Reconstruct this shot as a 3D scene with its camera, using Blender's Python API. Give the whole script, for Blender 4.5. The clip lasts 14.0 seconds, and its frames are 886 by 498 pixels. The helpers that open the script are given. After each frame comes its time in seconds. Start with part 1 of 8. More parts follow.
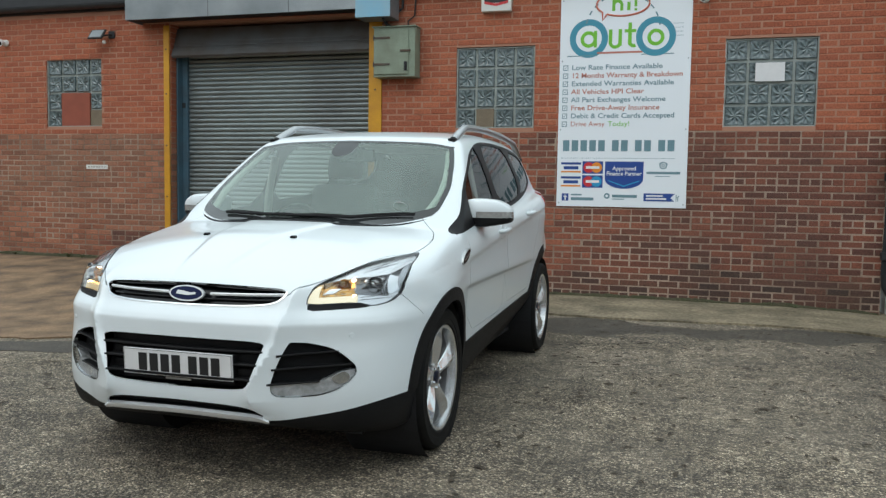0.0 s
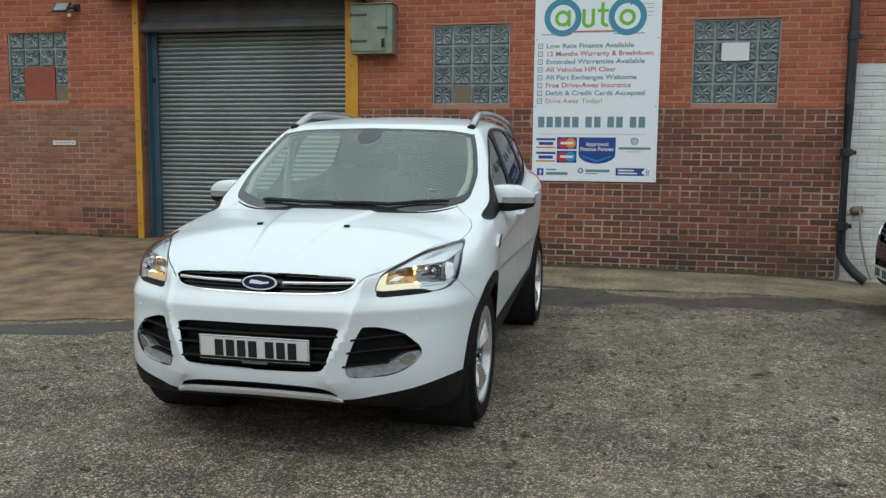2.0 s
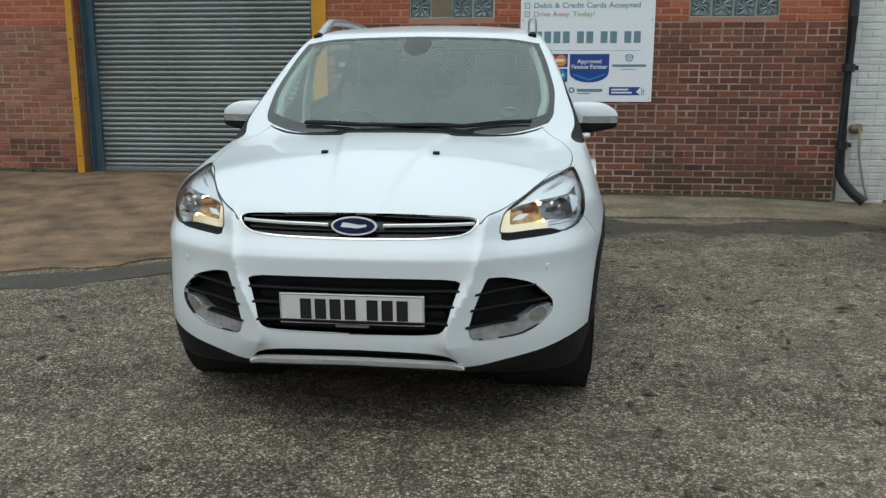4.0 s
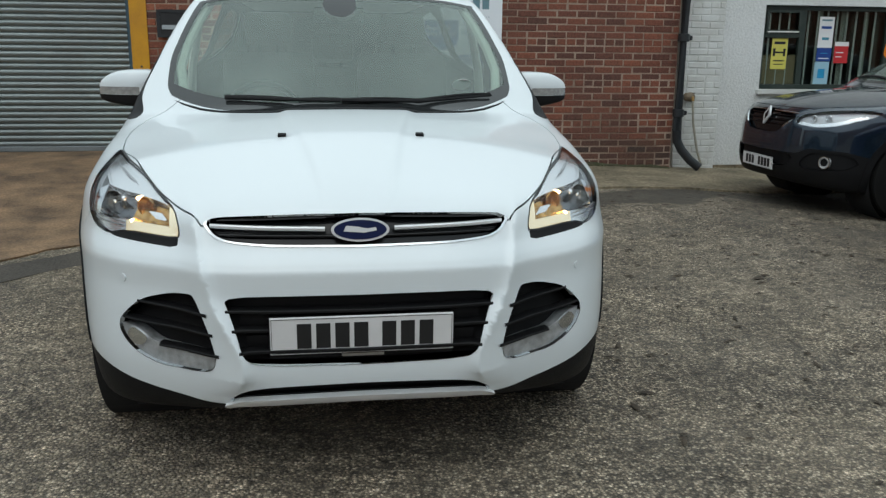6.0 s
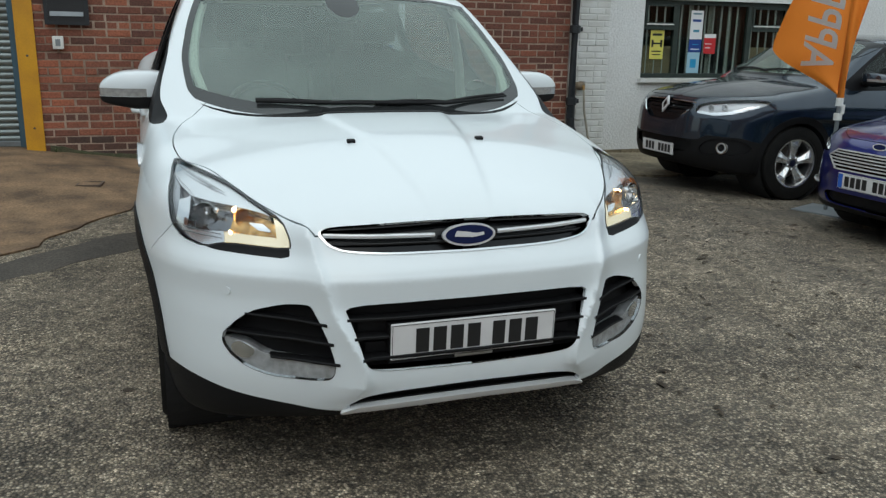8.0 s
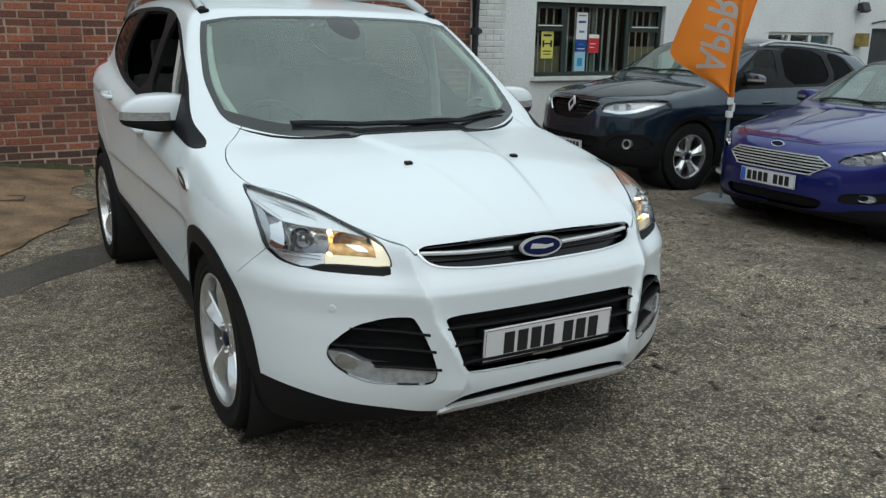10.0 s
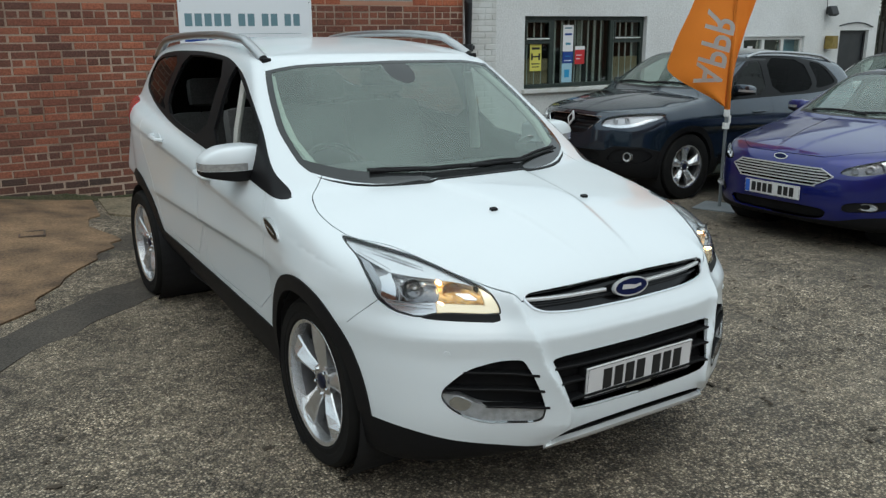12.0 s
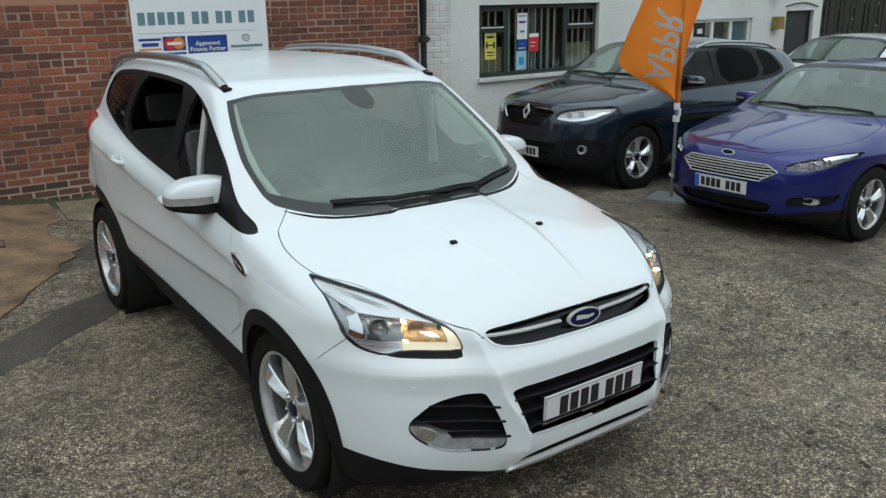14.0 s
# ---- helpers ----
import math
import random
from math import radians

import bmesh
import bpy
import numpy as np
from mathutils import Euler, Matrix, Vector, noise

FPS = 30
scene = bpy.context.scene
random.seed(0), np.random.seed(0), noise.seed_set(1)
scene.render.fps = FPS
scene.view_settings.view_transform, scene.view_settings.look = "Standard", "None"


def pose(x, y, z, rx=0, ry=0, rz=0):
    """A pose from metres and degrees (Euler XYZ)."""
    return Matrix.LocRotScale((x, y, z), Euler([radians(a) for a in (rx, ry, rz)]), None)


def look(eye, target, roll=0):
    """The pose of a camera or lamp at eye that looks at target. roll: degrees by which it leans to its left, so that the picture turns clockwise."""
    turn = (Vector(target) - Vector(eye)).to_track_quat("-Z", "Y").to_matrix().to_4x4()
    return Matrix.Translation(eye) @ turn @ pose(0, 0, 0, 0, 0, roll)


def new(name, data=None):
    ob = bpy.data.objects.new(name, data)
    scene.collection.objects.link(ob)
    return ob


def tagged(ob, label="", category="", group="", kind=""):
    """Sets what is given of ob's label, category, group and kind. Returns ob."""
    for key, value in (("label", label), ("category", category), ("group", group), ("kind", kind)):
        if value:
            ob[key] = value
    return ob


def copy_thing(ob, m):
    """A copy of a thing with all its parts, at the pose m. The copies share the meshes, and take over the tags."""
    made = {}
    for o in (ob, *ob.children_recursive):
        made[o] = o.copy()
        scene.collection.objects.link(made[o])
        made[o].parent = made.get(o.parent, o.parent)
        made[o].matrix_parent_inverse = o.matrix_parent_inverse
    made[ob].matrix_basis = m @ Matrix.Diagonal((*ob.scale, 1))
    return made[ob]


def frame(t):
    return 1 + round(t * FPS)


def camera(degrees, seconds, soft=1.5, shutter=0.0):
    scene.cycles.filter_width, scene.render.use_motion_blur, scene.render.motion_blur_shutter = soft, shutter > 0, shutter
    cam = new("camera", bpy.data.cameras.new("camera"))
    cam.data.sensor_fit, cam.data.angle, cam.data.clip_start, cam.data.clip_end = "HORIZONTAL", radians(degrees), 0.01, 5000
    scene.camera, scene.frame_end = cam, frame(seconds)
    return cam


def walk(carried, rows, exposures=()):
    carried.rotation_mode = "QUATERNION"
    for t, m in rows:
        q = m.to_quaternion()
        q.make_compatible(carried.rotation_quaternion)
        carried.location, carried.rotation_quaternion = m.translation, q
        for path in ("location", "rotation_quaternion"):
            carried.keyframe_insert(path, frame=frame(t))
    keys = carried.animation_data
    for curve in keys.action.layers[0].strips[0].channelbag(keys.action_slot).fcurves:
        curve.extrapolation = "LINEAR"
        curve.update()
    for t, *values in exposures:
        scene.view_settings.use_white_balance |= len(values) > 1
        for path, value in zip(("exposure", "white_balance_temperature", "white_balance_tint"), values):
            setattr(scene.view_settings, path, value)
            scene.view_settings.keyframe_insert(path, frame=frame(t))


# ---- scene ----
cam = camera(55.7, 14.0, soft=1.35)
PATH = [
    (0, (0.274, 0.263, 1.263), (-0.304, 2.173, 1.12), 0.9),
    (0.5, (0.197, 0.141, 1.329), (-0.369, 2.052, 1.16), 0.8),
    (1, (0.12, 0.029, 1.373), (-0.366, 1.958, 1.167), 1.1),
    (1.5, (0.051, -0.064, 1.392), (-0.414, 1.869, 1.175), 1.4),
    (2, (-0.178, -0.137, 1.384), (-0.604, 1.804, 1.161), 0.6),
    (2.5, (-0.424, -0.096, 1.359), (-0.753, 1.856, 1.071), -0.0),
    (3, (-0.685, 0.069, 1.331), (-0.984, 2.018, 0.995), -0.3),
    (3.2, (-0.787, 0.135, 1.328), (-1.07, 2.084, 0.981), -0.2),
    (5.3, (-1.632, 0.83, 1.3), (-1.557, 2.777, 0.847), 0.8),
    (5.5, (-1.716, 0.868, 1.309), (-1.559, 2.809, 0.853), 1.0),
    (6, (-1.886, 0.96, 1.314), (-1.596, 2.883, 0.849), 0.6),
    (6.5, (-2.044, 1.022, 1.337), (-1.689, 2.931, 0.86), 0.5),
    (7, (-2.264, 1.013, 1.35), (-1.784, 2.894, 0.871), 0.0),
    (7.5, (-2.474, 1.015, 1.364), (-1.891, 2.864, 0.875), 0.7),
    (8, (-2.659, 1.058, 1.384), (-2.005, 2.881, 0.886), 1.1),
    (8.2, (-2.737, 1.068, 1.405), (-2.05, 2.878, 0.902), 0.6),
    (10.3, (-3.536, 1.154, 1.529), (-2.537, 2.807, 1.009), 0.5),
    (10.5, (-3.622, 1.184, 1.543), (-2.605, 2.824, 1.019), -0.2),
    (11, (-3.766, 1.216, 1.587), (-2.686, 2.825, 1.095), 0.2),
    (11.5, (-3.815, 1.201, 1.637), (-2.778, 2.836, 1.137), 0.1),
    (12, (-3.881, 1.252, 1.708), (-2.84, 2.881, 1.197), -0.3),
    (12.5, (-3.9, 1.269, 1.791), (-2.802, 2.858, 1.271), -0.1),
    (13, (-3.905, 1.251, 1.867), (-2.803, 2.831, 1.33), -0.2),
    (13.5, (-3.921, 1.22, 1.935), (-2.778, 2.763, 1.376), -0.2),
    (14, (-3.93, 1.192, 1.985), (-2.82, 2.752, 1.406), -0.9),
]
EXPOSURES = [(0.0, 0.25), (1.0, 0.16), (3.0, 0.04), (6.5, -0.05), (14.0, 0.01)]
walk(cam, [(t, look(eye, target, roll)) for t, eye, target, roll in PATH], EXPOSURES)

# ---- world and light: bright overcast ----
world = bpy.data.worlds.new("world")
scene.world = world
world.use_nodes = True
wn = world.node_tree
wn.nodes.clear()
sky = wn.nodes.new("ShaderNodeTexSky")
sky.sky_type, sky.sun_disc = "NISHITA", False
sky.sun_elevation, sky.sun_rotation = radians(48), radians(200)
sky.air_density, sky.dust_density, sky.ozone_density = 1.0, 1.5, 1.0
clear = wn.nodes.new("ShaderNodeBackground")
clear.inputs["Strength"].default_value = 0.05
wn.links.new(sky.outputs[0], clear.inputs["Color"])
# cloud cover over it: a level grey, brighter overhead than at the horizon, with soft mottling
way = wn.nodes.new("ShaderNodeTexCoord")
up = wn.nodes.new("ShaderNodeSeparateXYZ")
wn.links.new(way.outputs["Generated"], up.inputs[0])
rise = wn.nodes.new("ShaderNodeMapRange")
for key, val in (("From Min", 0.0), ("From Max", 1.0), ("To Min", 0.50), ("To Max", 1.16)):
    rise.inputs[key].default_value = val
wn.links.new(up.outputs[2], rise.inputs["Value"])
mottle = wn.nodes.new("ShaderNodeTexNoise")
mottle.inputs["Scale"].default_value, mottle.inputs["Detail"].default_value = 2.2, 4.0
wn.links.new(way.outputs["Generated"], mottle.inputs["Vector"])
soft = wn.nodes.new("ShaderNodeMapRange")
for key, val in (("From Min", 0.3), ("From Max", 0.7), ("To Min", 0.82), ("To Max", 1.18)):
    soft.inputs[key].default_value = val
wn.links.new(mottle.outputs["Fac"], soft.inputs["Value"])
both = wn.nodes.new("ShaderNodeMath")
both.operation = "MULTIPLY"
wn.links.new(rise.outputs[0], both.inputs[0])
wn.links.new(soft.outputs[0], both.inputs[1])
cloud = wn.nodes.new("ShaderNodeBackground")
cloud.inputs["Color"].default_value = (0.86, 0.985, 0.985, 1)
wn.links.new(both.outputs[0], cloud.inputs["Strength"])
total = wn.nodes.new("ShaderNodeAddShader")
wn.links.new(clear.outputs[0], total.inputs[0])
wn.links.new(cloud.outputs[0], total.inputs[1])
wout = wn.nodes.new("ShaderNodeOutputWorld")
wn.links.new(total.outputs[0], wout.inputs["Surface"])

sun_data = bpy.data.lights.new("sun", "SUN")
sun_data.energy, sun_data.angle, sun_data.color = 0.45, radians(60), (0.95, 0.985, 0.96)
sun = new("sun", sun_data)
sun.matrix_world = look((-4, -9, 20), (0, 0, 0))

# ---- materials ----
def mat(name, base, rough=0.5, metal=0.0, vary=0.0, scale=8.0, fine=0.0, fine_scale=120.0, bump=0.0, bump_scale=200.0,
        coat=0.0, tint=None, spec=0.5, emit=0.0, emit_color=None, rough_vary=0.0, local=False):
    """A principled material with variation at two scales: broad stains mixed towards tint, and fine grain with relief."""
    m = bpy.data.materials.new(name)
    m.use_nodes = True
    nt = m.node_tree
    b = nt.nodes["Principled BSDF"]
    b.inputs["Roughness"].default_value = rough
    b.inputs["Metallic"].default_value = metal
    b.inputs["Coat Weight"].default_value = coat
    b.inputs["Coat Roughness"].default_value = 0.04
    b.inputs["Specular IOR Level"].default_value = spec
    b.inputs["Base Color"].default_value = (*base, 1)
    if emit:
        b.inputs["Emission Color"].default_value = (*(emit_color or base), 1)
        b.inputs["Emission Strength"].default_value = emit
    place = None
    if vary or fine or bump or rough_vary:
        if local:
            place = nt.nodes.new("ShaderNodeTexCoord").outputs["Object"]
        else:
            place = nt.nodes.new("ShaderNodeNewGeometry").outputs["Position"]
    color = None
    if vary:
        n = nt.nodes.new("ShaderNodeTexNoise")
        n.inputs["Scale"].default_value, n.inputs["Detail"].default_value = scale, 6.0
        nt.links.new(place, n.inputs["Vector"])
        ramp = nt.nodes.new("ShaderNodeMapRange")
        ramp.inputs["From Min"].default_value, ramp.inputs["From Max"].default_value = 0.35, 0.68
        nt.links.new(n.outputs["Fac"], ramp.inputs["Value"])
        amount = nt.nodes.new("ShaderNodeMath")
        amount.operation = "MULTIPLY"
        amount.inputs[1].default_value = vary
        nt.links.new(ramp.outputs[0], amount.inputs[0])
        mix = nt.nodes.new("ShaderNodeMix")
        mix.data_type = "RGBA"
        mix.inputs["A"].default_value = (*base, 1)
        mix.inputs["B"].default_value = (*(tint or [c * 0.5 for c in base]), 1)
        nt.links.new(amount.outputs[0], mix.inputs["Factor"])
        color = mix.outputs["Result"]
    if fine:
        n = nt.nodes.new("ShaderNodeTexNoise")
        n.inputs["Scale"].default_value, n.inputs["Detail"].default_value = fine_scale, 3.0
        nt.links.new(place, n.inputs["Vector"])
        r = nt.nodes.new("ShaderNodeMapRange")
        r.inputs["To Min"].default_value, r.inputs["To Max"].default_value = 1 - fine, 1 + fine
        r.inputs["From Min"].default_value, r.inputs["From Max"].default_value = 0.3, 0.7
        nt.links.new(n.outputs["Fac"], r.inputs["Value"])
        mul = nt.nodes.new("ShaderNodeMix")
        mul.data_type, mul.blend_type = "RGBA", "MULTIPLY"
        mul.inputs["Factor"].default_value = 1.0
        mul.inputs["A"].default_value = (*base, 1)
        if color:
            nt.links.new(color, mul.inputs["A"])
        nt.links.new(r.outputs[0], mul.inputs["B"])
        color = mul.outputs["Result"]
    if color:
        nt.links.new(color, b.inputs["Base Color"])
    if rough_vary:
        n = nt.nodes.new("ShaderNodeTexNoise")
        n.inputs["Scale"].default_value = scale * 2.3
        nt.links.new(place, n.inputs["Vector"])
        r = nt.nodes.new("ShaderNodeMapRange")
        r.inputs["To Min"].default_value, r.inputs["To Max"].default_value = max(rough - rough_vary, 0.02), rough + rough_vary
        nt.links.new(n.outputs["Fac"], r.inputs["Value"])
        nt.links.new(r.outputs[0], b.inputs["Roughness"])
    if bump:
        n = nt.nodes.new("ShaderNodeTexNoise")
        n.inputs["Scale"].default_value, n.inputs["Detail"].default_value = bump_scale, 4.0
        nt.links.new(place, n.inputs["Vector"])
        bp = nt.nodes.new("ShaderNodeBump")
        bp.inputs["Strength"].default_value, bp.inputs["Distance"].default_value = 1.0, bump
        nt.links.new(n.outputs["Fac"], bp.inputs["Height"])
        nt.links.new(bp.outputs[0], b.inputs["Normal"])
    return m


def glass(name, tint=(0.8, 0.85, 0.83), ior=1.75, rough=0.0, film=0.0, edge=1.0):
    """Sheet glass: see-through, with Fresnel gloss on it and a green-grey haze painted for sheen."""
    m = bpy.data.materials.new(name)
    m.use_nodes = True
    nt = m.node_tree
    nt.nodes.clear()
    o = nt.nodes.new("ShaderNodeOutputMaterial")
    t, g, f, x = (nt.nodes.new(k) for k in ("ShaderNodeBsdfTransparent", "ShaderNodeBsdfGlossy", "ShaderNodeMapRange", "ShaderNodeMixShader"))
    t.inputs["Color"].default_value = (*tint, 1)
    g.inputs["Roughness"].default_value = rough
    # gloss rises from head-on to grazing, alike on both faces of the sheet
    lean, fifth = nt.nodes.new("ShaderNodeLayerWeight"), nt.nodes.new("ShaderNodeMath")
    fifth.operation = "POWER"
    fifth.inputs[1].default_value = 5.0
    nt.links.new(lean.outputs["Facing"], fifth.inputs[0])
    nt.links.new(fifth.outputs[0], f.inputs["Value"])
    f.inputs["To Min"].default_value, f.inputs["To Max"].default_value = ((ior - 1) / (ior + 1)) ** 2, edge
    body = t.outputs[0]
    if film:
        # diffuse colour stands in for the bright sheen over the glass
        haze, mix, n, r = (nt.nodes.new(k) for k in ("ShaderNodeBsdfDiffuse", "ShaderNodeMixShader", "ShaderNodeTexNoise", "ShaderNodeMapRange"))
        haze.inputs["Color"].default_value = (0.44, 0.57, 0.50, 1)
        n.inputs["Scale"].default_value, n.inputs["Detail"].default_value = 2.5, 5.0
        nt.links.new(nt.nodes.new("ShaderNodeNewGeometry").outputs["Position"], n.inputs["Vector"])
        r.inputs["From Min"].default_value, r.inputs["From Max"].default_value = 0.3, 0.7
        r.inputs["To Min"].default_value, r.inputs["To Max"].default_value = film * 0.75, film * 1.25
        nt.links.new(n.outputs["Fac"], r.inputs["Value"])
        nt.links.new(r.outputs[0], mix.inputs[0])
        nt.links.new(body, mix.inputs[1])
        nt.links.new(haze.outputs[0], mix.inputs[2])
        body = mix.outputs[0]
    nt.links.new(f.outputs[0], x.inputs[0])
    nt.links.new(body, x.inputs[1])
    nt.links.new(g.outputs[0], x.inputs[2])
    nt.links.new(x.outputs[0], o.inputs["Surface"])
    return m


def brick_mat(name, dark, mid, light, stain, stain_amount, soot=0.0):
    """Fired clay: each brick takes its own tone, with grain, kiln marks and broad staining."""
    m = bpy.data.materials.new(name)
    m.use_nodes = True
    nt = m.node_tree
    N, L = nt.nodes.new, nt.links.new
    b = nt.nodes["Principled BSDF"]
    b.inputs["Roughness"].default_value = 0.85
    geo, info = N("ShaderNodeNewGeometry"), N("ShaderNodeObjectInfo")
    both = N("ShaderNodeMath")
    both.operation = "ADD"
    L(geo.outputs["Random Per Island"], both.inputs[0])
    L(info.outputs["Random"], both.inputs[1])
    one = N("ShaderNodeMath")
    one.operation = "FRACT"
    L(both.outputs[0], one.inputs[0])
    ramp = N("ShaderNodeValToRGB")
    e = ramp.color_ramp.elements
    e[0].position, e[0].color = 0.0, (*dark, 1)
    e[1].position, e[1].color = 1.0, (*light, 1)
    e.new(0.5).color = (*mid, 1)
    L(one.outputs[0], ramp.inputs[0])
    big = N("ShaderNodeTexNoise")
    big.inputs["Scale"].default_value, big.inputs["Detail"].default_value = 1.1, 7.0
    L(geo.outputs["Position"], big.inputs["Vector"])
    r1 = N("ShaderNodeMapRange")
    r1.inputs["From Min"].default_value, r1.inputs["From Max"].default_value = 0.42, 0.7
    r1.inputs["To Max"].default_value = stain_amount
    L(big.outputs["Fac"], r1.inputs["Value"])
    mix = N("ShaderNodeMix")
    mix.data_type = "RGBA"
    L(r1.outputs[0], mix.inputs["Factor"])
    L(ramp.outputs[0], mix.inputs["A"])
    mix.inputs["B"].default_value = (*stain, 1)
    grain = N("ShaderNodeTexNoise")
    grain.inputs["Scale"].default_value, grain.inputs["Detail"].default_value = 55.0, 5.0
    L(geo.outputs["Position"], grain.inputs["Vector"])
    r2 = N("ShaderNodeMapRange")
    r2.inputs["From Min"].default_value, r2.inputs["From Max"].default_value = 0.3, 0.7
    r2.inputs["To Min"].default_value, r2.inputs["To Max"].default_value = 0.68, 1.25
    L(grain.outputs["Fac"], r2.inputs["Value"])
    mul = N("ShaderNodeMix")
    mul.data_type, mul.blend_type = "RGBA", "MULTIPLY"
    mul.inputs["Factor"].default_value = 1.0
    L(mix.outputs["Result"], mul.inputs["A"])
    L(r2.outputs[0], mul.inputs["B"])
    L(mul.outputs["Result"], b.inputs["Base Color"])
    bp = N("ShaderNodeBump")
    bp.inputs["Strength"].default_value, bp.inputs["Distance"].default_value = 1.0, 0.004
    L(grain.outputs["Fac"], bp.inputs["Height"])
    L(bp.outputs[0], b.inputs["Normal"])
    return m


M_WHITE = mat("white_car_paint", (0.70, 0.745, 0.765), 0.30, coat=0.6, vary=0.03, scale=1.5, tint=(0.68, 0.69, 0.68))
M_TRIM = mat("black_textured_plastic", (0.007, 0.007, 0.008), 0.55, spec=0.18, vary=0.4, scale=5, tint=(0.014, 0.013, 0.012), bump=0.0004, bump_scale=600)
M_GLOSSBLACK = mat("gloss_black_plastic", (0.008, 0.008, 0.009), 0.15, spec=0.3)
M_PILLAR = mat("satin_black_pillar", (0.007, 0.007, 0.008), 0.45, spec=0.15)
M_BARREL = mat("shade_grey_wheel_barrel", (0.16, 0.16, 0.165), 0.45, 0.7, vary=0.5, scale=14, tint=(0.08, 0.075, 0.07))
M_SILVERBAR = mat("bright_silver_bar", (0.84, 0.85, 0.86), 0.20, 0.5)
M_LINER = mat("dark_liner", (0.012, 0.012, 0.013), 0.9, fine=0.2)
M_CHROME = mat("chrome", (0.72, 0.73, 0.74), 0.09, 1.0)
M_SATIN = mat("satin_silver", (0.50, 0.51, 0.52), 0.32, 1.0, vary=0.2, scale=14)
M_ALLOY = mat("silver_alloy", (0.72, 0.73, 0.74), 0.26, 0.85, vary=0.2, scale=18, tint=(0.62, 0.61, 0.59))
M_RUBBER = mat("tyre_rubber", (0.008, 0.008, 0.008), 0.75, spec=0.15, vary=0.5, scale=10, tint=(0.017, 0.016, 0.014), bump=0.0006, bump_scale=300)
M_DISC = mat("brake_disc_steel", (0.32, 0.30, 0.28), 0.4, 1.0, vary=0.5, scale=22, tint=(0.2, 0.13, 0.08))
M_GLASS = glass("windscreen_glass", (0.70, 0.82, 0.76), 1.88, film=0.19, edge=0.9)
M_FRIT = mat("printed_glass_border", (0.022, 0.024, 0.025), 0.08, spec=0.55, vary=0.4, scale=6, tint=(0.034, 0.036, 0.035))
M_REARGLASS = glass("tinted_rear_glass", (0.34, 0.36, 0.36), 1.36, edge=0.75)
M_SIDEGLASS = glass("tinted_side_glass", (0.60, 0.64, 0.62), 1.36, edge=0.75)
M_PRIVACY = glass("privacy_glass", (0.08, 0.09, 0.09), 1.18, edge=0.3)
M_LENS = glass("clear_lamp_lens", (0.93, 0.94, 0.95), 1.45)
M_REFLECTOR = mat("lamp_reflector", (0.86, 0.87, 0.88), 0.20, 0.85)
M_LAMPWING = mat("silvered_lamp_wing", (0.78, 0.79, 0.80), 0.22, 0.75)
M_LAMPLINE = mat("lamp_shadow_line", (0.30, 0.31, 0.32), 0.35, 0.4)
M_LAMPGREY = mat("grey_side_reflector", (0.36, 0.38, 0.40), 0.25, 0.3, coat=0.5)
M_BOWL = mat("fluted_dark_chrome", (0.34, 0.34, 0.34), 0.12, 1.0)
M_SEAL = mat("lamp_seal_rubber", (0.045, 0.047, 0.05), 0.5)
M_LAMPBLACK = mat("lamp_housing_grey", (0.55, 0.56, 0.57), 0.35, 0.2)
M_FACET = mat("faceted_reflector", (0.62, 0.63, 0.64), 0.22, 0.4, vary=0.75, scale=30, tint=(0.30, 0.30, 0.30), bump=0.004, bump_scale=45)
M_BULB = mat("lit_lamp", (1.0, 0.85, 0.6), 0.5, emit=9.0, emit_color=(1.0, 0.70, 0.34))
M_GLOW = mat("amber_lit_strip", (0.84, 0.78, 0.62), 0.16, 0.6, emit=0.28, emit_color=(1.0, 0.74, 0.32))
M_CUTCHROME = mat("cut_chrome_reflector", (0.20, 0.20, 0.205), 0.10, 1.0, bump=0.012, bump_scale=16, local=True)
# amber base colour stands in for bulb glow on plain chrome
M_WARMBOWL = mat("amber_glow_reflector", (0.74, 0.46, 0.18), 0.14, 0.9, vary=0.8, scale=38, tint=(0.24, 0.11, 0.035), bump=0.010, bump_scale=24, local=True)
M_RED = mat("red_lamp_lens", (0.40, 0.012, 0.015), 0.12, coat=0.6)
M_PLATE = mat("white_plate", (0.70, 0.69, 0.69), 0.35, vary=0.1, scale=20)
M_BLACK = mat("black_print", (0.012, 0.012, 0.013), 0.5)
M_BADGE = mat("blue_badge", (0.006, 0.011, 0.050), 0.25, spec=0.25)
M_CAP = mat("dark_centre_cap", (0.010, 0.013, 0.030), 0.3, spec=0.3)
M_SEAT = mat("dark_seat_cloth", (0.085, 0.083, 0.080), 0.9, vary=0.4, scale=12, fine=0.25)
M_DASH = mat("dashboard_plastic", (0.065, 0.064, 0.060), 0.65, vary=0.3, scale=7, bump=0.0005, bump_scale=500)
M_CABIN = mat("dark_cabin_trim", (0.030, 0.030, 0.030), 0.8, vary=0.4, scale=8)
M_HEADLINE = mat("pale_headlining", (0.55, 0.54, 0.50), 0.95, fine=0.1)
M_GREYCAR = mat("slate_grey_metallic_paint", (0.013, 0.026, 0.044), 0.24, 0.5, coat=1.0, vary=0.2, scale=2, tint=(0.024, 0.040, 0.060))
M_BLUECAR = mat("deep_blue_metallic_paint", (0.004, 0.010, 0.150), 0.28, 0.45, coat=1.0, vary=0.35, scale=9, tint=(0.006, 0.014, 0.105))
M_WHITECAR = mat("old_white_car_paint", (0.66, 0.68, 0.68), 0.3, coat=1.0, vary=0.1, scale=3)


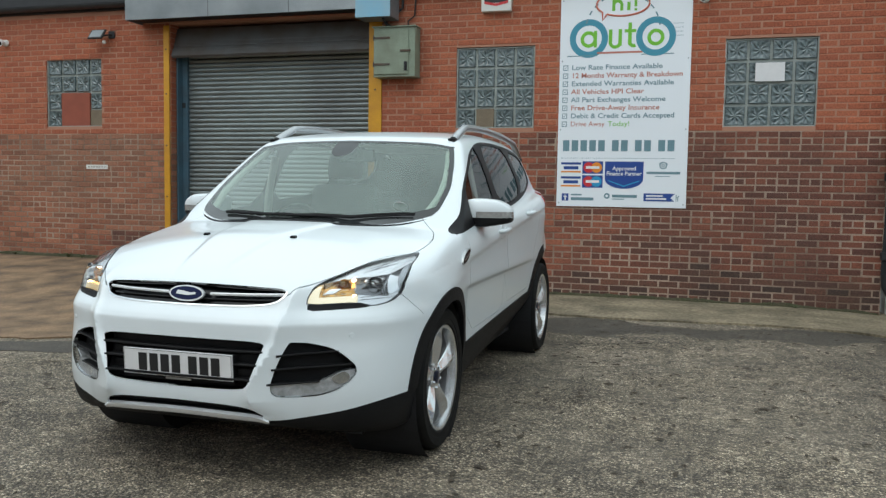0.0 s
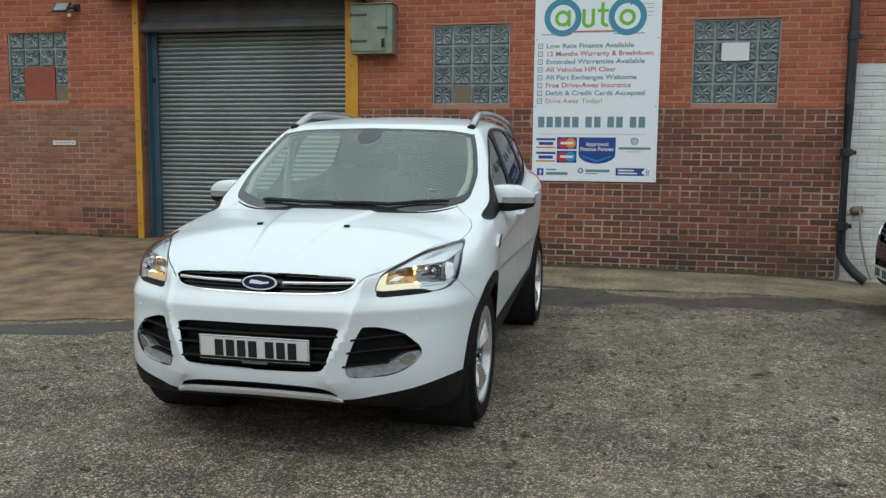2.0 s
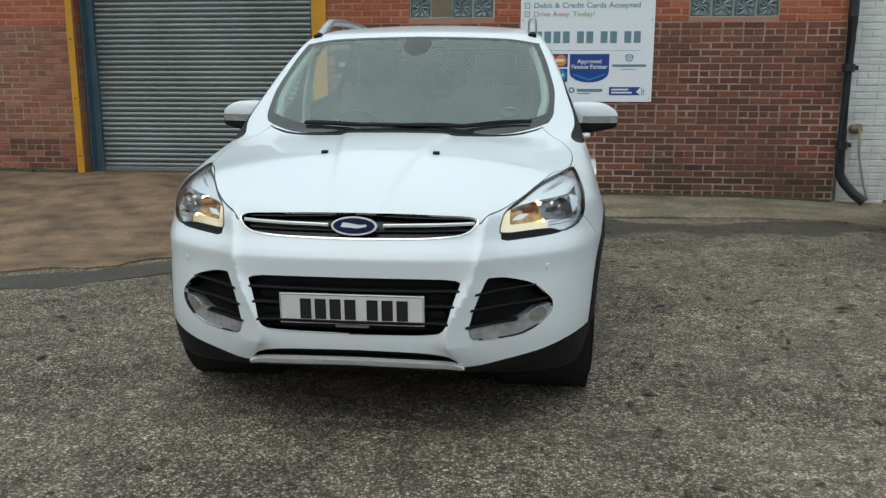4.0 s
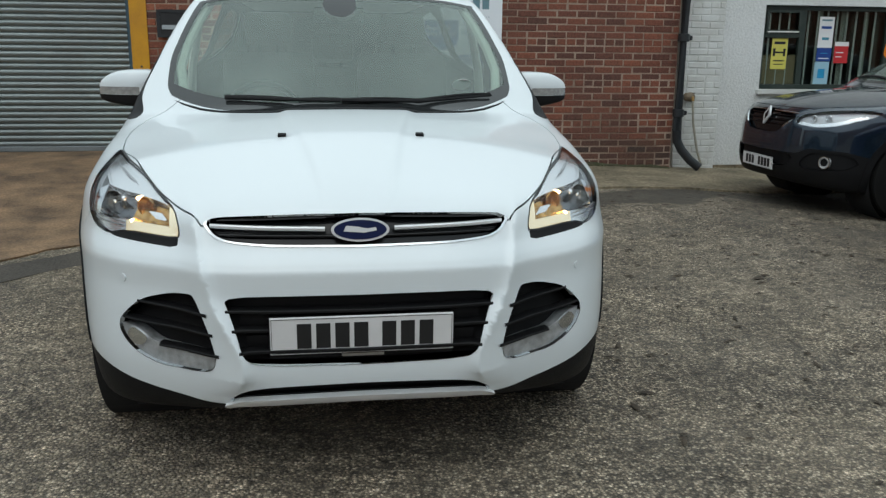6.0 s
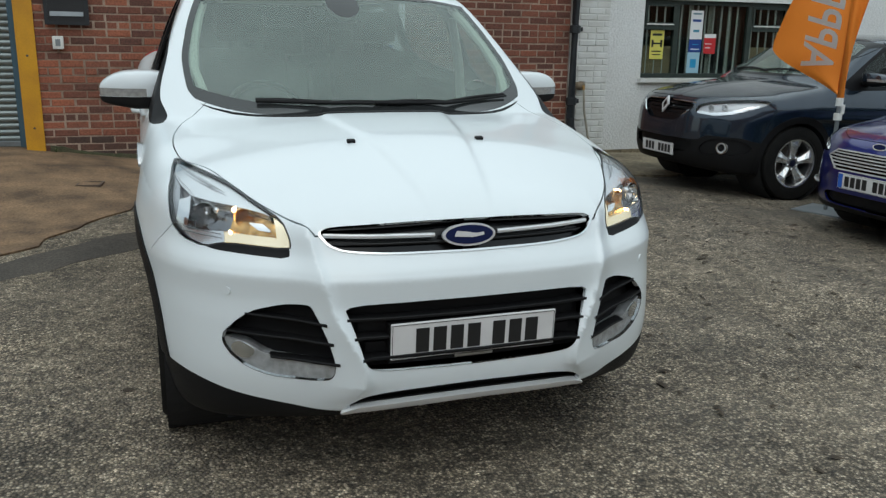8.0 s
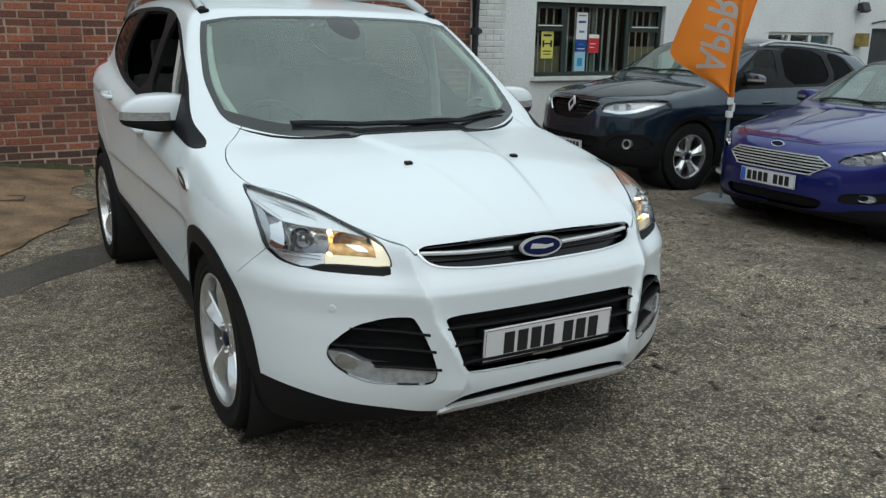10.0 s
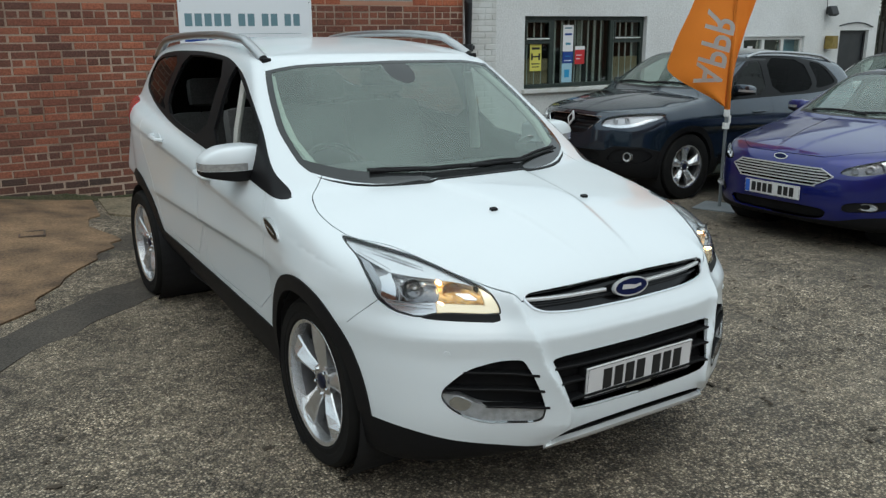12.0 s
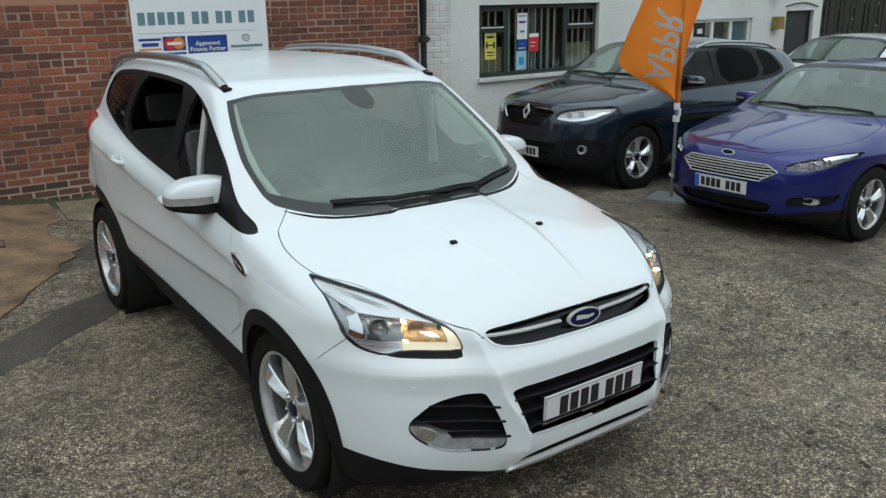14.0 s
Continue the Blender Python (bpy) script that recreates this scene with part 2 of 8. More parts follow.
# ---- mesh tools ----
def mesh_of(name, verts, faces, material, smooth=False, normals=None):
    me = bpy.data.meshes.new(name)
    me.from_pydata([tuple(v) for v in verts], [], [tuple(f) for f in faces])
    me.materials.append(material)
    if smooth:
        me.polygons.foreach_set("use_smooth", [True] * len(me.polygons))
        if normals is None:
            me.set_sharp_from_angle(angle=radians(38))
    me.update()
    if normals is not None:
        me.normals_split_custom_set_from_vertices([tuple(n) for n in normals])
    return me


def part(name, vf, material, parent=None, label="", smooth=False, at=None):
    """Links verts and faces, or a mesh, as one object under a thing or a part."""
    me = vf if isinstance(vf, bpy.types.Mesh) else mesh_of(name, vf[0], vf[1], material, smooth, vf[2] if len(vf) > 2 else None)
    ob = new(name, me)
    if parent is not None:
        ob.parent = parent
    if at is not None:
        ob.matrix_basis = at
    if label:
        tagged(ob, label)
    return ob


def thing(name, label, category, m=None, group="", kind=""):
    ob = new(name)
    ob.empty_display_size = 0.2
    if m is not None:
        ob.matrix_basis = m
    return tagged(ob, label, category, group, kind)


def join(*vfs):
    verts, faces = [], []
    for v, f, *_ in vfs:
        k = len(verts)
        verts += [tuple(p) for p in v]
        faces += [tuple(i + k for i in q) for q in f]
    return verts, faces


def moved(vf, m):
    return [tuple(m @ Vector(v)) for v in vf[0]], vf[1]


def box(x0, x1, y0, y1, z0, z1, r=0.0):
    """A box with all its edges chamfered by r."""
    if r <= 0:
        v = [(x, y, z) for x in (x0, x1) for y in (y0, y1) for z in (z0, z1)]
        return v, [(0, 1, 3, 2), (4, 6, 7, 5), (0, 4, 5, 1), (2, 3, 7, 6), (0, 2, 6, 4), (1, 5, 7, 3)]
    bm = bmesh.new()
    bmesh.ops.create_cube(bm, size=1.0)
    for v in bm.verts:
        v.co = ((x0 + x1) / 2 + v.co.x * (x1 - x0), (y0 + y1) / 2 + v.co.y * (y1 - y0), (z0 + z1) / 2 + v.co.z * (z1 - z0))
    bmesh.ops.bevel(bm, geom=bm.edges[:], offset=r, segments=2, affect="EDGES", profile=0.6)
    bm.verts.index_update()
    out = [tuple(v.co) for v in bm.verts], [tuple(v.index for v in f.verts) for f in bm.faces]
    bm.free()
    return out


def lathe(profile, steps=40, axis="x"):
    """Turns rows of (along, radius) about an axis."""
    n = len(profile)
    verts, faces = [], []
    for k in range(steps):
        a = 2 * math.pi * k / steps
        c, s = math.cos(a), math.sin(a)
        for t, r in profile:
            verts.append({"x": (t, r * c, r * s), "y": (r * c, t, r * s), "z": (r * c, r * s, t)}[axis])
    for k in range(steps):
        j = (k + 1) % steps
        for i in range(n - 1):
            faces.append((k * n + i, j * n + i, j * n + i + 1, k * n + i + 1))
    return verts, faces


def tube(points, radius, sides=8, flat=1.0, closed_ends=True):
    """A round bar along points; radius a number or one a point; flat squashes it across its height."""
    pts = [Vector(p) for p in points]
    rad = radius if isinstance(radius, (list, tuple)) else [radius] * len(pts)
    verts, faces = [], []
    for i, p in enumerate(pts):
        d = (pts[min(i + 1, len(pts) - 1)] - pts[max(i - 1, 0)]).normalized()
        a = d.cross(Vector((0, 0, 1)))
        a = Vector((1, 0, 0)) if a.length < 1e-4 else a.normalized()
        b = a.cross(d)
        for k in range(sides):
            t = 2 * math.pi * k / sides
            verts.append(tuple(p + rad[i] * (math.cos(t) * a + flat * math.sin(t) * b)))
    for i in range(len(pts) - 1):
        for k in range(sides):
            j = (k + 1) % sides
            faces.append((i * sides + k, i * sides + j, (i + 1) * sides + j, (i + 1) * sides + k))
    if closed_ends:
        faces.append(tuple(range(sides))[::-1])
        faces.append(tuple((len(pts) - 1) * sides + k for k in range(sides)))
    return verts, faces


def prism(poly, y0, y1, axis="y"):
    """An outline given in two axes, drawn out along the third."""
    n = len(poly)
    put = {"y": lambda a, b, c: (a, c, b), "x": lambda a, b, c: (c, a, b), "z": lambda a, b, c: (a, b, c)}[axis]
    verts = [put(a, b, y0) for a, b in poly] + [put(a, b, y1) for a, b in poly]
    faces = [tuple(range(n)), tuple(range(2 * n - 1, n - 1, -1))] + [(i, n + i, n + (i + 1) % n, (i + 1) % n) for i in range(n)]
    return verts, faces


def oval(a, b, n=32):
    return [(a * math.cos(2 * math.pi * k / n), b * math.sin(2 * math.pi * k / n)) for k in range(n)]


def lettering(name, text, size, material, m, parent, thick=0.001, align="LEFT", bold=0.0):
    """Words in the built-in font as a mesh; m puts them in place (x along the line, y up the letters)."""
    cu = bpy.data.curves.new(name, "FONT")
    cu.body, cu.size, cu.extrude, cu.align_x, cu.offset = text, size, thick, align, bold
    cu.resolution_u = 3
    tmp = new(name, cu)
    me = bpy.data.meshes.new_from_object(tmp.evaluated_get(bpy.context.evaluated_depsgraph_get()))
    bpy.data.objects.remove(tmp)
    me.materials.clear()
    me.materials.append(material)
    ob = new(name, me)
    ob.parent, ob.matrix_basis = parent, m
    return ob


def pchip(keys):
    """A smooth curve through (x, y) rows that never overshoots them."""
    k = np.array(keys, float)
    x, y = k[:, 0], k[:, 1]
    h = np.diff(x)
    d = np.diff(y) / h
    m = np.zeros(len(x))
    m[0], m[-1] = d[0], d[-1]
    for i in range(1, len(x) - 1):
        if d[i - 1] * d[i] > 0:
            w1, w2 = 2 * h[i] + h[i - 1], h[i] + 2 * h[i - 1]
            m[i] = (w1 + w2) / (w1 / d[i - 1] + w2 / d[i])

    def at(v):
        v = np.asarray(v, float)
        i = np.clip(np.searchsorted(x, v) - 1, 0, len(x) - 2)
        t = (v - x[i]) / h[i]
        c = np.clip(t, 0, 1)
        out = (1 + 2 * c) * (1 - c) ** 2 * y[i] + c * (1 - c) ** 2 * h[i] * m[i] + c**2 * (3 - 2 * c) * y[i + 1] + c**2 * (c - 1) * h[i] * m[i + 1]
        return out + np.where(t < 0, (v - x[0]) * m[0], 0) + np.where(t > 1, (v - x[-1]) * m[-1], 0)
    return at


def smax(a, b, k):
    return 0.5 * (a + b + np.sqrt((a - b) ** 2 + k * k))


def smin(a, b, k):
    return -smax(-a, -b, k)


def rounded(poly, times=2):
    """Cuts the corners of an outline."""
    p = np.array(poly, float)
    for _ in range(times):
        q = np.roll(p, -1, 0)
        p = np.stack([0.8 * p + 0.2 * q, 0.2 * p + 0.8 * q], 1).reshape(-1, 2)
    return p


def inside(poly):
    """Signed distance to an outline, below zero within it."""
    p = np.array(poly, float)
    q = np.roll(p, -1, 0)

    def at(a, b):
        best, odd = np.full(a.shape, 1e9), np.zeros(a.shape, bool)
        for (x0, y0), (x1, y1) in zip(p, q):
            ex, ey = x1 - x0, y1 - y0
            t = np.clip(((a - x0) * ex + (b - y0) * ey) / max(ex * ex + ey * ey, 1e-12), 0, 1)
            best = np.minimum(best, (a - x0 - t * ex) ** 2 + (b - y0 - t * ey) ** 2)
            odd ^= ((y0 > b) != (y1 > b)) & (a < x0 + (b - y0) * ex / (ey if abs(ey) > 1e-12 else 1e-12))
        return np.sqrt(best) * np.where(odd, -1, 1)
    return at


class Skin:
    """A closed surface where field(x, y, z) is 0, as a triangle mesh that can be cut along curves."""

    def __init__(self, field, low, high, step):
        self.field = field
        ax = [np.arange(a, b + step, step) for a, b in zip(low, high)]
        g = field(*np.meshgrid(*ax, indexing="ij"))
        ins = g < 0
        c = [slice(0, -1), slice(1, None)]
        count = sum(ins[c[i], c[j], c[k]].astype(np.int8) for i in (0, 1) for j in (0, 1) for k in (0, 1))
        mixed = (count > 0) & (count < 8)
        index = np.full(mixed.shape, -1)
        cells = np.argwhere(mixed)
        index[mixed] = np.arange(len(cells))
        self.v = np.array([a[0] for a in ax]) + (cells + 0.5) * step
        quads = []
        for axis in range(3):
            u, w = [(1, 2), (2, 0), (0, 1)][axis]
            a = np.moveaxis(ins, axis, 0)
            change = np.argwhere(np.moveaxis(a[:-1] != a[1:], 0, axis))
            change = change[(change[:, u] > 0) & (change[:, w] > 0) & (change[:, u] < mixed.shape[u]) & (change[:, w] < mixed.shape[w])]
            eu, ew = np.eye(3, dtype=int)[u], np.eye(3, dtype=int)[w]
            q = np.stack([index[tuple((change - o).T)] for o in (eu + ew, ew, 0 * eu, eu)], 1)
            flip = ~ins[tuple(change.T)]
            q[flip] = q[flip][:, ::-1]
            quads.append(q)
        q = np.concatenate(quads)
        q = q[(q >= 0).all(1)]
        self.settle(np.arange(len(self.v)), 6, step)
        self.t = np.concatenate([q[:, [0, 1, 2]], q[:, [0, 2, 3]]])

    def grad(self, v):
        e = 1e-3
        g = np.stack([self.field(*(v + e * k).T) - self.field(*(v - e * k).T) for k in np.eye(3)], 1) / (2 * e)
        return g

    def settle(self, ids, rounds=3, far=0.01):
        for _ in range(rounds):
            p = self.v[ids]
            g = self.grad(p)
            move = -self.field(*p.T)[:, None] * g / np.maximum((g * g).sum(1), 0.05)[:, None]
            size = np.linalg.norm(move, axis=1, keepdims=True)
            self.v[ids] = p + move * np.minimum(1, far / np.maximum(size, 1e-9))

    def cut(self, d, only=None):
        """Cuts the triangles along the curve where d(x, y, z) is 0; only limits it to some triangles and closes up their neighbours."""
        s = d(*self.v.T)
        s = np.where(np.abs(s) < 2e-4, 2e-4, s)
        pos = s > 0
        crossing = pos[self.t].any(1) & ~pos[self.t].all(1)
        near = crossing
        if only is not None:
            crossing = crossing & only
            near = near & ~crossing
        if not crossing.any():
            return
        made, verts, n, tris = {}, [], len(self.v), []

        def mid(a, b):
            k = (min(a, b), max(a, b))
            if k not in made:
                f = s[a] / (s[a] - s[b])
                made[k] = n + len(verts)
                verts.append(self.v[a] + f * (self.v[b] - self.v[a]))
            return made[k]
        for a, b, c in self.t[crossing]:
            while pos[a] == pos[b] or pos[a] == pos[c]:
                a, b, c = b, c, a
            p, q = mid(a, b), mid(a, c)
            tris += [(a, p, q), (p, b, c), (p, c, q)]
        if only is not None:
            touched = np.zeros(n, bool)
            touched[[i for k in made for i in k]] = True
            near = near & (touched[self.t].sum(1) > 1)
            whole = []
            for a, b, c in self.t[near]:
                hit = [k for k, (i, j) in enumerate(((a, b), (b, c), (c, a))) if (min(i, j), max(i, j)) in made]
                if len(hit) == 1:
                    a, b, c = ((a, b, c), (b, c, a), (c, a, b))[hit[0]]
                    p = made[min(a, b), max(a, b)]
                    tris += [(a, p, c), (p, b, c)]
                elif len(hit) == 2:
                    while pos[a] == pos[b] or pos[a] == pos[c]:
                        a, b, c = b, c, a
                    p, q = mid(a, b), mid(a, c)
                    tris += [(a, p, q), (p, b, c), (p, c, q)]
                else:
                    whole.append((a, b, c))
            crossing = crossing | near
            tris += whole
        self.v = np.concatenate([self.v, np.array(verts)])
        self.settle(np.arange(n, len(self.v)), 2, 0.004)
        self.t = np.concatenate([self.t[~crossing], np.array(tris)])

    def refine(self, low, high, across, up):
        """Cuts the triangles within a block into finer ones, so that small outlines come out clean."""
        def within():
            x, y, z = self.middle()
            return (np.abs(x) < high[0]) & (y < high[1]) & (z > low[2]) & (z < high[2])
        for k in np.arange(low[2], high[2], up):
            self.cut(lambda x, y, z: z - k, within())
        for k in np.arange(across, high[0], across):
            self.cut(lambda x, y, z: np.abs(x) - k, within())

    def middle(self):
        return self.v[self.t].mean(1).T

    def patch(self, which, lift=0.0, rim=0.0):
        """The chosen triangles as verts, faces and normals, lifted along the normal, with a turned-in edge of depth rim."""
        t = self.t[which]
        ids, back = np.unique(t, return_inverse=True)
        t = back.reshape(-1, 3)
        v = self.v[ids]
        nrm = self.grad(v)
        nrm /= np.linalg.norm(nrm, axis=1, keepdims=True) + 1e-9
        v = v + lift * nrm
        if rim and len(t):
            e = np.concatenate([t[:, [0, 1]], t[:, [1, 2]], t[:, [2, 0]]])
            key = {(a, b) for a, b in e.tolist()}
            edge = np.array([(a, b) for a, b in key if (b, a) not in key])
            if len(edge):
                k, m = len(v), len(edge)
                out = np.cross(v[edge[:, 1]] - v[edge[:, 0]], nrm[edge[:, 0]])
                out /= np.linalg.norm(out, axis=1, keepdims=True) + 1e-9
                ring = [v[edge[:, 0]], v[edge[:, 1]], v[edge[:, 1]] - rim * nrm[edge[:, 1]], v[edge[:, 0]] - rim * nrm[edge[:, 0]]]
                v = np.concatenate([v, *ring])
                nrm = np.concatenate([nrm, out, out, out, out])
                i = np.arange(m)
                t = np.concatenate([t, np.stack([k + i, k + 2 * m + i, k + m + i], 1), np.stack([k + i, k + 3 * m + i, k + 2 * m + i], 1)])
        return v.tolist(), t.tolist(), nrm.tolist()

# ---- ground ----
def ground_z(x, y):
    """The yard: level tarmac that rises to the shutter and falls a little towards the parked cars."""
    def ease(t):
        t = min(max(t, 0.0), 1.0)
        return t * t * (3 - 2 * t)
    up = 0.185 * ease((-1.9 - x) / 2.2) * ease((y - 6.6) / 3.4)
    fall = 0.0 if x < 1.2 else 0.042 * (min(x, 14.0) - 1.2) * ease((x - 1.2) / 1.5 + 0.2)
    return up - fall - 0.01 * math.sin(0.9 * x + 0.4) * math.sin(0.7 * y) * ease((abs(x + 1.7) - 1.2) / 2)


def asphalt_mat():
    """Worn tarmac: pale and dark chippings in a brown-grey binder, damp and dusty patches, a wet channel along the pavement."""
    m = bpy.data.materials.new("worn_tarmac")
    m.use_nodes = True
    nt = m.node_tree
    N, L = nt.nodes.new, nt.links.new
    b = nt.nodes["Principled BSDF"]
    pos = N("ShaderNodeNewGeometry").outputs["Position"]

    def noise_tex(scale, detail=5.0, rough=0.5):
        n = N("ShaderNodeTexNoise")
        n.inputs["Scale"].default_value, n.inputs["Detail"].default_value, n.inputs["Roughness"].default_value = scale, detail, rough
        L(pos, n.inputs["Vector"])
        return n.outputs["Fac"]

    def span(v, a, c, lo, hi):
        r = N("ShaderNodeMapRange")
        for k, x in (("From Min", a), ("From Max", c), ("To Min", lo), ("To Max", hi)):
            r.inputs[k].default_value = x
        L(v, r.inputs["Value"])
        return r.outputs[0]

    def mixed(f, a, c, kind="MIX"):
        x = N("ShaderNodeMix")
        x.data_type, x.blend_type = "RGBA", kind
        for key, val in (("Factor", f), ("A", a), ("B", c)):
            if isinstance(val, tuple):
                x.inputs[key].default_value = (*val, 1)
            elif isinstance(val, float):
                x.inputs[key].default_value = val
            else:
                L(val, x.inputs[key])
        return x.outputs["Result"]
    cell = N("ShaderNodeTexVoronoi")
    cell.inputs["Scale"].default_value = 92.0
    L(pos, cell.inputs["Vector"])
    sep = N("ShaderNodeSeparateColor")
    L(cell.outputs["Color"], sep.inputs[0])
    chip = N("ShaderNodeValToRGB")
    e = chip.color_ramp.elements
    e[0].position, e[0].color = 0.0, (0.050, 0.040, 0.029, 1)
    e[1].position, e[1].color = 1.0, (0.50, 0.43, 0.335, 1)
    e.new(0.40).color = (0.170, 0.136, 0.096, 1)
    e.new(0.74).color = (0.300, 0.243, 0.175, 1)
    e.new(0.93).color = (0.440, 0.370, 0.274, 1)
    L(sep.outputs[0], chip.inputs[0])
    gap = span(cell.outputs["Distance"], 0.28, 0.66, 1.25, 0.30)
    col = mixed(1.0, chip.outputs[0], gap, "MULTIPLY")
    # binder worn away in places, dark pits where the chippings are gone, broad dusty and damp areas
    col = mixed(span(noise_tex(0.55, 6, 0.6), 0.38, 0.66, 0.0, 0.40), col, (0.300, 0.246, 0.178))
    col = mixed(1.0, col, span(noise_tex(1.7, 7, 0.65), 0.36, 0.68, 1.30, 0.66), "MULTIPLY")
    col = mixed(1.0, col, span(noise_tex(6.5, 8, 0.75), 0.44, 0.64, 1.18, 0.52), "MULTIPLY")
    col = mixed(1.0, col, span(noise_tex(24, 5, 0.7), 0.40, 0.66, 1.22, 0.42), "MULTIPLY")
    xyz = N("ShaderNodeSeparateXYZ")
    L(pos, xyz.inputs[0])
    wob = N("ShaderNodeMath")
    wob.operation = "ADD"
    L(xyz.outputs[1], wob.inputs[0])
    L(span(noise_tex(0.9, 5), 0.3, 0.7, -0.35, 0.35), wob.inputs[1])
    ch = N("ShaderNodeMath")
    ch.operation = "ABSOLUTE"
    off = N("ShaderNodeMath")
    off.operation = "SUBTRACT"
    off.inputs[1].default_value = 8.18
    L(wob.outputs[0], off.inputs[0])
    L(off.outputs[0], ch.inputs[0])
    wet = span(ch.outputs[0], 0.25, 0.34, 0.82, 0.0)
    col = mixed(wet, col, (0.050, 0.043, 0.034))
    col = mixed(span(noise_tex(11, 7, 0.75), 0.57, 0.66, 0.0, 0.75), col, (0.040, 0.034, 0.028))
    side = N("ShaderNodeMath")
    side.operation = "MULTIPLY"
    L(span(xyz.outputs[0], 0.9, 2.6, 0.0, 1.0), side.inputs[0])
    L(span(noise_tex(1.6, 6, 0.6), 0.40, 0.58, 0.0, 0.8), side.inputs[1])
    col = mixed(side.outputs[0], col, (0.050, 0.042, 0.033))
    grit = span(noise_tex(190, 3), 0.3, 0.7, 0.42, 1.62)
    col = mixed(1.0, col, grit, "MULTIPLY")
    L(col, b.inputs["Base Color"])
    L(span(noise_tex(1.3, 5), 0.3, 0.7, 0.62, 0.95), b.inputs["Roughness"])
    hgt = N("ShaderNodeMath")
    hgt.operation = "MULTIPLY_ADD"
    hgt.inputs[1].default_value = -1.0
    L(cell.outputs["Distance"], hgt.inputs[0])
    L(noise_tex(40, 6), hgt.inputs[2])
    bp = N("ShaderNodeBump")
    bp.inputs["Strength"].default_value, bp.inputs["Distance"].default_value = 1.0, 0.008
    L(hgt.outputs[0], bp.inputs["Height"])
    L(bp.outputs[0], b.inputs["Normal"])
    return m


M_TARMAC = asphalt_mat()
M_CONCRETE = mat("stained_concrete", (0.255, 0.162, 0.092), 0.85, vary=0.95, scale=3.1, tint=(0.082, 0.053, 0.033), fine=0.32, fine_scale=55, bump=0.004, bump_scale=45, rough_vary=0.15)
M_KERB = mat("old_concrete_strip", (0.245, 0.200, 0.132), 0.9, vary=0.85, scale=2.0, tint=(0.085, 0.070, 0.044), fine=0.45, fine_scale=30, bump=0.004, bump_scale=50)
M_DAMP = mat("damp_tarmac", (0.052, 0.045, 0.037), 0.8, vary=0.8, scale=3.2, tint=(0.085, 0.072, 0.058), fine=0.5, fine_scale=70, bump=0.005, bump_scale=70)


def build_ground():
    near_x = np.arange(-9.0, 8.01, 0.2)
    near_y = np.arange(-4.0, 12.01, 0.2)
    xs = np.concatenate([[-400, -150, -60, -30, -18, -12], near_x, [10, 13, 18, 30, 60, 150, 400]])
    ys = np.concatenate([[-400, -150, -60, -30, -15, -8], near_y, [14, 20, 40, 100, 400]])
    verts = [(x, y, ground_z(x, min(y, 10.6)) + 0.004 * noise.noise((x * 1.3, y * 1.3, 0))) for x in xs for y in ys]
    n = len(ys)
    faces = [(i * n + j, (i + 1) * n + j, (i + 1) * n + j + 1, i * n + j + 1) for i in range(len(xs) - 1) for j in range(n - 1)]
    ob = part("ground", (verts, faces), M_TARMAC, smooth=True)
    tagged(ob, "worn brown-grey tarmac yard with pale chippings", "ground", kind="structure")


def slab(name, outline, material, label, lift=0.012, seed=3.0, fine=0.12):
    """A draped slab with an uneven broken edge."""
    rnd = random.Random(seed)
    pts = []
    for (x0, y0, rough), (x1, y1, _) in zip(outline, outline[1:] + outline[:1]):
        n = max(2, int(math.hypot(x1 - x0, y1 - y0) / fine))
        for k in range(n):
            t = k / n
            pts.append((x0 + (x1 - x0) * t + rough * (rnd.random() - 0.5) * (k > 0), y0 + (y1 - y0) * t + rough * (rnd.random() - 0.5) * (k > 0)))
    bm = bmesh.new()
    ring = [bm.verts.new((x, y, 0)) for x, y in pts]
    bm.faces.new(ring)
    bmesh.ops.triangulate(bm, faces=bm.faces[:])
    for axis in (0, 1):
        lo, hi = min(p[axis] for p in pts), max(p[axis] for p in pts)
        for c in np.arange(lo + 0.35, hi, 0.35):
            no = (1, 0, 0) if axis == 0 else (0, 1, 0)
            co = (c, 0, 0) if axis == 0 else (0, c, 0)
            bmesh.ops.bisect_plane(bm, geom=bm.verts[:] + bm.edges[:] + bm.faces[:], plane_co=co, plane_no=no)
    for v in bm.verts:
        v.co.z = ground_z(v.co.x, min(v.co.y, 10.6)) + lift + 0.004 * noise.noise((v.co.x * 2, v.co.y * 2, 3))
    skirt = bmesh.ops.extrude_edge_only(bm, edges=[e for e in bm.edges if e.is_boundary])
    for v in skirt["geom"]:
        if isinstance(v, bmesh.types.BMVert):
            v.co.z -= lift + 0.05
    me = bpy.data.meshes.new(name)
    bmesh.ops.recalc_face_normals(bm, faces=bm.faces[:])
    bm.to_mesh(me)
    bm.free()
    me.materials.append(material)
    return tagged(new(name, me), label, "pavement", kind="structure")


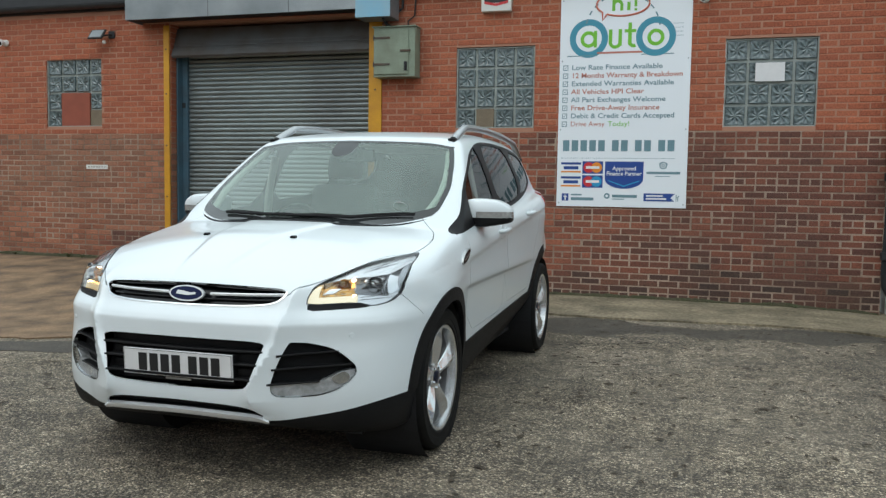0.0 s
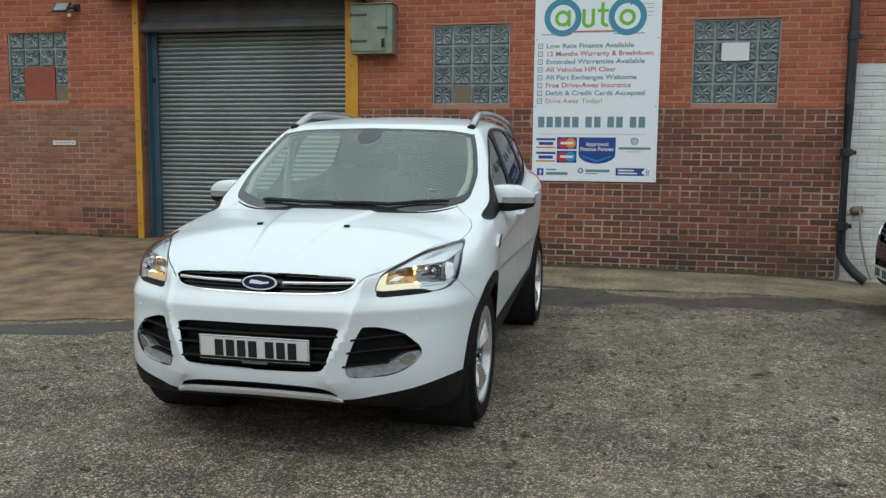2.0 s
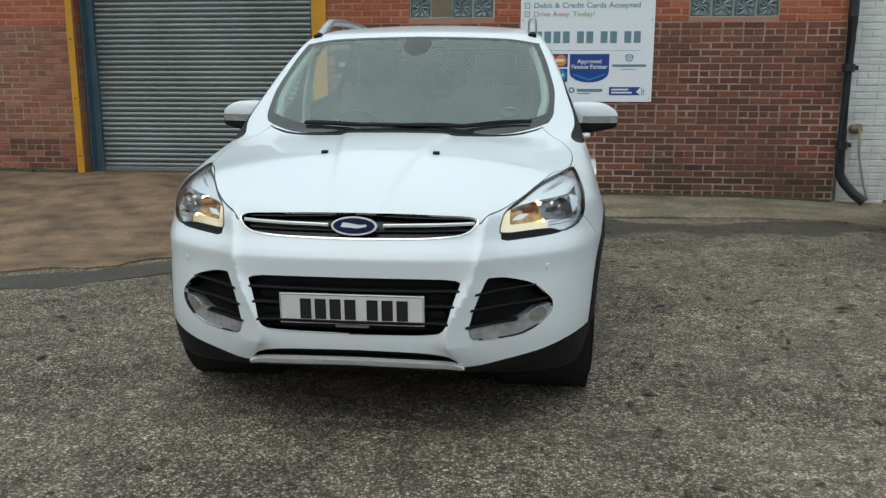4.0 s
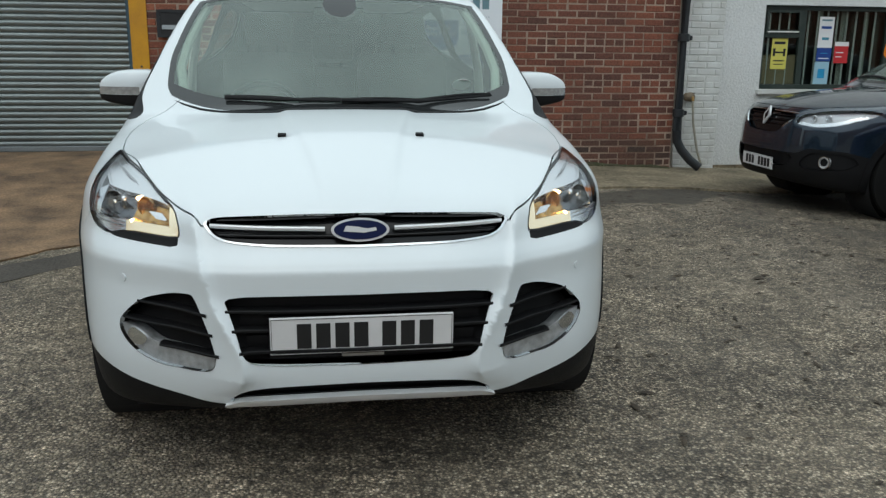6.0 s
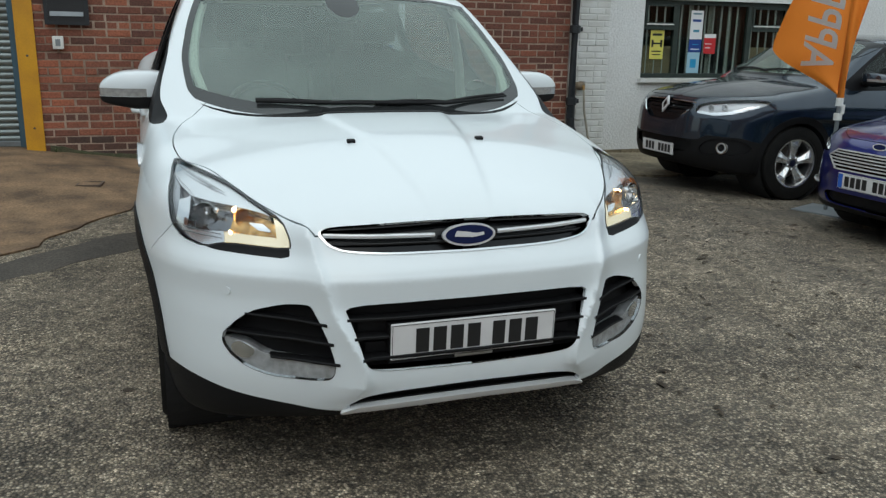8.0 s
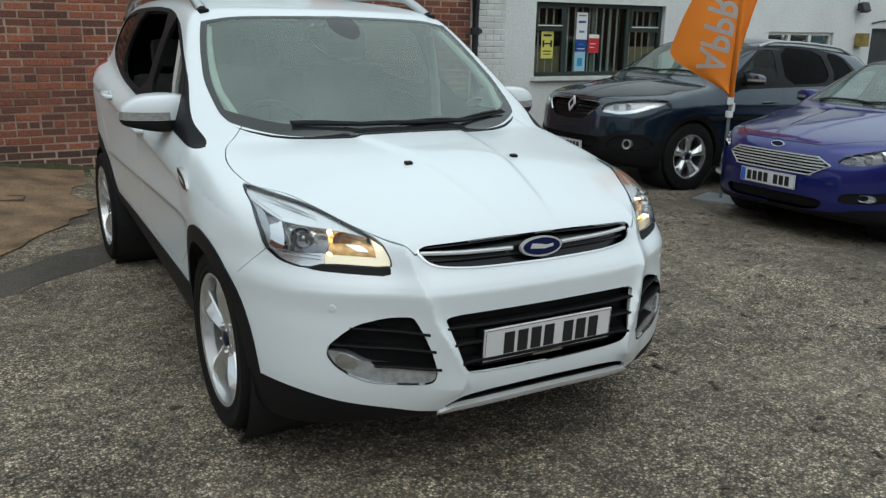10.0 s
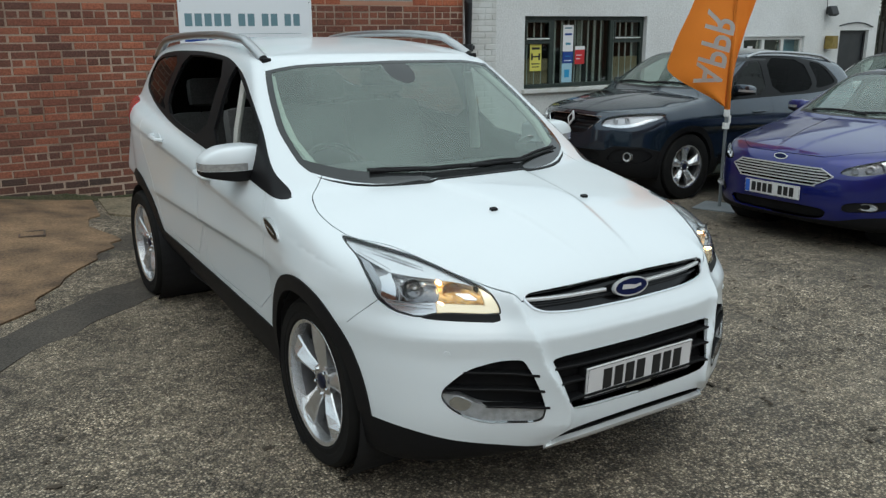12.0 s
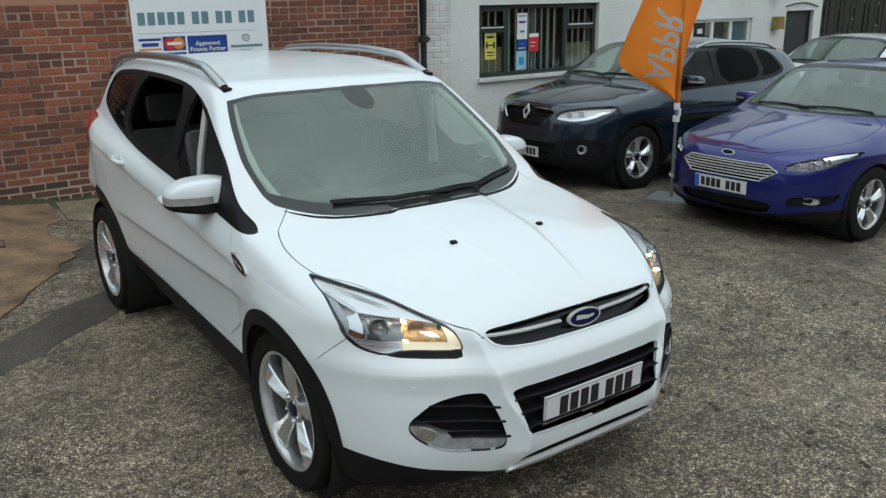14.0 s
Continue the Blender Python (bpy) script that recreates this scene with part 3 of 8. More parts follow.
build_ground()
slab("pavement_apron", [(-16, 10.5, 0), (-2.35, 10.5, 0), (-2.45, 9.55, 0.10), (-2.62, 9.05, 0.14), (-2.50, 8.35, 0.12), (-2.95, 7.62, 0.10), (-3.45, 6.75, 0.10), (-4.3, 5.9, 0.12), (-5.6, 5.5, 0.1), (-9, 5.6, 0.1), (-16, 5.8, 0)],
     M_CONCRETE, "stained brown concrete apron before the shutter")
slab("pavement_strip", [(-2.30, 10.5, 0), (-2.38, 9.40, 0.05), (-1.6, 8.75, 0.05), (-0.6, 8.62, 0.04), (1.0, 8.72, 0.04), (2.4, 8.60, 0.04), (4.2, 8.95, 0.05), (4.2, 10.7, 0)], M_KERB, "old concrete strip along the wall", lift=0.02, seed=5)
slab("road_patch", [(-3.56, 5.98, 0.05), (-3.12, 6.37, 0.05), (-2.62, 6.75, 0.05), (-2.15, 7.05, 0.05), (-2.10, 7.45, 0.05), (-2.61, 7.20, 0.05), (-2.89, 7.06, 0.05), (-3.23, 6.76, 0.05), (-3.50, 6.50, 0.04), (-4.3, 5.80, 0.04), (-5.2, 5.40, 0.04), (-5.0, 5.15, 0.05), (-4.2, 5.35, 0.05)], M_DAMP, "dark damp tarmac seam", lift=0.004, seed=9)

# ---- brick building ----
WALL_Y, WALL_TOP, WALL_X0, WALL_X1 = 10.27, 3.66, -11.6, 2.20
M_BRICK_UP = brick_mat("orange_red_brick", (0.30, 0.080, 0.039), (0.365, 0.100, 0.048), (0.43, 0.130, 0.063), (0.30, 0.098, 0.055), 0.5)
M_BRICK_LOW = brick_mat("darker_weathered_brick", (0.105, 0.042, 0.030), (0.170, 0.057, 0.036), (0.240, 0.080, 0.046), (0.095, 0.055, 0.042), 0.5)
M_BRICK_MID = brick_mat("brighter_red_orange_brick", (0.110, 0.045, 0.033), (0.225, 0.074, 0.044), (0.370, 0.118, 0.063), (0.12, 0.065, 0.047), 0.45)
M_BRICK_SOOT = brick_mat("sooty_damp_brick", (0.060, 0.034, 0.027), (0.115, 0.048, 0.034), (0.19, 0.075, 0.046), (0.055, 0.042, 0.033), 0.7)
M_BRICK_PALE = brick_mat("worn_pale_brick", (0.20, 0.080, 0.048), (0.29, 0.108, 0.060), (0.38, 0.152, 0.088), (0.24, 0.135, 0.088), 0.6)
M_MORTAR_UP = mat("pink_mortar", (0.42, 0.215, 0.145), 0.95, vary=0.5, scale=3, tint=(0.33, 0.15, 0.095), bump=0.002, bump_scale=120)
M_MORTAR_LOW = mat("grey_mortar", (0.41, 0.305, 0.235), 0.95, vary=0.85, scale=1.4, tint=(0.14, 0.090, 0.063), fine=0.15, fine_scale=30, bump=0.003, bump_scale=90)
M_WHITEBRICK = mat("white_painted_brick", (0.66, 0.67, 0.65), 0.75, vary=0.5, scale=6, tint=(0.44, 0.43, 0.39), bump=0.003, bump_scale=70)
M_RENDER = mat("white_roughcast", (0.70, 0.71, 0.70), 0.85, vary=0.35, scale=1.3, tint=(0.50, 0.50, 0.47), fine=0.08, fine_scale=40, bump=0.010, bump_scale=38)
M_GALV = mat("weathered_galvanised_steel", (0.30, 0.32, 0.33), 0.5, 0.6, vary=0.8, scale=1.6, tint=(0.17, 0.19, 0.20), rough_vary=0.15, fine=0.1)
M_SHUTTER = mat("shutter_steel", (0.23, 0.265, 0.265), 0.42, 0.7, vary=0.6, scale=1.2, tint=(0.15, 0.16, 0.165), rough_vary=0.12)
M_RUST = mat("rusty_steel", (0.105, 0.088, 0.075), 0.75, 0.3, vary=0.8, scale=4, tint=(0.12, 0.062, 0.036))
M_HOOD = mat("stained_dark_sheet", (0.105, 0.108, 0.110), 0.6, 0.4, vary=0.8, scale=3, tint=(0.075, 0.055, 0.042))
M_YELLOW = mat("yellow_paint", (0.62, 0.30, 0.012), 0.5, vary=0.45, scale=5, tint=(0.40, 0.17, 0.02), fine=0.1)
M_BLUEPAINT = mat("faded_blue_paint", (0.055, 0.12, 0.165), 0.6, vary=0.5, scale=5, tint=(0.05, 0.07, 0.08))
M_SKYBLUE = mat("pale_blue_panel", (0.20, 0.42, 0.56), 0.5, vary=0.5, scale=4, tint=(0.30, 0.38, 0.42))
M_SAGE = mat("sage_green_metal", (0.225, 0.275, 0.205), 0.55, vary=0.6, scale=6, tint=(0.15, 0.155, 0.11), fine=0.12)
M_BROWNBOARD = mat("brown_board", (0.20, 0.155, 0.105), 0.8, vary=0.4, scale=8, fine=0.15)
M_REDBOARD = mat("red_painted_board", (0.30, 0.075, 0.042), 0.7, vary=0.35, scale=6)
M_BLOCK = mat("glass_block", (0.045, 0.068, 0.073), 0.10, vary=0.8, scale=24, tint=(0.19, 0.24, 0.24), bump=0.006, bump_scale=24, spec=0.9)
M_BLOCKBED = mat("block_joint", (0.36, 0.39, 0.365), 0.8, vary=0.4, scale=9)
M_WHITEPLASTIC = mat("white_plastic", (0.72, 0.72, 0.69), 0.4, vary=0.2, scale=9, tint=(0.5, 0.49, 0.45))
M_DARKMETAL = mat("dark_metal", (0.03, 0.03, 0.032), 0.5, 0.3, vary=0.4, scale=9)
M_PIPE = mat("black_painted_iron", (0.014, 0.017, 0.020), 0.4, vary=0.5, scale=6, tint=(0.035, 0.037, 0.04))
M_SIGN = mat("white_sign_panel", (0.80, 0.835, 0.87), 0.35, vary=0.08, scale=2, tint=(0.72, 0.755, 0.79))
M_WINFRAME = mat("dark_green_window_frame", (0.015, 0.028, 0.022), 0.5, vary=0.5, scale=12, tint=(0.05, 0.06, 0.05))
M_PANE = glass("shop_window_glass", (0.75, 0.80, 0.78), 1.6)
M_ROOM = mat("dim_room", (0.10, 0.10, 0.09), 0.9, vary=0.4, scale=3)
M_BLIND = mat("pale_blind", (0.50, 0.50, 0.44), 0.8, vary=0.3, scale=5)

# shutter opening and the three glass-block windows: x0, x1, z0, z1
OPENINGS = [(-6.69, -3.72, -0.4, 3.44), (-8.75, -7.81, 2.07, 3.01), (-2.62, -1.645, 2.01, 2.99), (0.51, 1.475, 2.01, 2.985)]
BW, BH, JOINT, PROUD = 0.225, 0.075, 0.012, 0.004


def brick_shape(w, h, d=0.03, r=0.005):
    """One brick face with worn edges, seen from -y, its foot at the origin."""
    v = [(0, d, 0), (w, d, 0), (w, d, h), (0, d, h), (0, r, 0), (w, r, 0), (w, r, h), (0, r, h), (r, 0, r), (w - r, 0, r), (w - r, 0, h - r), (r, 0, h - r)]
    f = [(8, 9, 10, 11)] + [(4 + i, 4 + (i + 1) % 4, 8 + (i + 1) % 4, 8 + i) for i in range(4)] + [(i, (i + 1) % 4, 4 + (i + 1) % 4, 4 + i) for i in range(4)]
    return v, f


def wall_bricks(x0, x1, z0, z1, openings, seed, step=BW):
    """Rows of x, z and width for a stretcher bond that stops at the openings."""
    rnd = random.Random(seed)
    rows = []
    for k in range(int((z1 - z0) / BH)):
        z = z0 + k * BH
        header = k % 6 == 4 and z < 1.95
        w = step / 2 if header else step
        x = x0 - (w / 2 if k % 2 else 0)
        spans = [(x0, x1)]
        for a, b, c, d in openings:
            if z + BH - JOINT > c + 0.01 and z < d - 0.01:
                spans = [s for lo, hi in spans for s in ((lo, min(hi, a)), (max(lo, b), hi)) if s[1] - s[0] > 0.02]
        while x < x1:
            for lo, hi in spans:
                a, b = max(x, lo), min(x + w - JOINT, hi)
                if b - a > 0.03:
                    rows.append((a + rnd.choice((0, 0, 0.003)), z + rnd.uniform(-0.003, 0.003), b - a - rnd.choice((0, 0.003, 0.008)), rnd.uniform(-0.004, 0.003)))
            x += w
    return rows


def wall_block(name, x0, x1, y0, y1, z0, z1, openings, material, label):
    """A thick wall with its openings cut through."""
    xs = sorted({x0, x1, *[o[0] for o in openings], *[o[1] for o in openings]})
    zs = sorted({z0, z1, *[min(max(v, z0), z1) for o in openings for v in o[2:]]})
    solid = {}
    for i in range(len(xs) - 1):
        for j in range(len(zs) - 1):
            cx, cz = (xs[i] + xs[i + 1]) / 2, (zs[j] + zs[j + 1]) / 2
            solid[i, j] = not any(a < cx < b and c < cz < d for a, b, c, d in openings)
    verts, faces = [], []

    def quad(*p):
        k = len(verts)
        verts.extend(p)
        faces.append((k, k + 1, k + 2, k + 3))
    for (i, j), full in solid.items():
        if not full:
            continue
        a, b, c, d = xs[i], xs[i + 1], zs[j], zs[j + 1]
        quad((a, y0, c), (b, y0, c), (b, y0, d), (a, y0, d))
        quad((b, y1, c), (a, y1, c), (a, y1, d), (b, y1, d))
        if not solid.get((i - 1, j)):
            quad((a, y1, c), (a, y0, c), (a, y0, d), (a, y1, d))
        if not solid.get((i + 1, j)):
            quad((b, y0, c), (b, y1, c), (b, y1, d), (b, y0, d))
        if not solid.get((i, j - 1)):
            quad((a, y1, c), (b, y1, c), (b, y0, c), (a, y0, c))
        if not solid.get((i, j + 1)):
            quad((a, y0, d), (b, y0, d), (b, y1, d), (a, y1, d))
    return tagged(part(name, (verts, faces), material), label, "wall", kind="structure")


wall_low = wall_block("wall_1", WALL_X0, WALL_X1, WALL_Y + PROUD, WALL_Y + 0.33, -0.3, 1.962, OPENINGS[:1], M_MORTAR_LOW, "weathered dark red brick wall with soot and worn joints")
wall_up = wall_block("wall_2", WALL_X0, WALL_X1, WALL_Y + PROUD, WALL_Y + 0.33, 1.962, WALL_TOP, [(a, b, max(c, 1.962), d) for a, b, c, d in OPENINGS], M_MORTAR_UP, "orange-red brick upper wall with pale joints")


def roller_shutter():
    door = thing("roller_shutter", "closed grey steel roller shutter with stained slats", "shutter door", pose(-5.205, WALL_Y + 0.27, 0))
    half, pitch, floor_z = 1.36, 0.063, 0.19
    prof = [(0.0, 0.0), (-0.008, 0.010), (-0.013, 0.026), (-0.011, 0.042), (-0.003, 0.054), (0.006, 0.059), (0.0, 0.063)]
    v = [(x, y, z) for x in (-half, half) for y, z in prof]
    n = len(prof)
    me = mesh_of("slat", v, [(i, n + i, n + i + 1, i + 1) for i in range(n - 1)], M_SHUTTER, True)
    for k in range(50):
        part("slat", me, M_SHUTTER, door, at=pose(0, 0, floor_z + 0.05 + k * pitch))
    part("bottom_rail", box(-half, half, -0.02, 0.02, floor_z, floor_z + 0.055, 0.006), M_GALV, door)
    for s in (-1, 1):
        g = part("guide", join(box(s * (half + 0.05) - 0.05, s * (half + 0.05) + 0.05, -0.05, 0.03, 0.17, 3.25, 0.004), box(s * (half + 0.09) - 0.012, s * (half + 0.09) + 0.012, -0.16, -0.03, 0.17, 3.25, 0.003)), M_BLUEPAINT, door, "faded blue steel guide")
        part("guide_latch", box(s * (half + 0.05) - 0.02, s * (half + 0.05) + 0.02, -0.075, -0.05, 2.33, 2.40, 0.004), M_DARKMETAL, g)
    hood = [(-0.24, 2.99), (-0.26, 3.02), (-0.245, 3.07), (-0.20, 3.14), (-0.18, 3.22), (-0.12, 3.40), (0.0, 3.42), (0.0, 3.40), (-0.11, 3.37), (-0.16, 3.22), (-0.185, 3.14), (-0.23, 3.06)]
    part("hood", prism(hood, -1.48, 1.48, "x"), M_HOOD, door, "dark stained sheet steel hood", smooth=True)
    for z in (3.08, 3.14, 3.20, 3.26):
        part("hood_rib", moved(box(-1.475, 1.475, -0.235 + (z - 3.08) * 0.4, -0.215 + (z - 3.08) * 0.4, z, z + 0.016, 0.004), pose(0, 0, 0, 0, 0.15 * (z - 3.1))), M_HOOD, door)
    for k in range(44):
        part("reveal_brick", box(-1.482, -1.470, -0.262, -0.075, 0.19 + k * 0.075, 0.253 + k * 0.075, 0.003), M_BRICK_UP if k > 23 else M_BRICK_PALE, door)


def shutter_surround():
    for x, w, lab in ((-6.735, 0.085, 0), (-3.675, 0.165, 1)):
        g = thing("corner_guard", "yellow painted steel corner guard with chipped edges", "corner guard", pose(x, WALL_Y, 0.0), group="corner guards")
        part("front_flange", box(-w / 2, w / 2, -0.022, 0.0, 0.10, 3.42, 0.003), M_YELLOW, g)
        s = 1 if lab == 0 else -1
        if lab:
            part("side_flange", box(s * w / 2 - 0.006, s * w / 2 + 0.006, -0.022, 0.14, 0.10, 3.42, 0.002), M_YELLOW, g)
        for z in (0.4, 1.1, 1.8, 2.5, 3.1):
            part("bolt", moved(lathe([(0, 0.012), (-0.008, 0.011), (-0.010, 0.0005)], 8, "y"), pose(0.0, -0.022, z)), M_RUST, g)
    can = thing("canopy", "dented grey steel canopy box over the shutter", "canopy", pose(-5.47, WALL_Y, 3.44))
    part("fascia", box(-1.66, 1.66, -0.36, -0.345, 0.0, 0.55, 0.004), M_GALV, can)
    part("soffit", box(-1.66, 1.66, -0.345, -0.004, 0.03, 0.045), M_DARKMETAL, can)
    part("top", box(-1.66, 1.66, -0.345, -0.004, 0.52, 0.55), M_GALV, can)
    for x in (-1.66, 1.645):
        part("cheek", box(x, x + 0.015, -0.345, -0.004, 0.0, 0.55), M_GALV, can)
    for x in (-0.4, 0.75):
        part("seam", box(x, x + 0.006, -0.3625, -0.3605, 0.0, 0.55), M_DARKMETAL, can)
    box2 = thing("sign_box", "pale blue and grey box sign bracketed to brickwork", "sign box", pose(-3.58, WALL_Y, 3.33))
    part("front", box(-0.225, 0.225, -0.38, -0.37, 0.0, 0.62, 0.003), M_SKYBLUE, box2, "pale blue front")
    part("casing", box(-0.228, 0.228, -0.369, -0.06, 0.002, 0.62, 0.006), M_GALV, box2, "grey casing")
    part("bracket", tube([(0.10, -0.3, 0.0), (0.12, -0.25, -0.06), (0.20, -0.1, -0.10), (0.22, 0.0, -0.06)], 0.012, 6), M_DARKMETAL, box2)
    cab = thing("meter_cabinet", "sage green metal cabinet with rusty strap hinges on brickwork", "cabinet", pose(-3.36, WALL_Y, 2.63))
    part("body", box(-0.27, 0.27, -0.20, -0.002, 0.0, 0.60, 0.006), M_SAGE, cab)
    d = part("door", box(-0.255, 0.19, -0.214, -0.202, 0.03, 0.57, 0.004), M_SAGE, cab)
    for z in (0.14, 0.46):
        part("strap_hinge", box(-0.27, -0.05, -0.222, -0.215, z, z + 0.025, 0.003), M_RUST, d)
        part("hinge_pin", tube([(-0.262, -0.222, z - 0.015), (-0.262, -0.222, z + 0.045)], 0.009, 6), M_RUST, d)
    part("hasp", box(0.08, 0.22, -0.226, -0.215, 0.30, 0.325, 0.003), M_RUST, d)
    part("handle", join(box(0.135, 0.175, -0.226, -0.215, 0.07, 0.18, 0.003), box(0.145, 0.165, -0.24, -0.226, 0.08, 0.17, 0.004)), M_DARKMETAL, d)
    part("conduit", tube([(-0.16, -0.05, 0.615), (-0.16, -0.05, 0.72), (-0.13, -0.05, 0.78), (-0.02, -0.05, 0.80), (0.05, -0.05, 0.86), (0.05, -0.04, 1.02)], 0.016, 8), M_DARKMETAL, cab, "dark bent conduit", smooth=True)
    part("conduit", tube([(0.12, -0.04, 0.615), (0.12, -0.035, 0.70), (0.20, -0.03, 0.76), (0.22, -0.03, 1.02)], 0.010, 6), M_DARKMETAL, cab, smooth=True)
    part("drip_edge", box(-0.285, 0.285, -0.225, -0.002, 0.60, 0.615, 0.004), M_SAGE, cab)


def block_window(name, x0, z0, cols, rows, skip, label):
    """A window of glass blocks in pale joints, one block a part."""
    w = thing(name, label, "window", pose(x0, WALL_Y + 0.035, z0), kind="structure")
    pw, ph = 0.2405, 0.2425
    part("bed", box(0.003, cols * pw + 0.001, 0.018, 0.06, 0.003, rows * ph + 0.003), M_BLOCKBED, w)
    part("frame", join(box(0.001, 0.014, -0.02, 0.018, 0.001, rows * ph), box(cols * pw - 0.011, cols * pw + 0.002, -0.02, 0.018, 0.001, rows * ph), box(0.014, cols * pw - 0.011, -0.03, 0.018, 0.001, 0.014), box(0.014, cols * pw - 0.011, -0.01, 0.018, rows * ph - 0.014, rows * ph)), M_BLOCKBED, w)
    # a pressed star in the face of each block
    cx, cz, hx, hz = pw / 2 + 0.001, ph / 2 + 0.001, pw / 2 - 0.013, ph / 2 - 0.013
    ring = [2 * math.pi * k / 16 for k in range(16)]
    square = lambda a: 1 / max(abs(math.cos(a)), abs(math.sin(a)))
    v = [(cx + hx * square(a) * math.cos(a), 0.02, cz + hz * square(a) * math.sin(a)) for a in ring]
    v += [(cx + 0.93 * hx * square(a) * math.cos(a), -0.006, cz + 0.93 * hz * square(a) * math.sin(a)) for a in ring]
    v += [(cx + 0.86 * hx * square(a) * math.cos(a), -0.006, cz + 0.86 * hz * square(a) * math.sin(a)) for a in ring]
    v += [(cx + 0.46 * hx * math.cos(a), 0.007 if k % 2 else -0.005, cz + 0.46 * hz * math.sin(a)) for k, a in enumerate(ring)]
    v.append((cx, -0.002, cz))
    f = [(r * 16 + k, r * 16 + (k + 1) % 16, r * 16 + 16 + (k + 1) % 16, r * 16 + 16 + k) for r in range(3) for k in range(16)]
    f += [(48 + k, 48 + (k + 1) % 16, 64) for k in range(16)]
    me = mesh_of("glass_block", v, f, M_BLOCK)
    for i in range(cols):
        for j in range(rows):
            if (i, j) not in skip:
                part("glass_block", me, M_BLOCK, w, at=pose(i * pw, 0, j * ph))
    return w, pw, ph


roller_shutter()
shutter_surround()
w1, PW, PH = block_window("window_1", -8.745, 2.065, 4, 4, {(1, 0), (2, 0), (1, 1), (2, 1), (3, 0)}, "glass block window part boarded over with red board")
part("board", box(PW - 0.004, 3 * PW - 0.004, -0.016, 0.018, 0.012, 2 * PH - 0.004, 0.003), M_REDBOARD, w1, "brick-red board")
part("board", box(3 * PW + 0.006, 4 * PW - 0.014, -0.012, 0.018, 0.016, PH - 0.006, 0.003), M_BROWNBOARD, w1, "brown board")
w2, _, _ = block_window("window_2", -2.615, 2.012, 4, 4, {(1, 0)}, "glass block window with one block boarded brown")
part("board", box(PW + 0.012, 2 * PW - 0.010, -0.010, 0.018, 0.014, PH - 0.008, 0.003), M_BROWNBOARD, w2, "brown board")
w3, _, _ = block_window("window_3", 0.512, 2.008, 4, 4, set(), "glass block window with a white notice on it")
note = thing("notice", "blank white notice stuck on the glass blocks", "notice", pose(0.985, WALL_Y + 0.020, 2.61))
part("sheet", box(-0.153, 0.153, -0.004, 0.002, -0.103, 0.103, 0.001), M_PLATE, note)

# moss and dirt gathered along the foot of the wall
def wall_dirt(x0, x1, y, seed):
    rnd = random.Random(seed)
    v, f, n = [], [], int((x1 - x0) / 0.035)
    for k in range(n + 1):
        x = x0 + (x1 - x0) * k / n
        g = ground_z(x, y - 0.1) + 0.018
        h = 0.012 + 0.05 * max(0.0, noise.noise((x * 2.1, 3.0, seed)) + 0.25) + 0.012 * rnd.random()
        w = 0.03 + 0.09 * max(0.0, noise.noise((x * 1.6, 8.0, seed)) + 0.35) + 0.02 * rnd.random()
        v += [(x, y + 0.01, g + h), (x, y - 0.012, g + h * 0.95), (x, y - w * 0.5, g + h * 0.45), (x, y - w, g - 0.03)]
    for k in range(n):
        f += [(k * 4 + j, k * 4 + j + 1, k * 4 + j + 5, k * 4 + j + 4) for j in range(3)]
    tagged(part("moss", (v, f), M_MOSS), "dark moss and dirt along the foot of a brick wall", "moss", kind="stuff")


M_MOSS = mat("moss_and_dirt", (0.060, 0.052, 0.028), 0.95, vary=0.9, scale=9, tint=(0.038, 0.046, 0.016), fine=0.4, fine_scale=80, bump=0.012, bump_scale=60)
wall_dirt(-3.55, 2.18, WALL_Y, 4)
wall_dirt(-11.5, -6.8, WALL_Y, 6)
M_WEED = mat("green_weed_leaf", (0.060, 0.085, 0.028), 0.6, vary=0.6, scale=12, tint=(0.095, 0.090, 0.035))


def weed(x, y, size, seed):
    """A tuft of narrow bent leaves."""
    rnd = random.Random(seed)
    t = thing("weed", "low green weed tuft at the foot of the brick wall", "weed", pose(x, y, ground_z(x, y) + 0.012), group="weeds")
    for k in range(9):
        a, long, lean = rnd.uniform(0, 6.28), size * rnd.uniform(0.6, 1.2), rnd.uniform(0.4, 1.0)
        c, q = math.cos(a), math.sin(a)
        v, f = [], []
        for i in range(4):
            u = i / 3
            r, z, w = long * lean * u, long * (u - 0.45 * lean * u * u), 0.10 * size * (1.15 - u)
            v += [(c * r - q * w, q * r + c * w, z), (c * r, q * r, z + 0.15 * w), (c * r + q * w, q * r - c * w, z)]
        for i in range(3):
            f += [(i * 3, i * 3 + 1, i * 3 + 4, i * 3 + 3), (i * 3 + 1, i * 3 + 2, i * 3 + 5, i * 3 + 4)]
        part("leaf", (v, f), M_WEED, t)


for k, (wx, wy, ws) in enumerate(((-8.35, 10.20, 0.11), (-8.10, 10.17, 0.08), (-7.35, 10.20, 0.07), (-9.3, 10.2, 0.09), (-3.50, 10.20, 0.06), (-1.9, 10.19, 0.05), (1.35, 10.20, 0.06))):
    weed(wx, wy, ws, 30 + k)
# unseen plain brick walls, added to darken low reflections in cars and windows
for k, (bx0, bx1, by0, by1) in enumerate(((-34, 34, -15.4, -15.0), (-22.4, -22.0, -15.0, 10.2))):
    rear = part("wall_%d" % (6 + k), box(bx0, bx1, by0, by1, -1.0, 5.4), M_BRICK_PALE)
    tagged(rear, "unseen plain red brick wall added to darken reflections", "wall", kind="structure")

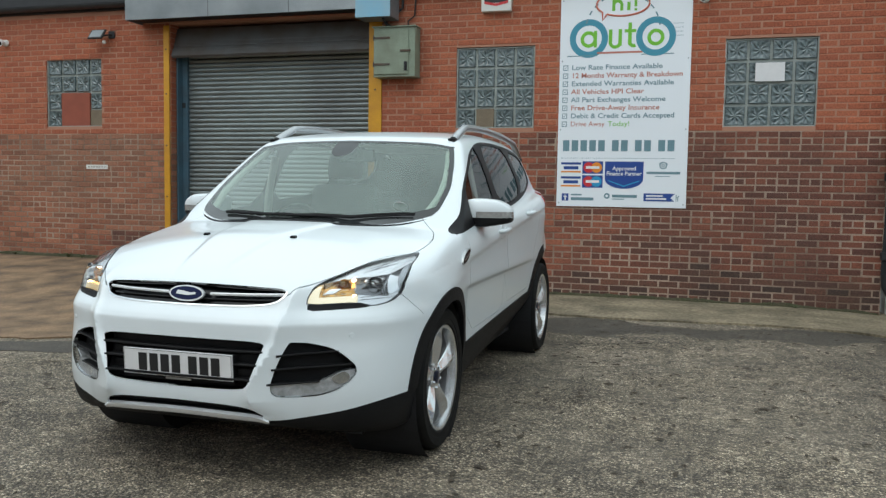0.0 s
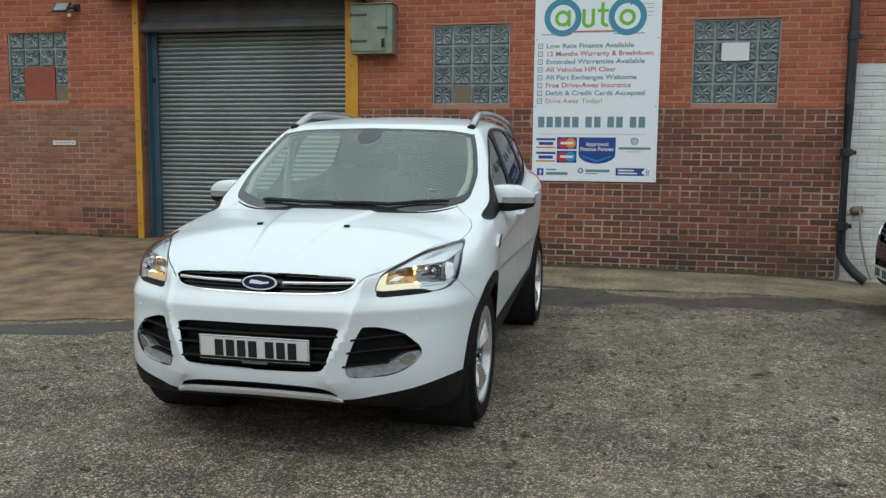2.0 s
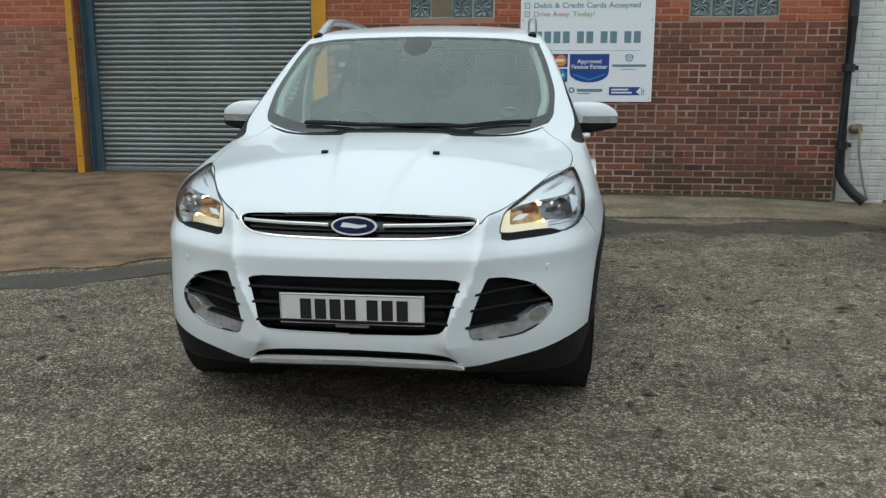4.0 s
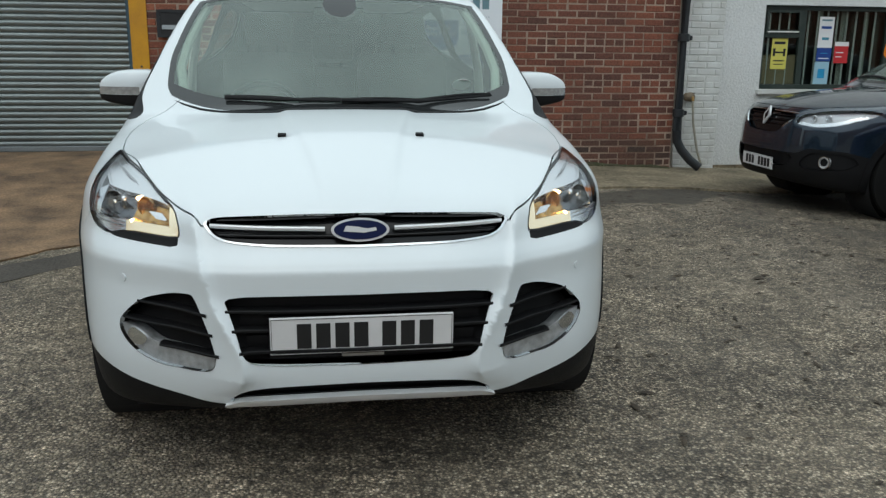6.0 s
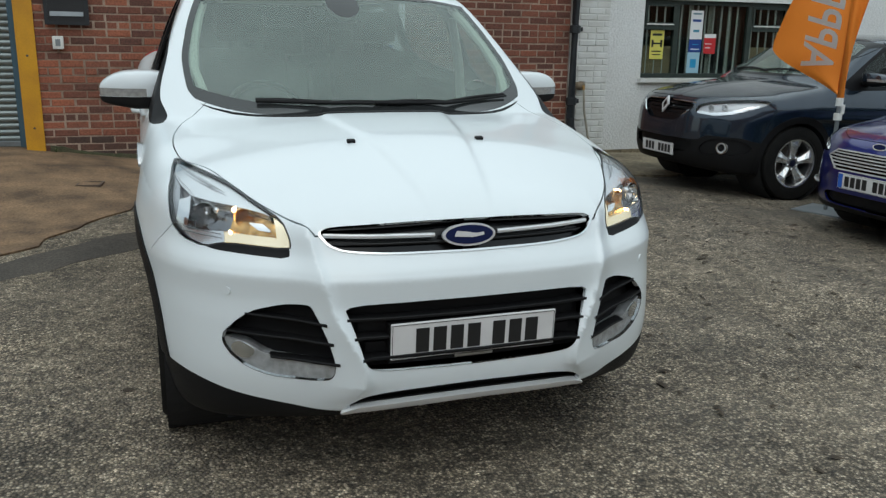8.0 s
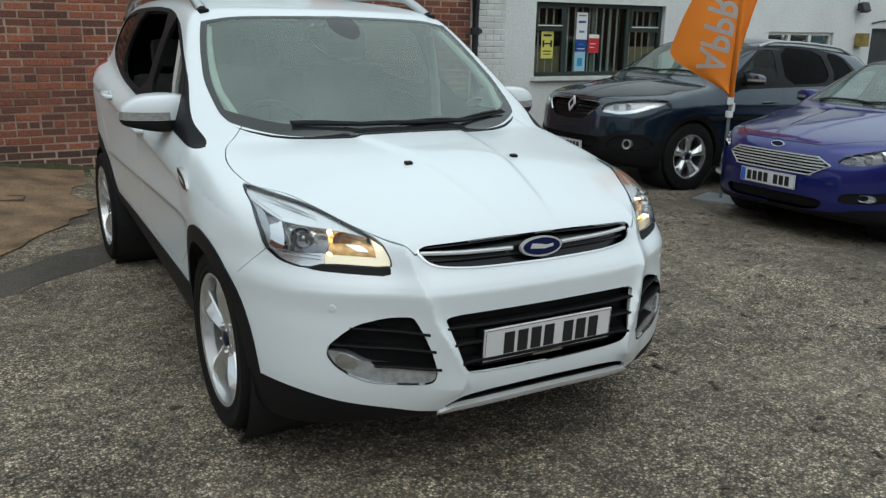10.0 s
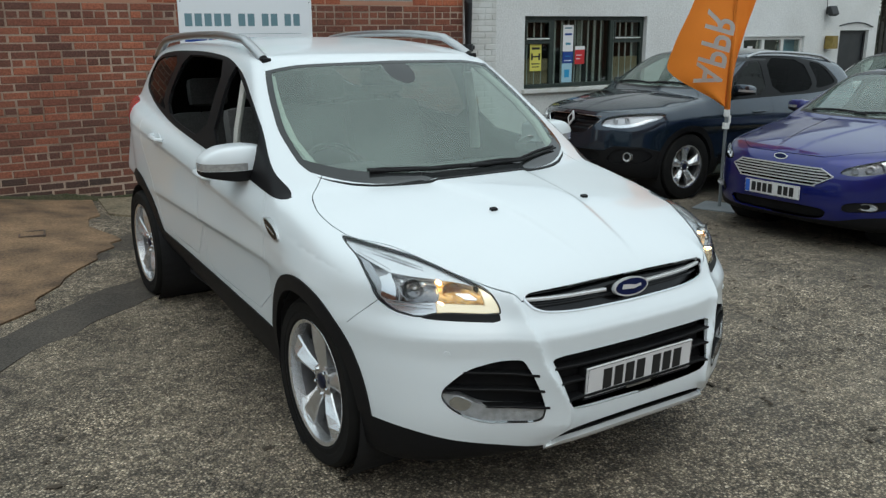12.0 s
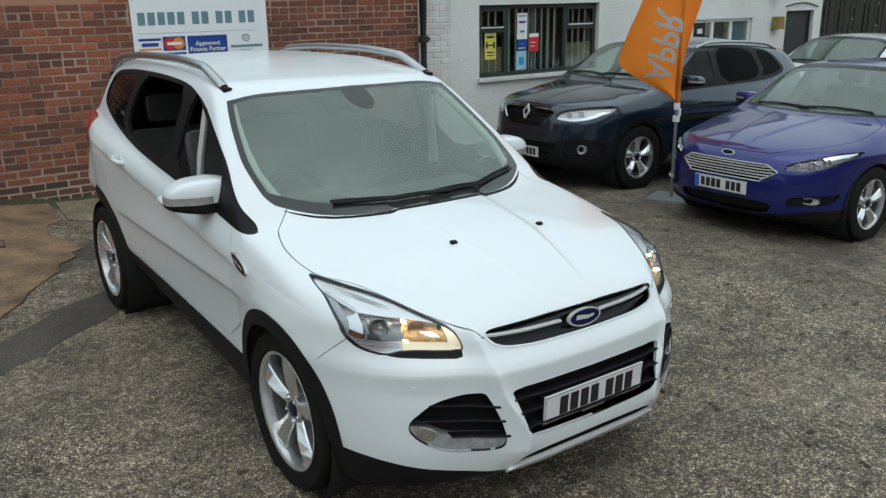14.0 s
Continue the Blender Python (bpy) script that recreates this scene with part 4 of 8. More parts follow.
# gutter and eaves along the top, roof behind
gut = thing("gutter", "dark gutter and fascia along the eaves", "gutter", pose(0, WALL_Y, WALL_TOP), kind="structure")
part("fascia", box(WALL_X0, WALL_X1, -0.03, 0.2, 0.002, 0.42), M_DARKMETAL, gut)
v, f = [], []
for x in (WALL_X0, WALL_X1):
    for a in np.linspace(math.pi, 2 * math.pi, 9):
        v.append((x, -0.10 + 0.065 * math.cos(a), 0.085 + 0.065 * math.sin(a)))
part("channel", (v, [(i, 9 + i, 10 + i, i + 1) for i in range(8)]), M_PIPE, gut)
rf = part("roof", prism([(WALL_Y - 0.05, WALL_TOP + 0.50), (WALL_Y + 7.0, WALL_TOP + 2.2), (WALL_Y + 7.0, WALL_TOP + 2.1), (WALL_Y - 0.05, WALL_TOP + 0.425)], WALL_X0, WALL_X1, "x"), M_DARKMETAL)
tagged(rf, "dark sheet roof of the workshop", "roof", kind="structure")
bk = part("wall_3", box(-6.8, -3.6, WALL_Y + 0.5, WALL_Y + 0.55, -0.2, 3.6), M_LINER)
tagged(bk, "dark workshop wall behind the shutter", "wall", kind="structure")

# ---- cars: x across, y back from the nose, z up; the nose faces -y ----
def car_field(c):
    """The body of a car: a lower body with bonnet and a cabin, blended together."""
    nose, sweep, top, plan, tuck = (pchip(c[k]) for k in ("nose", "sweep", "bonnet", "plan", "tuck"))
    tail, roof, lean, screen = (pchip(c[k]) for k in ("tail", "roof", "lean", "screen"))
    floor = c["floor"]
    crown = pchip([(0.0, c["crown"]), (0.7, c["crown"]), (1.0, 0.68 * c["crown"]), (1.28, 0.38 * c["crown"]), (2.0, 0.3 * c["crown"])])
    ridge = pchip(c["ridge"]) if "ridge" in c else None
    fender = pchip(c["fender"]) if "fender" in c else None

    def at(x, y, z):
        x = np.abs(x)
        front = nose(z) + sweep(np.minimum(x, 0.95))
        if ridge is not None:
            side = x - ridge(z)
            fade = np.clip((z - 0.33) / 0.06, 0, 1) * np.clip((0.90 - z) / 0.06, 0, 1)
            front = front - c["ridge_high"] * fade * np.exp(0.12 - np.sqrt(np.where(side < 0, side / 0.024, side / 0.050) ** 2 + 0.0144))
        if "shelf" in c:
            zs, amount, width = c["shelf"]
            front = front - amount * np.clip((x - 0.42) / 0.15, 0, 1) * np.exp(-(((z - zs) / width) ** 2))
        crease = c["crease"][0] + c["crease"][1] * (y - 1.2)
        h = z - crease
        k = np.clip((y - 0.95) / 0.40, 0, 1) ** 2
        wide = plan(y) - (tuck(h) if fender is None else k * tuck(h) + (1 - k) * fender(h))
        for yc, long, amount in c.get("flare", ()):
            wide = wide + amount * np.exp(-(((y - yc) / long) ** 2)) * np.clip((z - 0.30) / 0.15, 0, 1) * np.clip((0.02 - h) / 0.10, 0, 1)
        deck = top(y) - crown(y) * x * x
        dome = c.get("dome", 0.0)
        if dome:
            deck = deck + dome / (1 + np.exp(-(0.07 + 0.17 * y - x) / 0.007))
        low = smax(x - wide, (z - deck) * 0.95, c["edge"])
        low = smax(low, (front - y) * c.get("front_gain", 0.8), c.get("front_edge", 0.035))
        low = smax(low, y - tail(z) + 0.30 * np.maximum(x - 0.35, 0) ** 2 + 1.6 * np.maximum(x - 0.62, 0) ** 2, 0.05)
        low = smax(low, floor - z + c.get("chin_rise", 0.25) * np.maximum(0.5 - y, 0) ** 2, 0.03)
        cab = smax(x - lean(z) + c["taper"] * np.maximum(y - 2.4, 0) ** 2, (z - roof(y) + c["roof_crown"] * x * x) * 0.98, c.get("cant", 0.07))
        cab = smax(cab, (screen(z) + c["screen_bow"] * x * x - y) * 0.6, 0.02)
        cab = smax(cab, (y - tail(z) + 0.25 * x * x) * 0.9, 0.06)
        cab = smax(cab, 0.75 - z, 0.02)
        return smin(low, cab, 0.018)
    return at


KUGA = dict(
    nose=[(0.18, 0.13), (0.26, 0.06), (0.33, 0.035), (0.42, 0.025), (0.55, 0.034), (0.64, 0.045), (0.695, 0.044), (0.715, 0.052), (0.765, 0.088), (0.85, 0.125), (0.92, 0.22)],
    sweep=[(0.0, 0.0), (0.25, 0.006), (0.37, 0.025), (0.45, 0.06), (0.52, 0.105), (0.62, 0.160), (0.72, 0.232), (0.80, 0.325), (0.86, 0.44), (0.93, 0.66)],
    ridge=[(0.30, 0.39), (0.42, 0.335), (0.63, 0.425), (0.86, 0.475)], ridge_high=0.028,
    shelf=(0.70, 0.003, 0.040),
    bonnet=[(0.0, 0.80), (0.12, 0.862), (0.20, 0.905), (0.35, 0.957), (0.625, 1.033), (0.95, 1.069), (1.12, 1.080), (1.3, 1.088), (1.8, 1.105), (2.5, 1.150), (3.2, 1.205), (3.8, 1.25), (4.6, 1.28)],
    fine=[((0.0, -0.1, 0.70), (0.90, 0.95, 0.985), 0.0145, 0.0085), ((0.0, -0.1, 0.285), (0.76, 0.60, 0.70), 0.019, 0.0125)],
    crown=0.145, dome=0.011, edge=0.05,
    plan=[(0.0, 0.80), (0.35, 0.862), (0.55, 0.896), (0.75, 0.911), (0.95, 0.915), (1.35, 0.910), (2.4, 0.905), (3.2, 0.908), (3.55, 0.900), (3.8, 0.864), (4.0, 0.822), (4.2, 0.772), (4.6, 0.62)],
    tuck=[(-0.80, 0.16), (-0.64, 0.062), (-0.52, 0.040), (-0.34, 0.030), (-0.18, 0.021), (-0.05, 0.011), (-0.012, 0.0), (0.010, 0.002), (0.07, 0.018), (0.12, 0.034), (0.18, 0.058), (0.28, 0.12)],
    fender=[(-0.80, 0.16), (-0.62, 0.050), (-0.50, 0.022), (-0.30, 0.008), (-0.10, 0.002), (0.0, 0.005), (0.07, 0.020), (0.12, 0.036), (0.18, 0.060), (0.28, 0.12)],
    flare=((0.80, 0.36, 0.026), (3.62, 0.40, 0.020)),
    crease=(0.905, 0.105), floor=0.20, lining=M_CABIN, chin_rise=0.5, cant=0.045,
    tail=[(0.2, 4.42), (0.35, 4.50), (0.6, 4.52), (0.9, 4.47), (1.1, 4.40), (1.35, 4.26), (1.56, 4.14), (1.7, 4.07)],
    roof=[(0.8, 1.30), (1.5, 1.49), (1.95, 1.590), (2.3, 1.634), (2.75, 1.658), (3.3, 1.656), (3.8, 1.634), (4.2, 1.595)], roof_crown=0.06,
    lean=[(0.9, 0.885), (1.05, 0.862), (1.3, 0.782), (1.5, 0.700), (1.6, 0.645), (1.7, 0.57)], taper=0.026,
    screen=[(0.7, 0.55), (1.08, 1.085), (1.3, 1.425), (1.545, 1.815), (1.7, 2.09)], screen_bow=0.36,
)

WHEEL_R = 0.346


def wheel_parts(parent, r=WHEEL_R, rim=0.250, width=0.225, spokes=5, face=0.02):
    """A tyre, an alloy with split spokes, its cap and nuts, and the brake disc, all about the x axis; +x is outwards."""
    w = width / 2
    prof = [(-w * 0.75, rim * 0.98), (-w, rim * 1.05), (-w * 1.03, rim * 1.22), (-w * 0.93, r * 0.975), (-w * 0.80, r * 0.995)]
    for k in range(4):
        x = -w * 0.62 + k * w * 0.41
        prof += [(x - 0.008, r), (x - 0.006, r - 0.008), (x + 0.006, r - 0.008), (x + 0.008, r)]
    prof += [(w * 0.80, r * 0.995), (w * 0.93, r * 0.975), (w * 1.03, rim * 1.30), (w * 1.01, rim * 1.16), (w * 0.99, rim * 1.15), (w, rim * 1.06), (w * 0.78, rim * 0.98)]
    part("tyre", lathe(prof, 56), M_RUBBER, parent, smooth=True)
    lip = [(w * 0.80, rim * 0.97), (w * 0.93, rim * 1.03), (w * 0.97, rim * 1.02), (w * 0.93, rim * 0.965), (w * 0.55, rim * 0.945)]
    alloy = part("rim", lathe(lip, 56), M_ALLOY, parent, smooth=True)
    # barrel coloured darker than the rim to put shade between the spokes
    part("barrel", lathe([(w * 0.55, rim * 0.945), (w * 0.40, rim * 0.93), (-w * 0.8, rim * 0.90)], 56), M_BARREL, alloy, "inner barrel with shade put into its grey", smooth=True)
    for k in range(spokes):
        a = 2 * math.pi * k / spokes + math.pi / 2
        verts, faces = [], []
        rows = [(0.030, 0.028, face + 0.026, 0.006), (rim * 0.30, 0.031, face + 0.034, 0.016), (rim * 0.52, 0.037, face + 0.040, 0.024), (rim * 0.74, 0.050, face + 0.046, 0.024), (rim * 0.90, 0.066, face + 0.051, 0.014), (rim * 0.985, 0.082, face + 0.054, 0.005)]
        for rr, half, x, high in rows:
            for o, up in ((-1.0, -0.042), (-1.0, -0.006), (-0.90, 0.0), (-0.05, high), (0.05, high), (0.90, 0.0), (1.0, -0.006), (1.0, -0.042)):
                q = o * half
                verts.append((x + up - 0.012, rr * math.cos(a) - q * math.sin(a), rr * math.sin(a) + q * math.cos(a)))
        for i in range(len(rows) - 1):
            faces += [(i * 8 + j, i * 8 + 8 + j, i * 8 + 9 + j, i * 8 + 1 + j) for j in range(7)]
        part("spoke", (verts, faces), M_ALLOY, alloy)
    part("hub", lathe([(face - 0.02, 0.075), (face + 0.025, 0.070), (face + 0.032, 0.055), (face + 0.028, 0.034), (face + 0.022, 0.033)], 28), M_ALLOY, alloy, smooth=True)
    part("centre_cap", lathe([(face + 0.02, 0.033), (face + 0.036, 0.031), (face + 0.040, 0.02), (face + 0.041, 0.0005)], 24), M_CAP, alloy, "dark blue centre cap", smooth=True)
    for k in range(5):
        a = 2 * math.pi * (k + 0.5) / 5 + math.pi / 2
        part("wheel_nut", moved(lathe([(face + 0.0, 0.011), (face + 0.036, 0.010), (face + 0.040, 0.006), (face + 0.040, 0.0004)], 6), pose(0, 0.054 * math.cos(a), 0.054 * math.sin(a))), M_CHROME, alloy)
    part("brake_disc", lathe([(-0.03, 0.05), (-0.018, 0.06), (-0.018, 0.150), (-0.04, 0.150), (-0.04, 0.05)], 36), M_DISC, parent, smooth=True)
    part("brake_caliper", moved(box(-0.065, 0.0, -0.05, 0.05, 0.10, 0.165, 0.012), pose(0, 0, 0, 65)), M_LINER, parent)
    # black disc added behind the brake so the spoke openings look shaded
    part("inner_barrel", lathe([(-w * 0.8, rim * 0.9), (-w * 0.75, 0.05)], 36), M_LINER, parent)


def add_wheels(car, spots, half, **kw):
    """Four wheels at the axle lines; the two sides are turned about."""
    first = None
    for y in spots:
        for side in (-1, 1):
            m = pose(side * half, y, kw.get("r", WHEEL_R), 0, 0, 0 if side > 0 else 180)
            if first is None:
                first = new("wheel")
                first.parent, first.matrix_basis = car, m
                wheel_parts(first, **kw)
            else:
                copy_thing(first, m)


def number_plate(car, m, groups, badge=False):
    """A plate with plain bars where its characters stand."""
    p = part("number_plate", box(-0.26, 0.26, -0.004, 0.004, -0.0555, 0.0555, 0.002), M_PLATE, car, "white plate with dark bars", at=m)
    part("plate_border", join(box(-0.2565, 0.2565, -0.0052, -0.0046, 0.0505, 0.0520), box(-0.2565, 0.2565, -0.0052, -0.0046, -0.0520, -0.0505),
         box(-0.2565, -0.2550, -0.0052, -0.0046, -0.052, 0.052), box(0.2550, 0.2565, -0.0052, -0.0046, -0.052, 0.052)), M_BLACK, p)
    if badge:
        part("blue_band", box(-0.2545, -0.215, -0.0056, -0.0046, -0.050, 0.050), M_FLAGBLUE, p, "blue band")
    for x0, n in groups:
        for k in range(n):
            x = x0 + k * 0.0535
            part("bar", box(x, x + 0.040, -0.0060, -0.0046, -0.0375, 0.0375), M_BLACK, p)
    return p


M_FLAGBLUE = mat("plate_blue", (0.03, 0.13, 0.55), 0.4)


def cabin_fittings(car, y, z, wide, right_hand=True):
    """Seats, steering wheel, dashboard and mirror that show through the glass; y is the dashboard, z the floor."""
    part("cabin_floor", box(-wide, wide, y - 0.25, y + 2.3, z - 0.30, z - 0.26), M_LINER, car)
    dash = [(y - 0.34, z + 0.34), (y - 0.30, z + 0.365), (y - 0.10, z + 0.415), (y + 0.05, z + 0.415), (y + 0.10, z + 0.36), (y + 0.06, z + 0.05), (y - 0.3, z)]
    part("dashboard", prism(dash, -wide + 0.06, wide - 0.06, "x"), M_DASH, car, "dark grey moulded dashboard", smooth=True)
    part("binnacle", moved(box(-0.17, 0.17, -0.1, 0.09, 0.0, 0.07, 0.03), pose(-0.36 if right_hand else 0.36, y + 0.0, z + 0.39)), M_DASH, car, smooth=True)
    for x, back in ((-0.37, 0.75), (0.37, 0.75), (-0.42, 1.68), (0.42, 1.68), (0.0, 1.68)):
        high = 0.60 if back < 1 else 0.50
        s = new("seat")
        s.parent = car
        s.matrix_basis = pose(x, y + back, z)
        half = 0.25 if x else 0.16
        part("cushion", box(-half, half, -0.40, 0.12, -0.02, 0.14, 0.05), M_SEAT, s, smooth=True)
        part("backrest", moved(box(-half, half, -0.06, 0.06, 0.0, high, 0.055), pose(0, 0.12, 0.08, -14)), M_SEAT, s, smooth=True)
        part("headrest", moved(box(-0.13, 0.13, -0.045, 0.045, high + 0.03, high + 0.21, 0.045), pose(0, 0.12, 0.08, -10)), M_SEAT, s, smooth=True)
        for k in (-0.05, 0.05):
            part("headrest_post", tube([(k, 0.20 + 0.02, high + 0.02), (k, 0.225, high + 0.14)], 0.006, 6), M_GLOSSBLACK, s)
    ring = [(0.18 * math.cos(a), 0, 0.18 * math.sin(a)) for a in np.linspace(0, 2 * math.pi, 33)]
    wheel = new("steering_wheel")
    wheel.parent = car
    wheel.matrix_basis = pose(-0.36 if right_hand else 0.36, y + 0.16, z + 0.36, -22)
    part("wheel_rim", tube(ring, 0.016, 8, closed_ends=False), M_GLOSSBLACK, wheel, smooth=True)
    part("wheel_boss", join(box(-0.07, 0.07, -0.03, 0.02, -0.06, 0.06, 0.02), box(-0.17, 0.17, -0.01, 0.01, -0.02, 0.02, 0.006), box(-0.02, 0.02, -0.01, 0.01, -0.17, 0.0, 0.006)), M_DASH, wheel)


def build_shell(car, c, step, regions, gaps, paint, label_paint=""):
    """Cuts the body into its parts. regions: (name, test, material, lift, rim, label), the first that fits wins; a material of None leaves a hole.
    gaps: curves along which a shut line runs."""
    wide = 1.02
    skin = Skin(car_field(c), (-wide, -0.08, 0.10), (wide, c["tail"][2][1] + 0.15, c["roof"][4][1] + 0.12), step)
    for block in c.get("fine", ()):
        skin.refine(*block)
    if "fine" in c:
        for k in (-0.050, -0.012, 0.0, 0.010, 0.045):
            x, y, z = skin.middle()
            if "dome" in c:
                skin.cut(lambda x, y, z: np.abs(x) - 0.07 - 0.17 * y - 0.4 * k, (z > 0.86) & (y < 1.1) & (np.abs(x) < 0.4))
                x, y, z = skin.middle()
            skin.cut(lambda x, y, z: z - c["crease"][0] - c["crease"][1] * (y - 1.2) - k, (np.abs(x) > 0.6) & (y > 0.95))
    for r in regions:
        skin.cut(r[1])
    for g in gaps:
        skin.cut(lambda x, y, z: g(x, y, z) - 0.0022)
        skin.cut(lambda x, y, z: g(x, y, z) + 0.0022)
    mid = skin.middle()
    owner = np.full(len(skin.t), -1)
    for k in range(len(regions) - 1, -1, -1):
        owner[regions[k][1](*mid) < 0] = k
    groove = np.zeros(len(owner), bool)
    for g in gaps:
        groove |= np.abs(g(*mid)) < 0.0022
    solid = np.array([r[2] is not None and r[5] for r in regions] + [True])
    for k, (name, test, material, lift, rim, blind, label) in enumerate(regions):
        if material is None:
            continue
        pick = (owner == k) & ~(groove & (material is paint))
        if not pick.any():
            continue
        sides = [pick] if np.abs(mid[0][pick]).min() < 0.06 else [pick & (mid[0] < 0), pick & (mid[0] > 0)]
        for some in sides:
            part(name, skin.patch(some, lift, rim), material, car, label, smooth=True)
    rest = (owner == -1) & ~groove
    part("body", skin.patch(rest, 0.0, 0.014), paint, car, label_paint, smooth=True)
    high = mid[2] > c["screen"][1][0] + 0.02
    part("inner_shell", skin.patch(solid[owner] & ~high, -0.016, 0.0), M_LINER, car, smooth=True)
    part("cabin_lining", skin.patch(solid[owner] & high, -0.018, 0.0), c.get("lining", M_HEADLINE), car, "plain cabin lining", smooth=True)
    return skin


def front_only(poly, deep=0.85, corners=2):
    d = inside(rounded(poly, corners))
    return lambda x, y, z: np.maximum(d(np.abs(x), z), y - deep)


def side_only(poly, corners=2, least=0.3):
    d = inside(rounded(poly, corners))
    return lambda x, y, z: np.maximum(d(y, z), least - np.abs(x))


def round_hole(y0, z0, r, least=0.6):
    return lambda x, y, z: np.maximum(np.hypot(y - y0, z - z0) - r, least - np.abs(x))


def build_white_suv():
    """The white sport-utility car in the middle of the yard."""
    car = thing("suv_car", "white compact SUV, sidelights lit and two side windows lowered", "car", pose(-1.771, 3.20, 0.0))
    c = KUGA
    sill = pchip([(0.0, 0.40), (0.5, 0.40), (1.3, 0.44), (3.2, 0.52), (4.0, 0.56), (4.6, 0.52)])
    chin = pchip([(0.0, 0.340), (0.33, 0.332), (0.37, 0.318), (0.40, 0.305), (0.64, 0.333), (0.84, 0.375), (1.0, 0.39)])
    screen_top = pchip([(0.0, 1.548), (0.45, 1.538), (0.62, 1.515), (0.8, 1.45)])
    post_at = pchip([(1.06, 0.56), (1.085, 0.640), (1.115, 0.688), (1.16, 0.716), (1.25, 0.722), (1.35, 0.700), (1.48, 0.652), (1.56, 0.605)])

    def screen_at(x, y, z):
        a = np.abs(x)
        base = 1.040 + 0.36 * a * a + 0.45 * a ** 4
        post = a - post_at(z)
        return np.maximum(np.maximum(base - y, z - screen_top(a)), np.maximum(post, y - 2.3))

    def frit_at(x, y, z):
        a = np.abs(x)
        inner = np.maximum(np.maximum(1.040 + 0.36 * a * a + 0.45 * a ** 4 + 0.070 - y, z - screen_top(a) + 0.012), a - post_at(z) + 0.026)
        return -inner
    dlo = [(1.228, 1.036), (1.240, 1.028), (1.29, 1.030), (1.40, 1.042), (1.75, 1.084), (2.3, 1.125), (3.0, 1.188), (3.5, 1.258), (3.88, 1.335), (3.93, 1.40), (3.86, 1.545), (3.4, 1.580), (2.8, 1.587), (2.35, 1.568), (2.02, 1.492), (1.66, 1.308), (1.41, 1.128), (1.27, 1.054), (1.24, 1.041)]
    win_front = [(1.60, 1.100), (2.20, 1.142), (2.22, 1.545), (2.05, 1.475), (1.70, 1.31), (1.60, 1.24)]
    win_rear = [(2.33, 1.158), (3.02, 1.215), (3.20, 1.30), (3.12, 1.560), (2.75, 1.565), (2.34, 1.549)]
    win_quarter = [(3.14, 1.235), (3.5, 1.268), (3.86, 1.345), (3.92, 1.42), (3.83, 1.525), (3.24, 1.557), (3.32, 1.30)]
    lamp = [(0.517, 0.776), (0.515, 0.80), (0.531, 0.852), (0.59, 0.887), (0.65, 0.924), (0.70, 0.942), (0.775, 0.957), (0.792, 0.960), (0.803, 0.950), (0.829, 0.89), (0.829, 0.815), (0.80, 0.779), (0.745, 0.766), (0.69, 0.784)]
    lamp_foot = [(0.520, 0.750), (0.516, 0.785), (0.69, 0.792), (0.755, 0.772), (0.725, 0.760), (0.63, 0.755)]
    upper = [(-0.2, 0.8505), (0.0, 0.851), (0.25, 0.847), (0.447, 0.838), (0.400, 0.781), (0.25, 0.770), (0.0, 0.767), (-0.2, 0.767)]
    frame_u = [(-0.2, 0.840), (0.0, 0.840), (0.25, 0.836), (0.457, 0.836), (0.404, 0.7765), (0.25, 0.765), (0.0, 0.7615), (-0.2, 0.7615)]
    lower = [(-0.2, 0.633), (0.0, 0.634), (0.390, 0.634), (0.371, 0.586), (0.353, 0.531), (0.335, 0.463), (0.300, 0.436), (0.0, 0.432), (-0.2, 0.432)]
    fog = [(0.712, 0.495), (0.707, 0.528), (0.662, 0.575), (0.622, 0.602), (0.546, 0.624), (0.485, 0.630), (0.474, 0.627), (0.452, 0.578), (0.430, 0.52), (0.414, 0.459), (0.418, 0.425), (0.435, 0.410), (0.50, 0.404), (0.585, 0.407), (0.65, 0.430), (0.69, 0.460)]
    lip = [(-0.2, 0.338), (0.0, 0.338), (0.335, 0.331), (0.40, 0.306), (0.39, 0.298), (0.34, 0.310), (0.0, 0.319), (-0.2, 0.319)]
    lip_dark = [(-0.2, 0.374), (0.0, 0.374), (0.325, 0.366), (0.395, 0.316), (0.34, 0.318), (0.0, 0.330), (-0.2, 0.330)]
    tail_lamp = [(3.96, 1.06), (3.77, 1.165), (3.80, 1.215), (4.02, 1.265), (4.5, 1.26), (4.6, 1.0)]
    bonnet_out = [(-0.2, 0.03), (0.0, 0.03), (0.25, 0.06), (0.44, 0.15), (0.525, 0.25), (0.59, 0.345), (0.66, 0.495), (0.71, 0.632), (0.778, 0.770), (0.796, 0.92), (0.790, 1.04), (0.745, 1.19), (0.66, 1.27), (0.62, 1.30), (0.5, 1.30), (-0.2, 1.30)]
    bonnet_in = inside(rounded(bonnet_out, 2))

    def bonnet_at(x, y, z):
        return np.maximum(bonnet_in(np.abs(x), y), 0.826 - 0.02 * np.abs(x) - z)

    def clad(x, y, z):
        a = np.abs(x)
        d = np.minimum(np.hypot(y - 0.93, z - 0.345) - 0.445, np.hypot(y - 3.62, z - 0.345) - 0.492)
        d = np.minimum(d, np.maximum(z - sill(y), np.maximum(0.93 - y, -1)))
        return np.maximum(d, 0.55 - a)

    def valance(x, y, z):
        return np.maximum(z - chin(np.abs(x)), y - 0.93)
